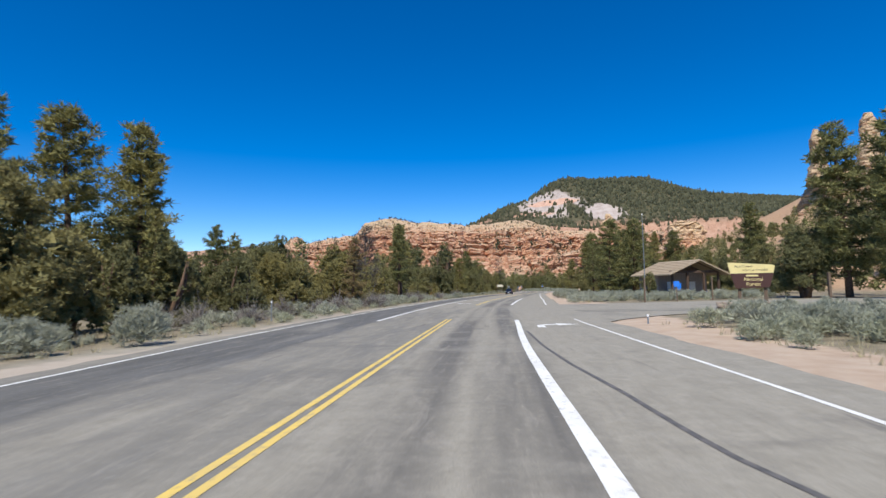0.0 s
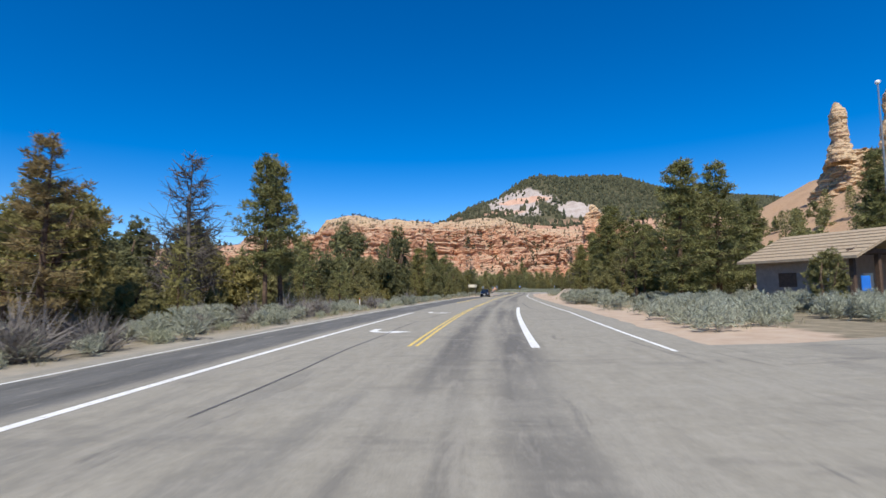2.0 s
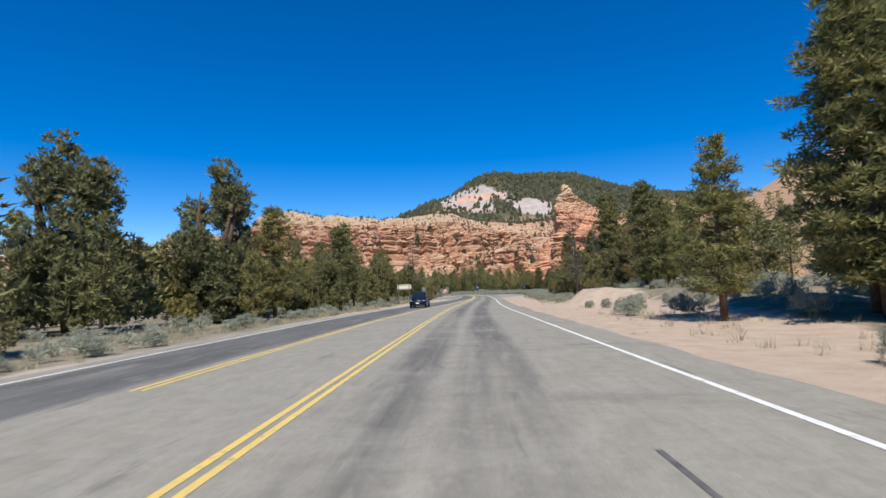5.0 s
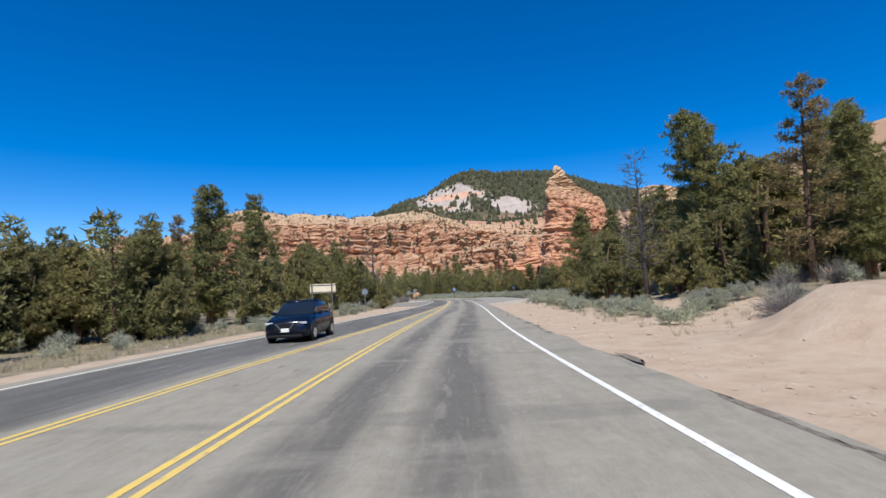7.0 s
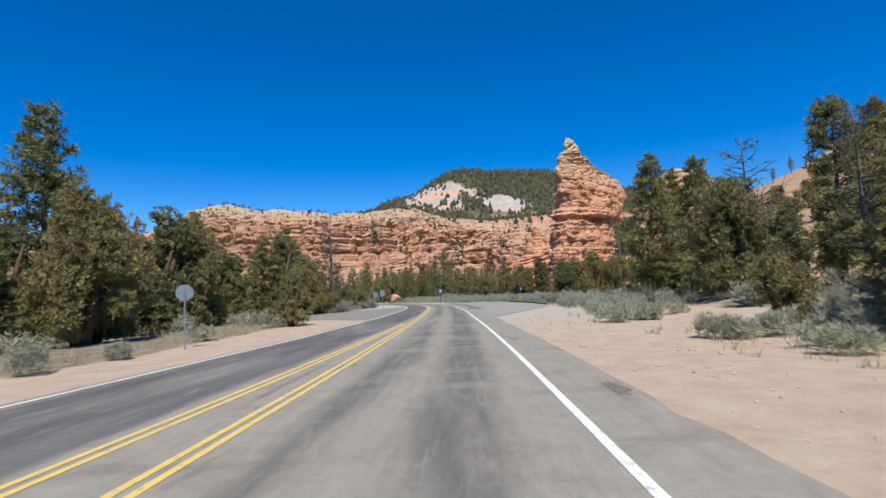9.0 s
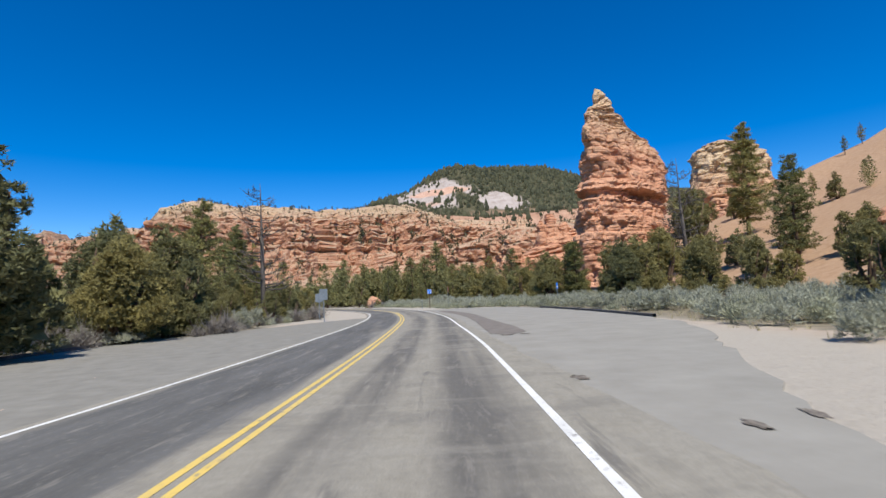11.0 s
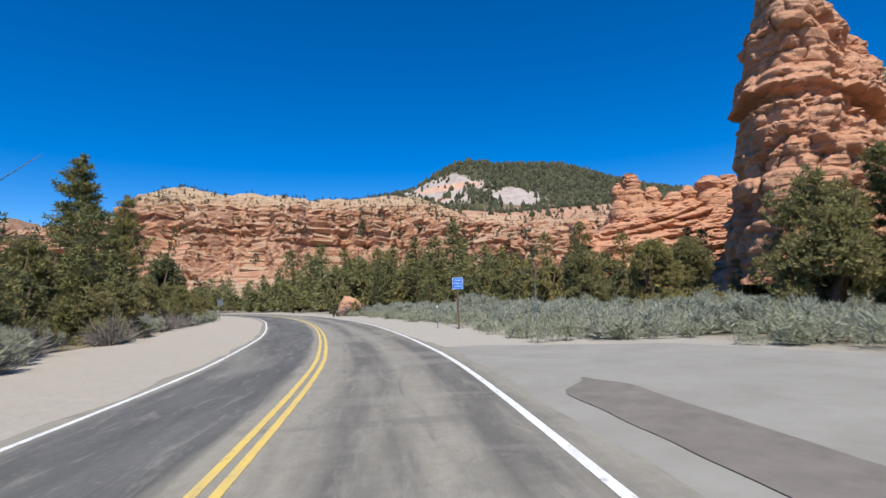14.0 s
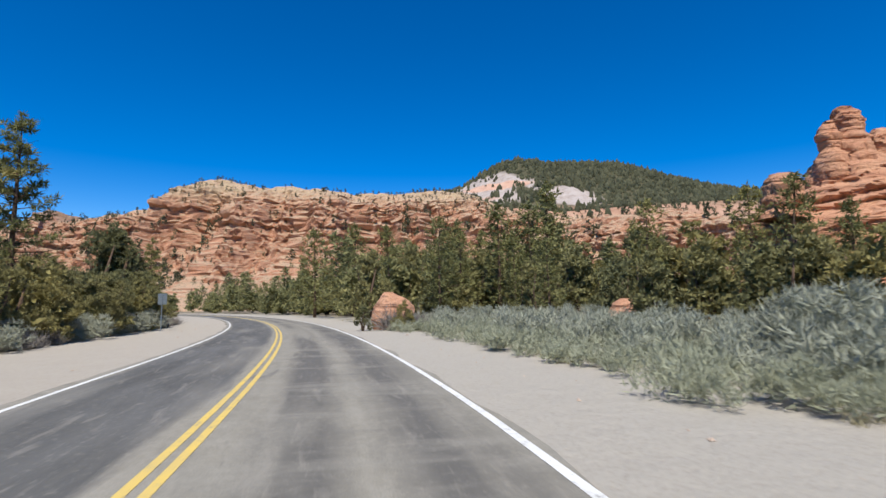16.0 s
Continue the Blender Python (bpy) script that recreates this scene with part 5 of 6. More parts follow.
SLOPE_TREES = [("pine", 62.9, 201.5, 14), ("dead", 60, 191.9, 13), ("juniper", 50.3, 172, 5.4), ("dead", 88.3, 258.3, 19), ("juniper", 66.3, 259.6, 8), ("pine", 69.9, 258.7, 8.4), ("juniper", 70, 243.3, 8), ("dark", 67.6, 241.8, 7.3),
               ("pine", 108.9, 268, 20), ("pine", 87.5, 238.5, 12.6), ("juniper", 74.1, 237.3, 6.6), ("juniper", 75.4, 231.9, 6.2), ("dark", 71.5, 250.1, 8.2), ("juniper", 75.2, 245, 9.2), ("pine", 69.5, 256.7, 8.4), ("juniper", 80.8, 246, 7.6)]
CASTLE_TREES = [("juniper", 64.7, 280.7, 6.2), ("juniper", 70.1, 278.7, 6.6), ("dark", 73.7, 285.2, 7.0), ("juniper", 74.8, 280.9, 7.0), ("juniper", 68, 286, 5.6), ("farpine", 69.6, 346, 14.2), ("farpine", 73.6, 309.4, 10.6), ("farjuniper", 66.5, 312, 7.4), ("farjuniper", 62, 316, 7.0), ("farpine", 58, 322, 8.6), ("farjuniper", 72.4, 290, 6.4), ("farjuniper", 77.5, 292, 7.0), ("farpine", 79, 298, 9.2),
                ("farjuniper", 83.5, 283, 5.8), ("farjuniper", 66, 296, 5.2), ("farpine", 84.5, 291.5, 8.6), ("farjuniper", 88, 279, 6.2), ("farjuniper", 70, 300, 6.6), ("farpine", 75, 302, 8.2), ("farjuniper", 61, 306.5, 4.6), ("farjuniper", 92, 272, 6.0), ("farpine", 87, 297, 9.4)]
for group in (FRONT_TREES, SOUTH_TREES, BEND_TREES, ROAD_END_TREES, VISITOR_TREES, BANK_TREES, THICKET_TREES, BANK_BUSHES, SLOPE_TREES, CASTLE_TREES):
    for kind, x, y, h in group:
        if abs(float(aside(x, y))) > 7.5:
            tree(kind, x, y, h)
for x, y, h in ((166.2, 295.5, 5), (178, 300, 6), (122, 262, 5), (133, 276, 5), (140, 258, 7), (118, 246, 6), (96.7, 266.8, 14), (101, 251, 8), (128, 292, 6)):
    tree(pick.choice(("thin", "juniper", "dark")), x, y, h)


def scatter(count, x0, x1, y0, y1, low, high, kinds, tallest, lowest, near=None):
    """Woods: trees at random inside a stretch, between two distances from the centre line."""
    made = 0
    for _ in range(count * 30):
        if made >= count:
            break
        x, y = pick.uniform(x0, x1), pick.uniform(y0, y1)
        d = float(aside(x, y))
        if not low <= d <= high or (near and not near(x, y)):
            continue
        kind = pick.choice(kinds)
        h = pick.uniform(lowest, tallest) * (0.66 if KINDS[kind][1] < 5 else 1.0)
        tree(kind, x, y, h)
        made += 1


scatter(56, -60, 40, -5, 120, -26, -14.8, ("bigjuniper", "bigdark", "juniper", "farjuniper", "farpine"), 8.6, 5)
scatter(44, -50, 40, 120, 250, -26, -14.5, ("bigjuniper", "bigdark", "bigdark", "farjuniper", "farpine"), 9.4, 5.5)
scatter(34, -60, 40, 235, 345, -28, -13, ("farjuniper", "dark", "juniper", "farpine"), 9.0, 4.5)
scatter(50, -10, 95, 318, 372, 14, 40, ("farpine", "farjuniper", "farjuniper"), 13, 6, lambda x, y: not (76 < x < 135 and y < 345))
scatter(12, 34, 75, 78, 125, 17, 48, ("pine", "juniper", "dark"), 12, 7)
scatter(22, 45, 72, 120, 215, 24, 42, ("farpine", "juniper", "farjuniper"), 10, 6)
scatter(22, 60, 100, 205, 300, 24, 52, ("farjuniper", "farjuniper", "juniper"), 8.5, 5, lambda x, y: not (80 < x < 120 and 275 < y < 305))
scatter(14, 55, 100, 285, 330, 16, 40, ("farjuniper", "farpine", "farjuniper"), 9, 5, lambda x, y: not (76 < x < 135 and y > 300))


def woods(name, label, zones, seed):
    """Distant woods as one mesh: zones of count, x and y range, distance range from the road, heights."""
    r = random.Random(seed)
    shapes = []
    for (trunk, crown), tall in [(m, 10.0) for m in FAR_PINES[:2]] + [(m, 4.0) for m in FAR_JUNIPERS]:
        v = np.empty(len(crown.vertices) * 3)
        crown.vertices.foreach_get("co", v)
        shapes.append((v.reshape(-1, 3), tall))
    vs = []
    for count, x0, x1, y0, y1, low, high, small, large in zones:
        made = 0
        for _ in range(count * 40):
            if made >= count:
                break
            x, y = r.uniform(x0, x1), r.uniform(y0, y1)
            if not low <= float(aside(x, y)) <= high or (76 < x < 135 and 268 < y < 345):
                continue
            v, tall = shapes[r.randrange(len(shapes))]
            h = r.uniform(small, large) * (0.68 if tall < 5 else 1.0) / tall
            w = h * (1.3 if tall > 5 else 1.05) * r.uniform(0.9, 1.15)
            a = r.uniform(0, 6.28)
            c, q = math.cos(a) * w, math.sin(a) * w
            keep = v.reshape(-1, 3, 3)[::3]
            mid = keep.mean(1, keepdims=True)
            keep = (mid + (keep - mid) * 1.7).reshape(-1, 3)
            vs.append(np.c_[keep[:, 0] * c - keep[:, 1] * q, keep[:, 0] * q + keep[:, 1] * c, keep[:, 2] * h] + (x, y, ground_height(x, y)))
            made += 1
    v = np.concatenate(vs)
    me = bpy.data.meshes.new(name)
    me.from_pydata(v.tolist(), [], np.arange(len(v)).reshape(-1, 3).tolist())
    me.materials.append(FOREST)
    tagged(new(name, me), label, "woods", kind="stuff")


woods("roadside_woods", "dense dark green woods behind the roadside trees", [
    (70, -80, 40, -10, 125, -60, -25, 6, 10), (70, -70, 40, 120, 250, -60, -25, 6, 11), (60, -70, 40, 250, 350, -65, -26, 6, 11),
    (230, -120, 110, 335, 430, 14, 90, 6, 13), (60, 20, 110, 330, 380, 10, 70, 6, 12), (45, -70, 40, 345, 480, 9, 32, 6, 11), (90, -190, 30, 335, 520, -170, -14, 6, 12), (110, -60, 220, 400, 560, 40, 280, 7, 13), (150, 58, 125, 70, 215, 46, 100, 5, 9), (50, 80, 150, 190, 262, 40, 90, 4, 7)], 31)


def far_forest():
    """Small dark trees over the mountain and along the tops of the cliffs, too many to count."""
    r = np.random.RandomState(3)
    base = np.array([(math.cos(a) * w, math.sin(a) * w, h) for h, w in ((0.0, 0.9), (0.6, 0.85)) for a in (0, 1.57, 3.14, 4.71)] + [(0, 0, 1.3)])
    tris = []
    for j in range(4):
        m = (j + 1) % 4
        tris += [(j, m, 4 + j), (m, 4 + m, 4 + j), (4 + j, 4 + m, 8)]
    tris = np.array(tris)
    vs, fs = [], []
    count = 0

    def put(x, y, z, s):
        nonlocal count
        v = base * np.array([s * r.uniform(0.35, 0.62), s * r.uniform(0.35, 0.62), s * r.uniform(0.7, 1.15)]) * (1 + r.normal(size=(9, 1)) * 0.18)
        vs.append(v + (x, y, z - 0.3))
        fs.append(tris + count * 9)
        count += 1

    for _ in range(21000):
        x, y = r.uniform(20, 900) if r.uniform() < 0.85 else r.uniform(900, 1400), r.uniform(690, 1180)
        z = mountain_z(x, y)
        if z is None:
            continue
        bare = max(math.exp(-(((x - cx) / rx) ** 2 + ((z - cz) / rz) ** 2) ** 2) for cx, cz, rx, rz in WHITE_SLOPES)
        gx0, gz0, grx, grz = WOODED_GULLY
        if ((x - gx0) / grx) ** 2 + ((z - gz0) / grz) ** 2 < 1.2:
            bare = 0.0
        dense = (0.25 + 0.75 * float(smoothstep(95, 130, z))) * (0.35 + 0.65 * float(smoothstep(110, 190, x)))
        if r.uniform() < bare * 0.97 or r.uniform() > dense:
            continue
        put(x, y, z, r.uniform(3.0, 6.6))
    v, f = np.concatenate(vs), np.concatenate(fs)
    me = bpy.data.meshes.new("far_forest")
    me.from_pydata(v.tolist(), [], f.tolist())
    me.materials.append(FAR_GREEN)
    tagged(new("far_forest", me), "dark conifers covering the mountain", "forest", kind="stuff")


far_forest()


def cliff_trees():
    """Pines and shrubs on the ledges and slopes of the cliffs."""
    bpy.context.view_layer.update()
    dg = bpy.context.evaluated_depsgraph_get()
    r = np.random.RandomState(9)
    cliffs = [o for o in bpy.data.objects if o.name.startswith(("red_cliff", "mountain"))]
    made = 0
    vs, fs = [], []
    pts = []
    for _ in range(15000):
        x, y = r.uniform(-300, 420), r.uniform(430, 740)
        if wave(x * 0.05, y * 0.03, 12) + 0.6 * r.normal() < -0.15:
            continue
        best = None
        for o in cliffs:
            ok, p, n, _ = o.ray_cast((x, y, 400), (0, 0, -1))
            if ok and (best is None or p.z > best[0].z):
                best = (p, n)
        if best is None or best[0].z < 9 or best[1].z < 0.5:
            continue
        if r.uniform() < 0.2:
            continue
        pts.append((best[0].x, best[0].y, best[0].z, r.uniform(1.2, 3.2) if r.uniform() < 0.8 or best[0].z > 62 else r.uniform(3.5, 8)))
    k = 0
    for x, y, z, s in pts:
        m = 7
        c = np.stack([r.normal(size=m) * 0.16 * s * 0.7, r.normal(size=m) * 0.16 * s * 0.7, np.linspace(0.08, 0.92, m) * s], 1)
        v, f = tufts(r, c + (x, y, z), 0.24 * s * np.linspace(1.1, 0.3, m), 6, 0.26 * s, 0.085 * s, 0.2)
        vs.append(v)
        fs.append(f + k)
        k += len(v)
    v, f = np.concatenate(vs), np.concatenate(fs)
    me = bpy.data.meshes.new("cliff_trees")
    me.from_pydata(v.tolist(), [], f.tolist())
    me.materials.append(FAR_GREEN)
    tagged(new("cliff_trees", me), "small dark pines and shrubs on the cliff ledges", "trees", kind="stuff")


cliff_trees()


def bush(meshes, name, label, group, x, y, size, tall=1.0):
    ob = new(name, meshes[pick.randrange(len(meshes))])
    z = ground_height(x, y) - 0.04
    ob.matrix_basis = Matrix.LocRotScale((x, y, z), Euler((0, 0, pick.uniform(0, 6.28))), (size * pick.uniform(0.9, 1.3), size * pick.uniform(0.9, 1.3), size * tall))
    return tagged(ob, label, "shrub", group)


BRUSH_LINE = offsets([(222, -10.6), (231, -11.6), (238, -10.4), (245, -8.0), (252, -8.4), (259, -9.2), (266, -12.6), (271, -9.6), (283, -11.6), (294, -10.0), (305, -9.4), (315, -8.4), (325, -7.8)])


def free(x, y):
    """Whether a plant may stand here."""
    d, s = float(aside(x, y)), y
    if -40 < y < 262:
        lo, hi = LEFT_EDGE(s) - 1.35, RIGHT_EDGE(s) + 3.0
        if 190 < s < 259:
            hi = max(hi, LOT(s) + 0.6, 13.0 if s < 216 else 0)
        if 168 < s < 239:
            lo = min(lo, LAY_BY(s) - 0.7)
        if 100 < s < 200:
            hi = max(hi, 9.5)
        if s < 22 or 56 < s < 100:
            hi = max(hi, 10.2)
        if lo < d < hi:
            return False
        if d > 0 and 22 < y - 0.3 * (x - 8) < 53 and x < 60:
            return False
    elif -6.5 < d < 7.2:
        return False
    if math.hypot(x - 32.2, y - 133.6) < 4.4:
        return False
    if d < 0 and 222 < y < 345 and d > BRUSH_LINE(y):
        return False
    return True


def belt(count, x0, x1, y0, y1, low, high, meshes, name, label, small, large, tall=1.0):
    made = 0
    for _ in range(count * 40):
        if made >= count:
            break
        y = pick.uniform(y0, y1)
        x = pick.uniform(x0, x1)
        d = float(aside(x, y))
        if low <= d <= high and free(x, y):
            bush(meshes, name, label, name + " beside the road", x, y, pick.uniform(small, large), tall)
            made += 1


def scrub(name, label, meshes, zones, seed):
    """A whole field of brush as one mesh: zones of count, x and y range, distance range from the road and sizes."""
    r = random.Random(seed)
    shapes = []
    for me in meshes:
        v = np.empty(len(me.vertices) * 3)
        me.vertices.foreach_get("co", v)
        f = np.empty(len(me.loops), int)
        me.loops.foreach_get("vertex_index", f)
        shapes.append((v.reshape(-1, 3), f.reshape(-1, 3)))
    vs, fs, k = [], [], 0
    for count, x0, x1, y0, y1, low, high, small, large in zones:
        made = 0
        for _ in range(count * 40):
            if made >= count:
                break
            x, y = r.uniform(x0, x1), r.uniform(y0, y1)
            if not low <= float(aside(x, y)) <= high or not free(x, y):
                continue
            v, f = shapes[r.randrange(len(shapes))]
            a, s = r.uniform(0, 6.28), r.uniform(small, large)
            c, q = math.cos(a) * s * r.uniform(0.9, 1.35), math.sin(a) * s
            vs.append(np.c_[v[:, 0] * c - v[:, 1] * q, v[:, 0] * q + v[:, 1] * c, v[:, 2] * s] + (x, y, ground_height(x, y) - 0.04))
            fs.append(f + k)
            k += len(v)
            made += 1
    me = bpy.data.meshes.new(name)
    me.from_pydata(np.concatenate(vs).tolist(), [], np.concatenate(fs).tolist())
    me.materials.append(meshes[0].materials[0])
    tagged(new(name, me), label, "brush", kind="stuff")


SAGE_LABEL, GREEN_LABEL, TWIG_LABEL = "grey-green sagebrush on dry ground", "pale green rabbitbrush beside the road", "leafless grey shrub with fine twigs"
belt(26, -35, 20, 0, 100, -15, -8.5, SAGES, "sagebrush", SAGE_LABEL, 0.9, 1.6)
belt(24, -35, 20, 20, 110, -15, -9.5, TWIGS, "dry_shrub", TWIG_LABEL, 1.2, 2.0)
belt(34, -35, 20, 0, 112, -11, -8.2, GREENS, "rabbitbrush", GREEN_LABEL, 0.4, 0.8)
belt(26, -10, 30, 100, 185, -13, -8.2, SAGES, "sagebrush", SAGE_LABEL, 0.6, 1.1)
belt(16, 0, 40, 185, 300, -22, -12, TWIGS, "dry_shrub", TWIG_LABEL, 1.2, 2.2)
belt(12, 0, 45, 185, 330, -20, -8, SAGES, "sagebrush", SAGE_LABEL, 0.8, 1.6)
belt(26, 8, 30, 2, 24, 8, 24, GREENS, "rabbitbrush", GREEN_LABEL, 0.8, 1.4)
belt(28, 10, 50, 52, 100, 9, 20, SAGES, "sagebrush", SAGE_LABEL, 0.9, 1.6)
belt(30, 18, 60, 112, 200, 10.5, 18, SAGES, "sagebrush", SAGE_LABEL, 0.6, 1.4)
belt(36, 18, 60, 140, 200, 10.2, 15, GREENS, "rabbitbrush", GREEN_LABEL, 0.6, 1.3)
belt(26, 18, 60, 140, 200, 14, 22, TWIGS, "dry_shrub", TWIG_LABEL, 0.8, 1.5)
belt(26, 44, 80, 196, 262, 13, 22, SAGES, "sagebrush", SAGE_LABEL, 0.9, 1.7)
belt(36, 44, 80, 190, 262, 11, 20, GREENS, "rabbitbrush", GREEN_LABEL, 0.9, 1.6)
belt(96, 30, 75, 258, 320, 7.3, 14, GREENS, "rabbitbrush", GREEN_LABEL, 0.6, 1.2)
belt(30, 30, 80, 262, 320, 12, 20, SAGES, "sagebrush", SAGE_LABEL, 1.0, 1.9)
belt(30, 30, 80, 275, 335, 12, 24, TWIGS, "dry_shrub", TWIG_LABEL, 0.9, 1.6)
for x, y in ((20.1, 92.0), (19.9, 90.0), (20.1, 88.9), (20.1, 87.9), (20.7, 87.8), (20.5, 86.9), (21.5, 87.3), (21.6, 86.7), (21.5, 90.3), (22.2, 89.2)):
    bush(SAGES, "sagebrush", "large dense grey-green sagebrush below the pines", "sagebrush beside the road", x, y, 1.7)
for x, y in ((36.7, 160.2), (35.4, 156.4), (35.6, 152.2), (34.9, 149.3), (37.3, 151.9), (36.8, 146.9), (37.4, 146.2), (38.3, 147.6), (39.2, 146.4)):
    bush(SAGES, "sagebrush", SAGE_LABEL, "sagebrush beside the road", x, y, 1.1)
belt(24, 11, 30, 14, 30, 7.5, 24, SAGES, "sagebrush", SAGE_LABEL, 0.9, 1.5)
belt(26, 10, 40, 212, 262, -17, -8, SAGES, "sagebrush", SAGE_LABEL, 0.7, 1.4)
belt(18, 10, 40, 212, 250, -17, -9, GREENS, "rabbitbrush", GREEN_LABEL, 0.7, 1.2)
belt(12, 20, 45, 255, 335, -14, -8, SAGES, "sagebrush", SAGE_LABEL, 0.6, 1.2)
for x, y in ((14.6, 25.6), (15.5, 25.9), (16.4, 26.3), (17.3, 26.9), (13.9, 25.0), (18.2, 27.4)):
    bush(GREENS, "rabbitbrush", GREEN_LABEL, "rabbitbrush beside the road", x, y, 1.15)
bush(SAGES, "sagebrush", "tall dense grey-green sagebrush", "sagebrush beside the road", 55.2, 283.2, 2.5)
bush(SAGES, "sagebrush", "tall dense grey-green sagebrush", "sagebrush beside the road", 56.9, 284.6, 2.6)
hedge = random.Random(77)
at_s = 223.0
while at_s < 330:
    p, n = centre(at_s)
    d = BRUSH_LINE(p.y) - hedge.uniform(1.2, 2.4)
    e = d * (n.x if at_s <= 255 else 1.0)
    tree(hedge.choice(("juniper", "dark", "juniper")), p.x + n.x * e, p.y + n.y * e, hedge.uniform(1.8, 3.4) if at_s < 252 else hedge.uniform(2.6, 5.0), None, 1.1)
    for k in range(3):
        e = (BRUSH_LINE(p.y) - hedge.uniform(0.3, 2.2)) * (n.x if at_s <= 255 else 1.0)
        q = hedge.uniform(-1.2, 1.2)
        kind = hedge.choice((0, 0, 1))
        bush((TWIGS, SAGES)[kind], ("dry_shrub", "sagebrush")[kind], (TWIG_LABEL, SAGE_LABEL)[kind], ("dry_shrub beside the road", "sagebrush beside the road")[kind], p.x + n.x * e - n.y * q, p.y + n.y * e + n.x * q, hedge.uniform(0.9, 2.0))
    at_s += hedge.uniform(1.8, 3.4)
tree("juniper", 46.2, 306.6, 2.1)
tree("dark", 43.6, 307.2, 1.8)
bush(TWIGS, "dry_shrub", TWIG_LABEL, "dry_shrub beside the road", 45.5, 307.6, 2.0)
bush(TWIGS, "dry_shrub", TWIG_LABEL, "dry_shrub beside the road", 47.2, 307.9, 1.8)
scrub("sagebrush_field", "field of grey-green sagebrush", LITE_SAGES, [
    (90, -40, 25, 0, 110, -26, -13, 0.8, 1.5), (40, -40, 20, 0, 112, -12, -9, 0.5, 1.2), (40, 5, 42, 205, 262, -18, -9, 0.7, 1.4), (50, 44, 80, 190, 262, 13.5, 22, 0.9, 1.6), (150, 30, 75, 256, 320, 10, 17, 0.9, 1.8), (80, -25, 40, 100, 250, -24, -13, 0.7, 1.4), (60, 0, 45, 230, 340, -26, -12, 0.8, 1.5), (80, 10, 60, 52, 110, 15, 34, 0.9, 1.6), (110, 12, 46, 54, 68, 9, 36, 0.8, 1.5),
    (110, 20, 70, 95, 205, 16, 32, 0.7, 1.5), (170, 44, 95, 192, 270, 17, 40, 0.9, 1.8), (200, 30, 95, 258, 345, 16, 42, 0.9, 1.9)], 21)
scrub("rabbitbrush_field", "field of pale green rabbitbrush", LITE_GREENS, [
    (130, 8, 40, -5, 26, 8.5, 30, 0.7, 1.3), (190, 40, 75, 256, 312, 7.4, 12.5, 0.7, 1.25), (60, 40, 80, 240, 262, 12, 20, 0.8, 1.3), (70, 44, 80, 192, 262, 11, 26, 0.8, 1.5), (60, 30, 80, 258, 335, 12.5, 18, 0.6, 1.0), (60, 12, 50, 52, 66, 9, 30, 0.6, 1.0)], 22)


def grass():
    """Dry bunch grass along the verges, one mesh."""
    r = np.random.RandomState(17)
    centres = []
    for _ in range(26000):
        y = r.uniform(0, 330)
        s = 1 if r.uniform() < 0.55 else -1
        d = r.uniform(8.0, 26) if s > 0 else -r.uniform(8.6, 20)
        p, n = centre(y) if y < 255 else centre(y)
        x, yy = p.x + n.x * d, p.y + n.y * d
        if free(x, yy) and wave(x * 0.3, yy * 0.3, 6) > -0.25:
            centres.append((x, yy, ground_height(x, yy)))
        if len(centres) >= 6500:
            break
    c = np.array(centres)
    m = len(c) * 9
    p = np.repeat(c, 9, 0) + np.c_[r.normal(size=(m, 2)) * 0.09, np.zeros(m)]
    a = np.c_[r.normal(size=(m, 2)) * 0.35, np.ones(m)]
    l = r.uniform(0.12, 0.42, m)[:, None]
    b = np.c_[r.normal(size=(m, 2)), np.zeros(m)]
    b /= np.linalg.norm(b, axis=1, keepdims=True)
    v = np.stack([p - b * 0.012, p + b * 0.012, p + a * l], 1).reshape(-1, 3)
    me = bpy.data.meshes.new("dry_grass")
    me.from_pydata(v.tolist(), [], np.arange(m * 3).reshape(m, 3).tolist())
    me.materials.append(GRASS)
    tagged(new("dry_grass", me), "tufts of dry bunch grass along the verges", "grass", kind="stuff")


grass()


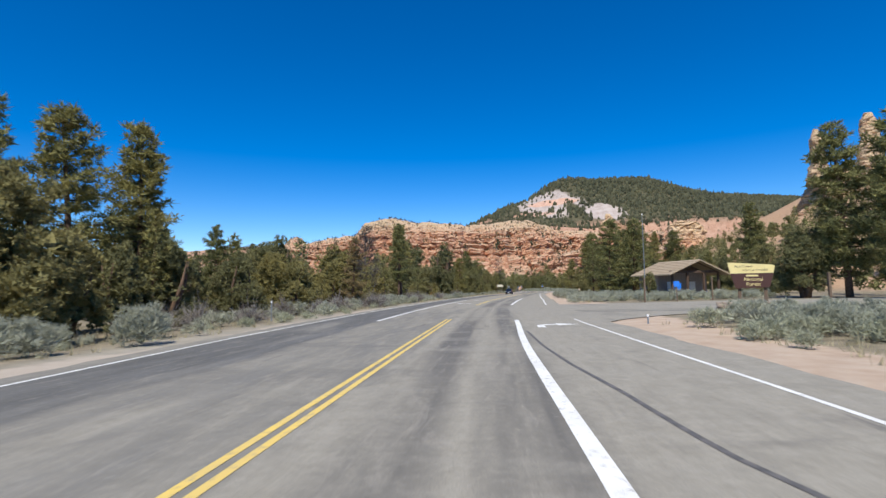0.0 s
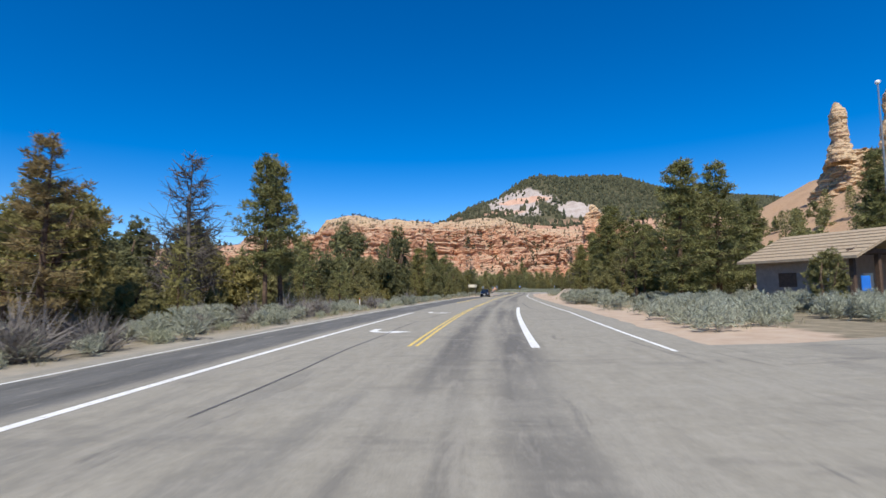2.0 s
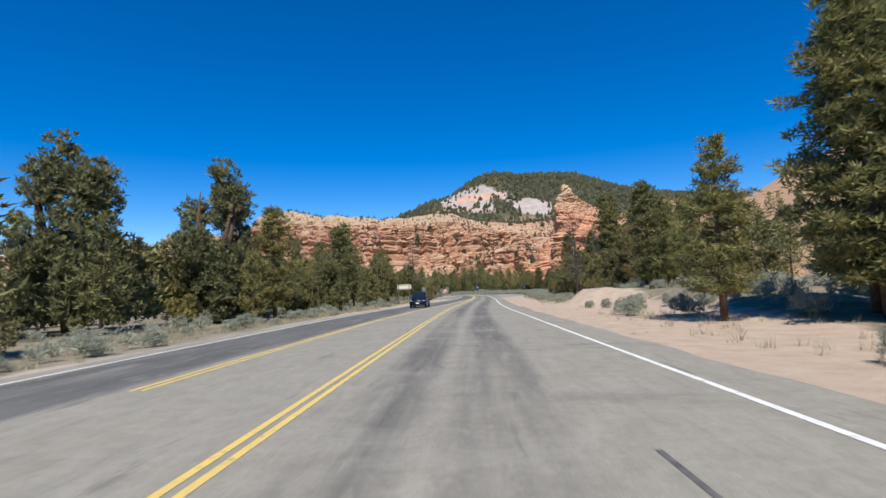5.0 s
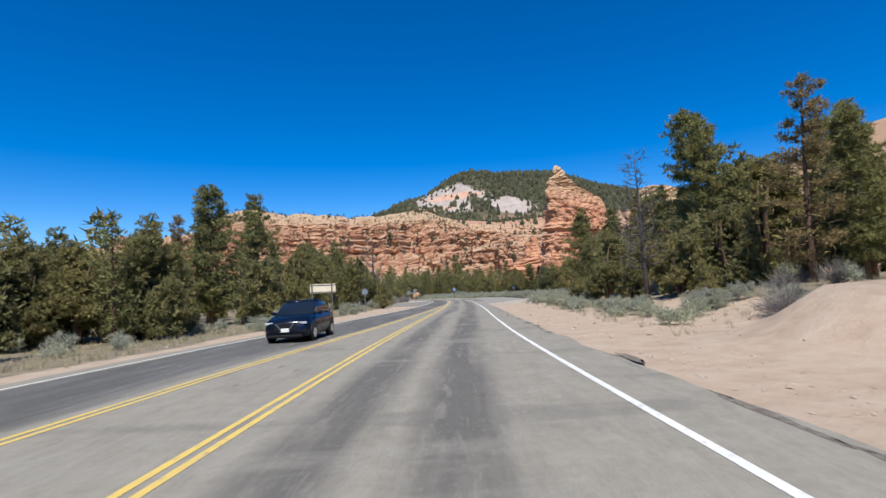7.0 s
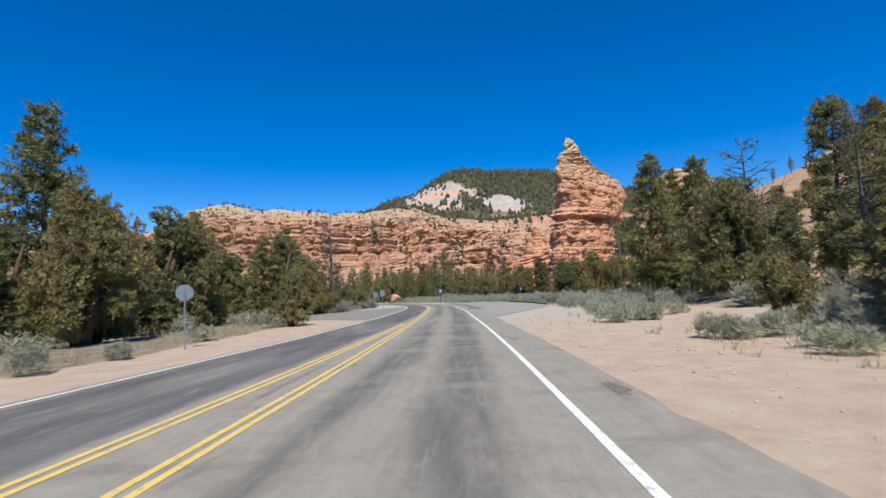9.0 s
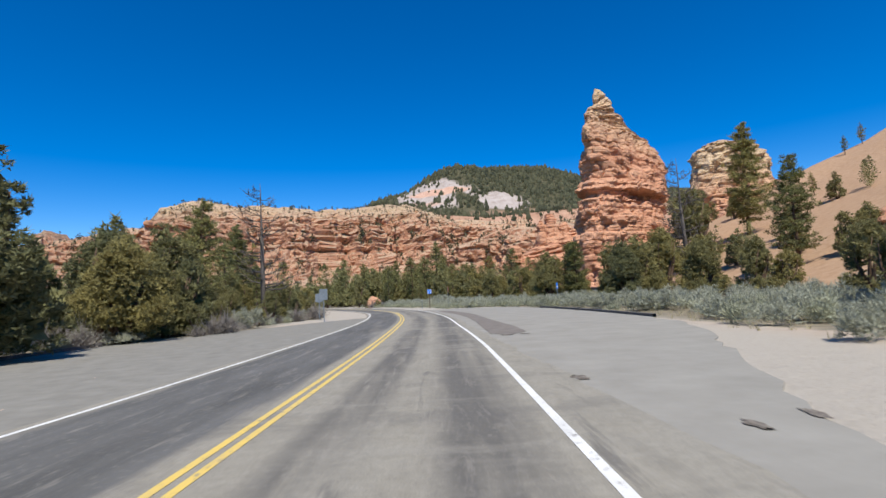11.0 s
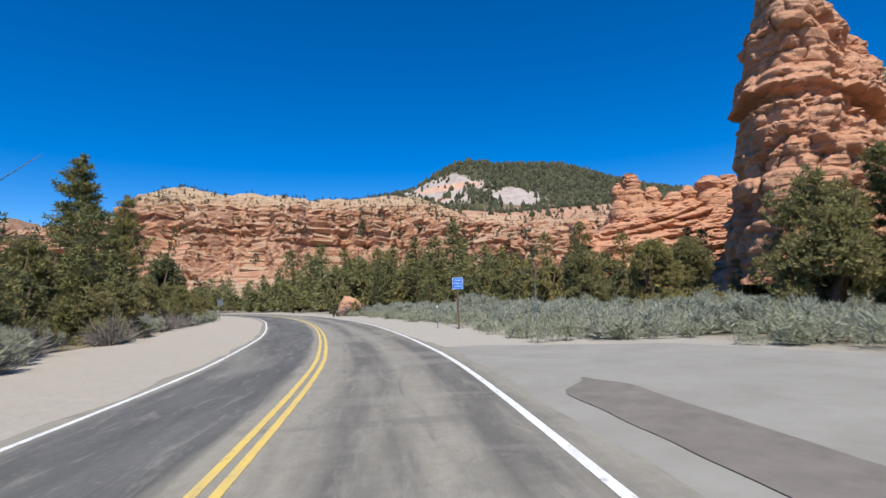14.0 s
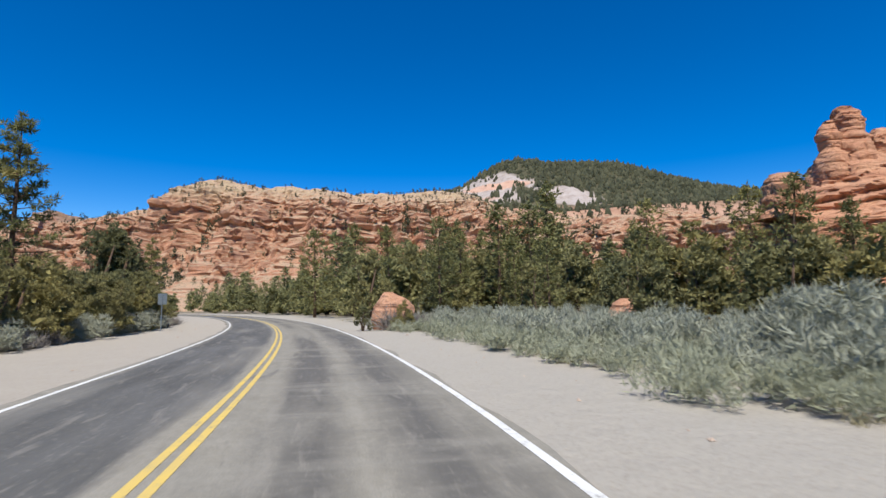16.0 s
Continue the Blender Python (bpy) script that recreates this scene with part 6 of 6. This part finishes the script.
def loose_stones():
    """Small angular stones strewn over the bare verge and the dirt bank, one mesh."""
    r = np.random.RandomState(23)
    base = np.array([(1, 0, 0), (-1, 0, 0), (0, 1, 0), (0, -1, 0), (0, 0, 0.8), (0, 0, -0.5)], float)
    tris = np.array([(0, 2, 4), (2, 1, 4), (1, 3, 4), (3, 0, 4), (2, 0, 5), (1, 2, 5), (3, 1, 5), (0, 3, 5)])
    vs, fs, k = [], [], 0
    for _ in range(9000):
        if k >= 1700:
            break
        near = r.uniform() < 0.7
        y = r.uniform(108, 196) if near else r.uniform(56, 330)
        p, n = centre(y)
        d = abs(r.normal()) * 3.0 + RIGHT_EDGE(y) + 1.6 if near or r.uniform() < 0.6 else LEFT_EDGE(y) - 1.2 - abs(r.normal()) * 1.6
        x, yy = p.x + n.x * d, p.y + n.y * d
        if 190 < y < 260 and 4 < d < 15:
            continue
        s = 0.018 + 0.035 * r.uniform() ** 2 + (0.08 * r.uniform() if r.uniform() < 0.06 else 0)
        v = base * s * r.uniform(0.6, 1.3, (6, 3))
        a = r.uniform(0, 6.28)
        c, q = math.cos(a), math.sin(a)
        vs.append(np.c_[v[:, 0] * c - v[:, 1] * q, v[:, 0] * q + v[:, 1] * c, v[:, 2]] + (x, yy, ground_height(x, yy) + 0.2 * s))
        fs.append(tris + k * 6)
        k += 1
    me = bpy.data.meshes.new("loose_stones")
    me.from_pydata(np.concatenate(vs).tolist(), [], np.concatenate(fs).tolist())
    me.materials.append(RUBBLE)
    tagged(new("loose_stones", me), "small pinkish stones strewn over the dirt verge", "stones", kind="stuff")


RUBBLE = mottled("pinkish_rubble", (0.32, 0.24, 0.185), (0.54, 0.43, 0.35), 3.0, 0.95, 0.1, 0.4, 0.02)
loose_stones()


# ---- signs and posts ----
def plain(name, colour, rough=0.5, spec=0.3, metal=0.0):
    return mottled(name, tuple(c * 0.88 for c in colour), colour, 3.0, rough, spec, 0.0, 0.01, metal)


BLUE_SIGN = plain("blue_sign_face", (0.03, 0.20, 0.72), 0.4)
WHITE_SIGN = plain("white_sign_face", (0.82, 0.82, 0.80), 0.4)
RED_SIGN = plain("red_sign_face", (0.55, 0.04, 0.04), 0.4)
ORANGE = plain("orange_plastic", (0.75, 0.14, 0.04), 0.5)


def post_mesh(height, width=0.06, depth=0.04):
    return box(bmesh.new(), -width / 2, -depth / 2, -0.2, width / 2, depth / 2, height, 0.005)


def road_sign_back(x, y, width, low, high, turn, braces, label):
    """A sign seen from behind: bare metal plate with cross braces on a post."""
    ob = empty("road_sign", x, y, ground_height(x, y), turn)
    part("post", post_mesh(high - 0.05, 0.07, 0.05), STEEL, ob)
    plate = part("sign_plate", box(bmesh.new(), -width / 2, 0.03, low, width / 2, 0.036, high, 0.002), STEEL, ob)
    for k in range(braces):
        z = low + (high - low) * (0.12 + 0.76 * k / (braces - 1))
        part("brace", box(bmesh.new(), -width * 0.42, 0.005, z - 0.03, width * 0.42, 0.03, z + 0.03, 0.004), STEEL, plate)
    return tagged(ob, label, "road sign", "road signs")


road_sign_back(35.2, 236.1, 0.68, 1.9, 2.85, 8, 2, "tall grey metal road sign seen from behind")
road_sign_back(34.7, 243.2, 0.7, 1.75, 2.6, 8, 3, "smaller grey metal road sign with three braces seen from behind")
road_sign_back(29.0, 312.5, 0.76, 1.9, 2.7, -20, 3, "grey metal road sign at the bend seen from behind")


def board_sign(x, y, turn):
    """A wide cream board on three slim posts, seen from behind."""
    ob = empty("board_sign", x, y, ground_height(x, y), turn)
    board = part("board", box(bmesh.new(), -1.1, 0.04, 2.15, 1.1, 0.09, 2.95, 0.01), CREAM, ob)
    for z in (2.25, 2.85):
        part("rail", box(bmesh.new(), -1.08, 0.0, z - 0.03, 1.08, 0.04, z + 0.03, 0.005), GREY_WOOD, board)
    for px in (-0.95, 0.75):
        part("post", box(bmesh.new(), px - 0.05, -0.06, -0.3, px + 0.05, 0.0, 2.98, 0.008), GREY_WOOD, ob)
    return tagged(ob, "wide cream board sign on two grey wooden posts", "road sign", "road signs")


board_sign(18.4, 170.2, 14)


def disc_sign(x, y, turn):
    ob = empty("round_sign", x, y, ground_height(x, y), turn)
    part("post", post_mesh(2.4), STEEL, ob)
    bm = bmesh.new()
    bmesh.ops.create_cone(bm, cap_ends=True, segments=8, radius1=0.34, radius2=0.34, depth=0.006)
    bmesh.ops.transform(bm, matrix=pose(0, 0.03, 2.2, 90, 0, 0) @ pose(0, 0, 0, 0, 0, 22.5), verts=bm.verts)
    part("sign_plate", bm, STEEL, ob)
    return tagged(ob, "grey octagonal road sign seen from behind", "road sign", "road signs")


disc_sign(22.3, 179.2, 12)


def words(text, size, material, parent, x, y, z, turn=0.0):
    cu = bpy.data.curves.new("lettering", "FONT")
    cu.body, cu.size, cu.align_x, cu.align_y, cu.extrude = text, size, "CENTER", "CENTER", 0.002
    tmp = bpy.data.objects.new("lettering", cu)
    scene.collection.objects.link(tmp)
    bpy.context.view_layer.update()
    me = bpy.data.meshes.new_from_object(tmp.evaluated_get(bpy.context.evaluated_depsgraph_get()))
    bpy.data.objects.remove(tmp)
    me.materials.clear()
    me.materials.append(material)
    ob = new("lettering", me)
    ob.parent = parent
    ob.matrix_basis = pose(x, y, z, 90, 0, turn)
    return ob


def scenic_sign(x, y, turn):
    """A square blue sign with a white border and three lines of white words, on a wooden post."""
    ob = empty("turnout_sign", x, y, ground_height(x, y), turn)
    part("post", box(bmesh.new(), -0.045, -0.03, -0.3, 0.045, 0.06, 2.6, 0.006), WOOD_POST, ob)
    plate = part("sign_plate", box(bmesh.new(), -0.32, -0.045, 2.2, 0.32, -0.037, 2.86, 0.002), BLUE_SIGN, ob)
    rim = bmesh.new()
    for x0, z0, x1, z1 in ((-0.31, 2.21, 0.31, 2.228), (-0.31, 2.832, 0.31, 2.85), (-0.31, 2.228, -0.292, 2.832), (0.292, 2.228, 0.31, 2.832)):
        box(rim, x0, -0.049, z0, x1, -0.046, z1)
    part("border", rim, WHITE_SIGN, plate, "white border")
    for k, text in enumerate(("SCENIC", "TURNOUT", "1/4 MILE")):
        words(text, 0.125, WHITE_SIGN, plate, 0, -0.05, 2.69 - 0.165 * k)
    return tagged(ob, "blue scenic turnout sign with white words on a post", "road sign", "road signs")


scenic_sign(50.55, 267.8, 6)


def red_sign(x, y):
    ob = empty("road_sign", x, y, ground_height(x, y), 66)
    part("post", post_mesh(2.95, 0.05, 0.03), STEEL, ob)
    for z in (2.3, 2.62):
        plate = part("sign_plate", box(bmesh.new(), -0.15, -0.04, z, 0.15, -0.034, z + 0.3, 0.001), RED_SIGN, ob)
        part("bar", box(bmesh.new(), -0.1, -0.046, z + 0.11, 0.1, -0.042, z + 0.19), WHITE_SIGN, plate, "white band")
    return tagged(ob, "two small red plates on a tall slim post", "road sign", "road signs")


red_sign(51.1, 257.6)


def lot_sign(x, y):
    ob = empty("parking_sign", x, y, ground_height(x, y), 30)
    part("post", post_mesh(2.5), STEEL, ob)
    plate = part("sign_plate", box(bmesh.new(), -0.15, -0.04, 1.85, 0.15, -0.034, 2.5), BLUE_SIGN, ob)
    part("bar", box(bmesh.new(), -0.1, -0.045, 2.05, 0.1, -0.041, 2.15), WHITE_SIGN, plate, "white band")
    return tagged(ob, "narrow blue sign on a metal post by the pull-out", "road sign", "road signs")


lot_sign(58.9, 240.6)


def marker_post(x, y, cap, label, height=1.15):
    ob = empty("marker_post", x, y, ground_height(x, y), 10)
    part("post", box(bmesh.new(), -0.035, -0.012, -0.2, 0.035, 0.012, height, 0.004), STEEL if cap is WHITE_SIGN else WHITE_SIGN, ob)
    part("reflector", box(bmesh.new(), -0.04, -0.02, height - 0.1, 0.04, 0.016, height + 0.02, 0.004), cap, ob)
    return tagged(ob, label, "marker post", "marker posts")


marker_post(49.75, 269.9, WHITE_SIGN, "slim grey marker post with a white reflector", 1.28)
marker_post(-2.2, 91.2, ORANGE, "white marker post with an orange top")
marker_post(-10.2, 31.0, WHITE_SIGN, "grey marker post in the verge")
marker_post(9.0, 23.2, WHITE_SIGN, "short white-capped post at the side road", 0.4)


# ---- visitor centre ----
SHINGLE = mottled("brown_shingles", (0.29, 0.225, 0.155), (0.40, 0.32, 0.23), 5, 0.9, 0.15, 0.6, 0.02)
WALL_BROWN = mottled("brown_plank_wall", (0.25, 0.195, 0.165), (0.34, 0.27, 0.23), 3, 0.85)
DARK_WOOD = mottled("dark_timber", (0.07, 0.045, 0.035), (0.13, 0.085, 0.06), 5, 0.85)
WHITE_WALL = mottled("white_plaster", (0.70, 0.69, 0.66), (0.82, 0.81, 0.78), 2, 0.8)


def visitor_centre():
    """A low brown building: shingled gable roof with a timbered, open gable porch at the near end."""
    L, W, eave, ridge = 6.2, 7.8, 3.3, 4.9
    ob = empty("visitor_centre", 32.5, 67.0, ground_height(32, 68), 108)
    bm = bmesh.new()
    box(bm, 2.4, -W / 2, -0.4, L, W / 2, eave)
    part("wall", bm, WALL_BROWN, ob, "brown plank wall")
    part("plinth", box(bmesh.new(), 2.36, -W / 2 - 0.04, -0.4, L + 0.04, W / 2 + 0.04, 0.75, 0.01), WHITE_WALL, ob, "pale painted plinth")
    roof = bmesh.new()
    o, e = 0.7, 0.9
    for s in (-1, 1):
        pts = [(-o, 0, ridge), (L + o, 0, ridge), (L + o, s * (W / 2 + e), eave - 0.25), (-o, s * (W / 2 + e), eave - 0.25)]
        top = [roof.verts.new(p) for p in pts]
        low = [roof.verts.new((x, y, z - 0.16)) for x, y, z in pts]
        roof.faces.new(top if s < 0 else top[::-1])
        roof.faces.new(low[::-1] if s < 0 else low)
        for k in range(4):
            a, b = k, (k + 1) % 4
            roof.faces.new((top[a], low[a], low[b], top[b]) if s < 0 else (top[b], low[b], low[a], top[a]))
    r = part("roof", roof, SHINGLE, ob, "brown shingled gable roof")
    for i in range(7):
        f = (i + 1) / 8
        for s in (-1, 1):
            y, z = s * (W / 2 + e) * f, ridge - (ridge - eave + 0.25) * f
            part("shingle_course", box(bmesh.new(), -o + 0.01, y - 0.09, z - 0.04, L + o - 0.01, y + 0.09, z + 0.024), SHINGLE, r)
    gable = bmesh.new()
    vs = [gable.verts.new(p) for p in ((2.38, -W / 2, eave), (2.38, W / 2, eave), (2.38, 0, ridge - 0.2))]
    back = [gable.verts.new(p) for p in ((L - 0.02, -W / 2, eave), (L - 0.02, W / 2, eave), (L - 0.02, 0, ridge - 0.2))]
    gable.faces.new(vs[::-1])
    gable.faces.new(back)
    part("gable", gable, DARK_WOOD, ob, "dark timber gable")
    for y in (-W / 2 + 0.2, -1.3, 1.3, W / 2 - 0.2):
        part("porch_post", box(bmesh.new(), 0.1, y - 0.13, -0.3, 0.36, y + 0.13, eave + 0.2, 0.02), DARK_WOOD, ob)
    part("porch_beam", box(bmesh.new(), 0.05, -W / 2, eave - 0.1, 0.4, W / 2, eave + 0.2, 0.02), DARK_WOOD, ob)
    for s in (-1, 1):
        bm = bmesh.new()
        tube(bm, [(0.2, s * (W / 2 + 0.3), eave - 0.1), (0.2, 0, ridge - 0.2)], [0.12, 0.12], 4)
        part("rafter", bm, DARK_WOOD, ob)
    part("door_panel", box(bmesh.new(), 2.33, -1.9, -0.1, 2.42, -0.9, 2.1, 0.01), WHITE_WALL, ob, "white door panel")
    part("door_panel", box(bmesh.new(), 2.33, 1.4, -0.1, 2.42, 2.6, 2.1, 0.01), WHITE_WALL, ob, "white door panel")
    part("notice", box(bmesh.new(), 0.02, 2.5, 1.0, 0.08, 3.3, 1.9, 0.01), BLUE_SIGN, ob, "blue notice board")
    part("window", box(bmesh.new(), 3.4, W / 2 - 0.02, 1.3, 4.6, W / 2 + 0.03, 2.2, 0.01), DARK_WOOD, ob)
    return tagged(ob, "low brown visitor centre with a shingled gable roof", "building")


visitor_centre()


def flagpole(x, y, height):
    ob = empty("flagpole", x, y, ground_height(x, y))
    bm = bmesh.new()
    tube(bm, [(0, 0, -0.2), (0, 0, height * 0.5), (0, 0, height)], [0.045, 0.04, 0.025], 10)
    part("pole", bm, STEEL, ob)
    bm = bmesh.new()
    bmesh.ops.create_uvsphere(bm, u_segments=10, v_segments=6, radius=0.09)
    bmesh.ops.translate(bm, vec=(0, 0, height + 0.07), verts=bm.verts)
    part("finial", bm, WHITE_SIGN, ob)
    return tagged(ob, "tall pale grey flagpole beside the visitor centre", "flagpole")


flagpole(21.5, 55.8, 9.3)
YELLOW_BOARD = plain("pale_yellow_board", (0.78, 0.66, 0.30), 0.6)
BROWN_BOARD = plain("dark_brown_board", (0.075, 0.035, 0.028), 0.6)
STONE = mottled("rubble_stone", (0.20, 0.16, 0.13), (0.42, 0.33, 0.26), 1.4, 0.95, 0.1, 0.6, 0.03)


def forest_sign(x, y, turn):
    """A trapezoid board, yellow above and dark brown below, on a low rubble wall."""
    ob = empty("forest_sign", x, y, ground_height(x, y), turn)

    def slab(pts, y0, y1):
        bm = bmesh.new()
        a = [bm.verts.new((px, y0, pz)) for px, pz in pts]
        b = [bm.verts.new((px, y1, pz)) for px, pz in pts]
        bm.faces.new(a)
        bm.faces.new(b[::-1])
        for k in range(len(pts)):
            m = (k + 1) % len(pts)
            bm.faces.new((a[k], b[k], b[m], a[m]))
        bmesh.ops.recalc_face_normals(bm, faces=bm.faces[:])
        return bm

    lower = part("lower_board", slab([(-0.78, 1.45), (0.78, 1.5), (0.98, 2.25), (-1.0, 2.25)], -0.05, 0.05), BROWN_BOARD, ob, "dark brown board")
    upper = part("upper_board", slab([(-1.0, 2.25), (0.98, 2.25), (1.06, 2.62), (0.9, 2.68), (-1.12, 2.85)], -0.05, 0.05), YELLOW_BOARD, ob, "pale yellow board")
    words("Red Canyon", 0.17, BROWN_BOARD, upper, -0.35, -0.053, 2.62)
    words("VISITOR CENTER", 0.15, BROWN_BOARD, upper, 0.15, -0.053, 2.41)
    part("bar", box(bmesh.new(), -0.28, -0.054, 2.08, 0.28, -0.051, 2.17), YELLOW_BOARD, lower)
    words("National", 0.26, YELLOW_BOARD, lower, 0.05, -0.053, 1.93)
    words("Forest", 0.26, YELLOW_BOARD, lower, 0.05, -0.053, 1.67)
    for px in (-0.6, 0.6):
        part("post", box(bmesh.new(), px - 0.08, 0.05, -0.2, px + 0.08, 0.2, 2.4, 0.01), WOOD_POST, ob)
    return tagged(ob, "trapezoid forest sign with yellow top and brown base board", "sign")


forest_sign(16.3, 27.6, -24)


def rubble_wall(x, y, turn, length=3.4):
    ob = empty("rubble_wall", x, y, ground_height(x, y), turn)
    r = random.Random(4)
    shapes = []
    for k in range(5):
        bm = bmesh.new()
        box(bm, -0.5, -0.5, -0.5, 0.5, 0.5, 0.5)
        for v in bm.verts:
            v.co += Vector((r.uniform(-0.14, 0.14), r.uniform(-0.1, 0.1), r.uniform(-0.14, 0.14)))
        bmesh.ops.bevel(bm, geom=bm.edges[:], offset=0.1, segments=1, affect="EDGES")
        shapes.append(bm_mesh("stone", bm, STONE, False))
    for row in range(3):
        z, px = 0.1 + row * 0.25, -length / 2
        while px < length / 2:
            w = r.uniform(0.28, 0.55)
            st = new("stone", shapes[r.randrange(5)])
            st.parent = ob
            st.matrix_basis = Matrix.LocRotScale((px + w / 2, r.uniform(-0.05, 0.05), z), Euler((0, r.uniform(-0.08, 0.08), 0)), (w, 0.5, 0.27))
            px += w * 0.97
    return tagged(ob, "low rubble stone wall under the forest sign", "stone wall")


rubble_wall(16.45, 27.95, -24)


def box_on_post(x, y, colour, label):
    ob = empty("post_box", x, y, ground_height(x, y), -20)
    part("post", box(bmesh.new(), -0.05, -0.05, -0.2, 0.05, 0.05, 1.6, 0.006), WOOD_POST, ob)
    part("panel", box(bmesh.new(), -0.28, -0.1, 1.55, 0.28, -0.03, 2.15, 0.02), colour, ob)
    return tagged(ob, label, "notice board")


box_on_post(24.4, 54.8, BLUE_SIGN, "blue notice panel on a wooden post")
for x, y, h in ((20.2, 52.6, 2.5), (29.5, 57.5, 2.6), (22.5, 30.5, 2.3)):
    ob = empty("wooden_post", x, y, ground_height(x, y))
    part("shaft", box(bmesh.new(), -0.07, -0.07, -0.3, 0.07, 0.07, h, 0.01), WOOD_POST, ob)
    tagged(ob, "plain brown wooden post near the visitor centre", "post", "wooden posts")


# ---- oncoming car ----
CAR_BLUE = plain("dark_blue_car_paint", (0.006, 0.011, 0.026), 0.22, 0.6, 0.3)
CAR_BLACK = plain("black_plastic", (0.012, 0.012, 0.013), 0.5, 0.3)
RUBBER = plain("tyre_rubber", (0.016, 0.016, 0.016), 0.85, 0.2)
CHROME = plain("bright_metal", (0.6, 0.6, 0.62), 0.25, 0.5, 0.9)
LAMP = plain("headlamp_lens", (0.55, 0.57, 0.6), 0.15, 0.7, 0.2)
GLASS, gnt, gb = nodes_of("dark_car_glass", 0.06, 0.7)
gb.inputs["Base Color"].default_value = (0.012, 0.016, 0.022, 1)


def car(x, y, turn):
    """A small dark crossover; its nose points along -y before turning."""
    ob = empty("car", x, y, 0.0, turn)

    def loft(sections, material, name, parent, label="", bev=0.0):
        bm = bmesh.new()
        rings = []
        for yy, half, z0, z1, top in sections:
            rings.append([bm.verts.new(p) for p in ((-half * 0.96, yy, z0), (-half, yy, z0 + (z1 - z0) * 0.45), (-half * top, yy, z1), (half * top, yy, z1), (half, yy, z0 + (z1 - z0) * 0.45), (half * 0.96, yy, z0))])
        for a, b in zip(rings, rings[1:]):
            for k in range(6):
                m = (k + 1) % 6
                bm.faces.new((a[k], a[m], b[m], b[k]))
        bm.faces.new(rings[0][::-1])
        bm.faces.new(rings[-1])
        bmesh.ops.recalc_face_normals(bm, faces=bm.faces[:])
        bmesh.ops.bevel(bm, geom=bm.edges[:], offset=bev or 0.04, segments=2, affect="EDGES")
        return part(name, bm, material, parent, label, True)

    body = loft([(-2.12, 0.70, 0.28, 0.72, 0.9), (-2.0, 0.84, 0.24, 0.86, 0.86), (-1.5, 0.89, 0.22, 0.98, 0.86), (-0.9, 0.90, 0.22, 1.06, 0.88), (1.3, 0.90, 0.22, 1.08, 0.9), (1.95, 0.86, 0.28, 1.06, 0.88), (2.14, 0.76, 0.36, 0.92, 0.9)], CAR_BLUE, "body", ob)
    loft([(-0.95, 0.80, 1.02, 1.08, 0.96), (-0.25, 0.80, 1.0, 1.55, 0.78), (1.1, 0.80, 1.0, 1.56, 0.78), (1.85, 0.78, 1.0, 1.18, 0.86)], GLASS, "cabin_glass", ob, "dark cabin glass")
    loft([(-0.22, 0.63, 1.53, 1.59, 0.93), (0.5, 0.64, 1.54, 1.62, 0.93), (1.35, 0.62, 1.50, 1.57, 0.93)], CAR_BLUE, "roof", ob, "", 0.015)
    grille = part("grille", box(bmesh.new(), -0.42, -2.15, 0.46, 0.42, -2.08, 0.76, 0.02), CAR_BLACK, ob, "black grille with a bright V trim")
    for s in (-1, 1):
        bm = bmesh.new()
        tube(bm, [(s * 0.34, -2.17, 0.74), (s * 0.16, -2.18, 0.5)], [0.02, 0.02], 5)
        part("trim", bm, CHROME, grille)
        part("headlight", box(bmesh.new(), min(s * 0.48, s * 0.80), -2.09, 0.70, max(s * 0.48, s * 0.80), -1.96, 0.79, 0.02), LAMP, ob)
        part("fog_lamp", box(bmesh.new(), min(s * 0.58, s * 0.74), -2.10, 0.40, max(s * 0.58, s * 0.74), -2.02, 0.50, 0.02), CAR_BLACK, ob)
        part("mirror", box(bmesh.new(), min(s * 0.88, s * 1.06), -0.72, 1.02, max(s * 0.88, s * 1.06), -0.56, 1.16, 0.03), CAR_BLUE, ob)
        for yy in (-1.32, 1.30):
            bm = bmesh.new()
            bmesh.ops.create_cone(bm, cap_ends=True, segments=24, radius1=0.33, radius2=0.33, depth=0.22)
            bmesh.ops.bevel(bm, geom=[e for e in bm.edges if len(e.link_faces) == 2 and abs(e.calc_face_angle(0)) > 1], offset=0.03, segments=2, affect="EDGES")
            bmesh.ops.transform(bm, matrix=pose(s * 0.80, yy, 0.33, 0, 90, 0), verts=bm.verts)
            wheel = part("wheel", bm, RUBBER, ob, "black tyre", True)
            bm = bmesh.new()
            bmesh.ops.create_cone(bm, cap_ends=True, segments=20, radius1=0.21, radius2=0.19, depth=0.03)
            bmesh.ops.transform(bm, matrix=pose(s * 0.915, yy, 0.33, 0, s * 90, 0), verts=bm.verts)
            part("rim", bm, CHROME, wheel, "bright alloy rim")
            bm = bmesh.new()
            bmesh.ops.create_cone(bm, cap_ends=True, segments=20, radius1=0.39, radius2=0.39, depth=0.05)
            bmesh.ops.transform(bm, matrix=pose(s * 0.868, yy, 0.36, 0, 90, 0), verts=bm.verts)
            part("arch_trim", bm, CAR_BLACK, ob)
    part("number_plate", box(bmesh.new(), -0.16, -2.17, 0.42, 0.16, -2.14, 0.56, 0.004), WHITE_SIGN, ob, "white plate with no readable characters")
    part("bumper_lip", box(bmesh.new(), -0.66, -2.14, 0.2, 0.66, -1.98, 0.32, 0.03), CAR_BLACK, ob)
    return tagged(ob, "small dark blue crossover car on the far lane", "car")


car(18.4, 146.9, -13)
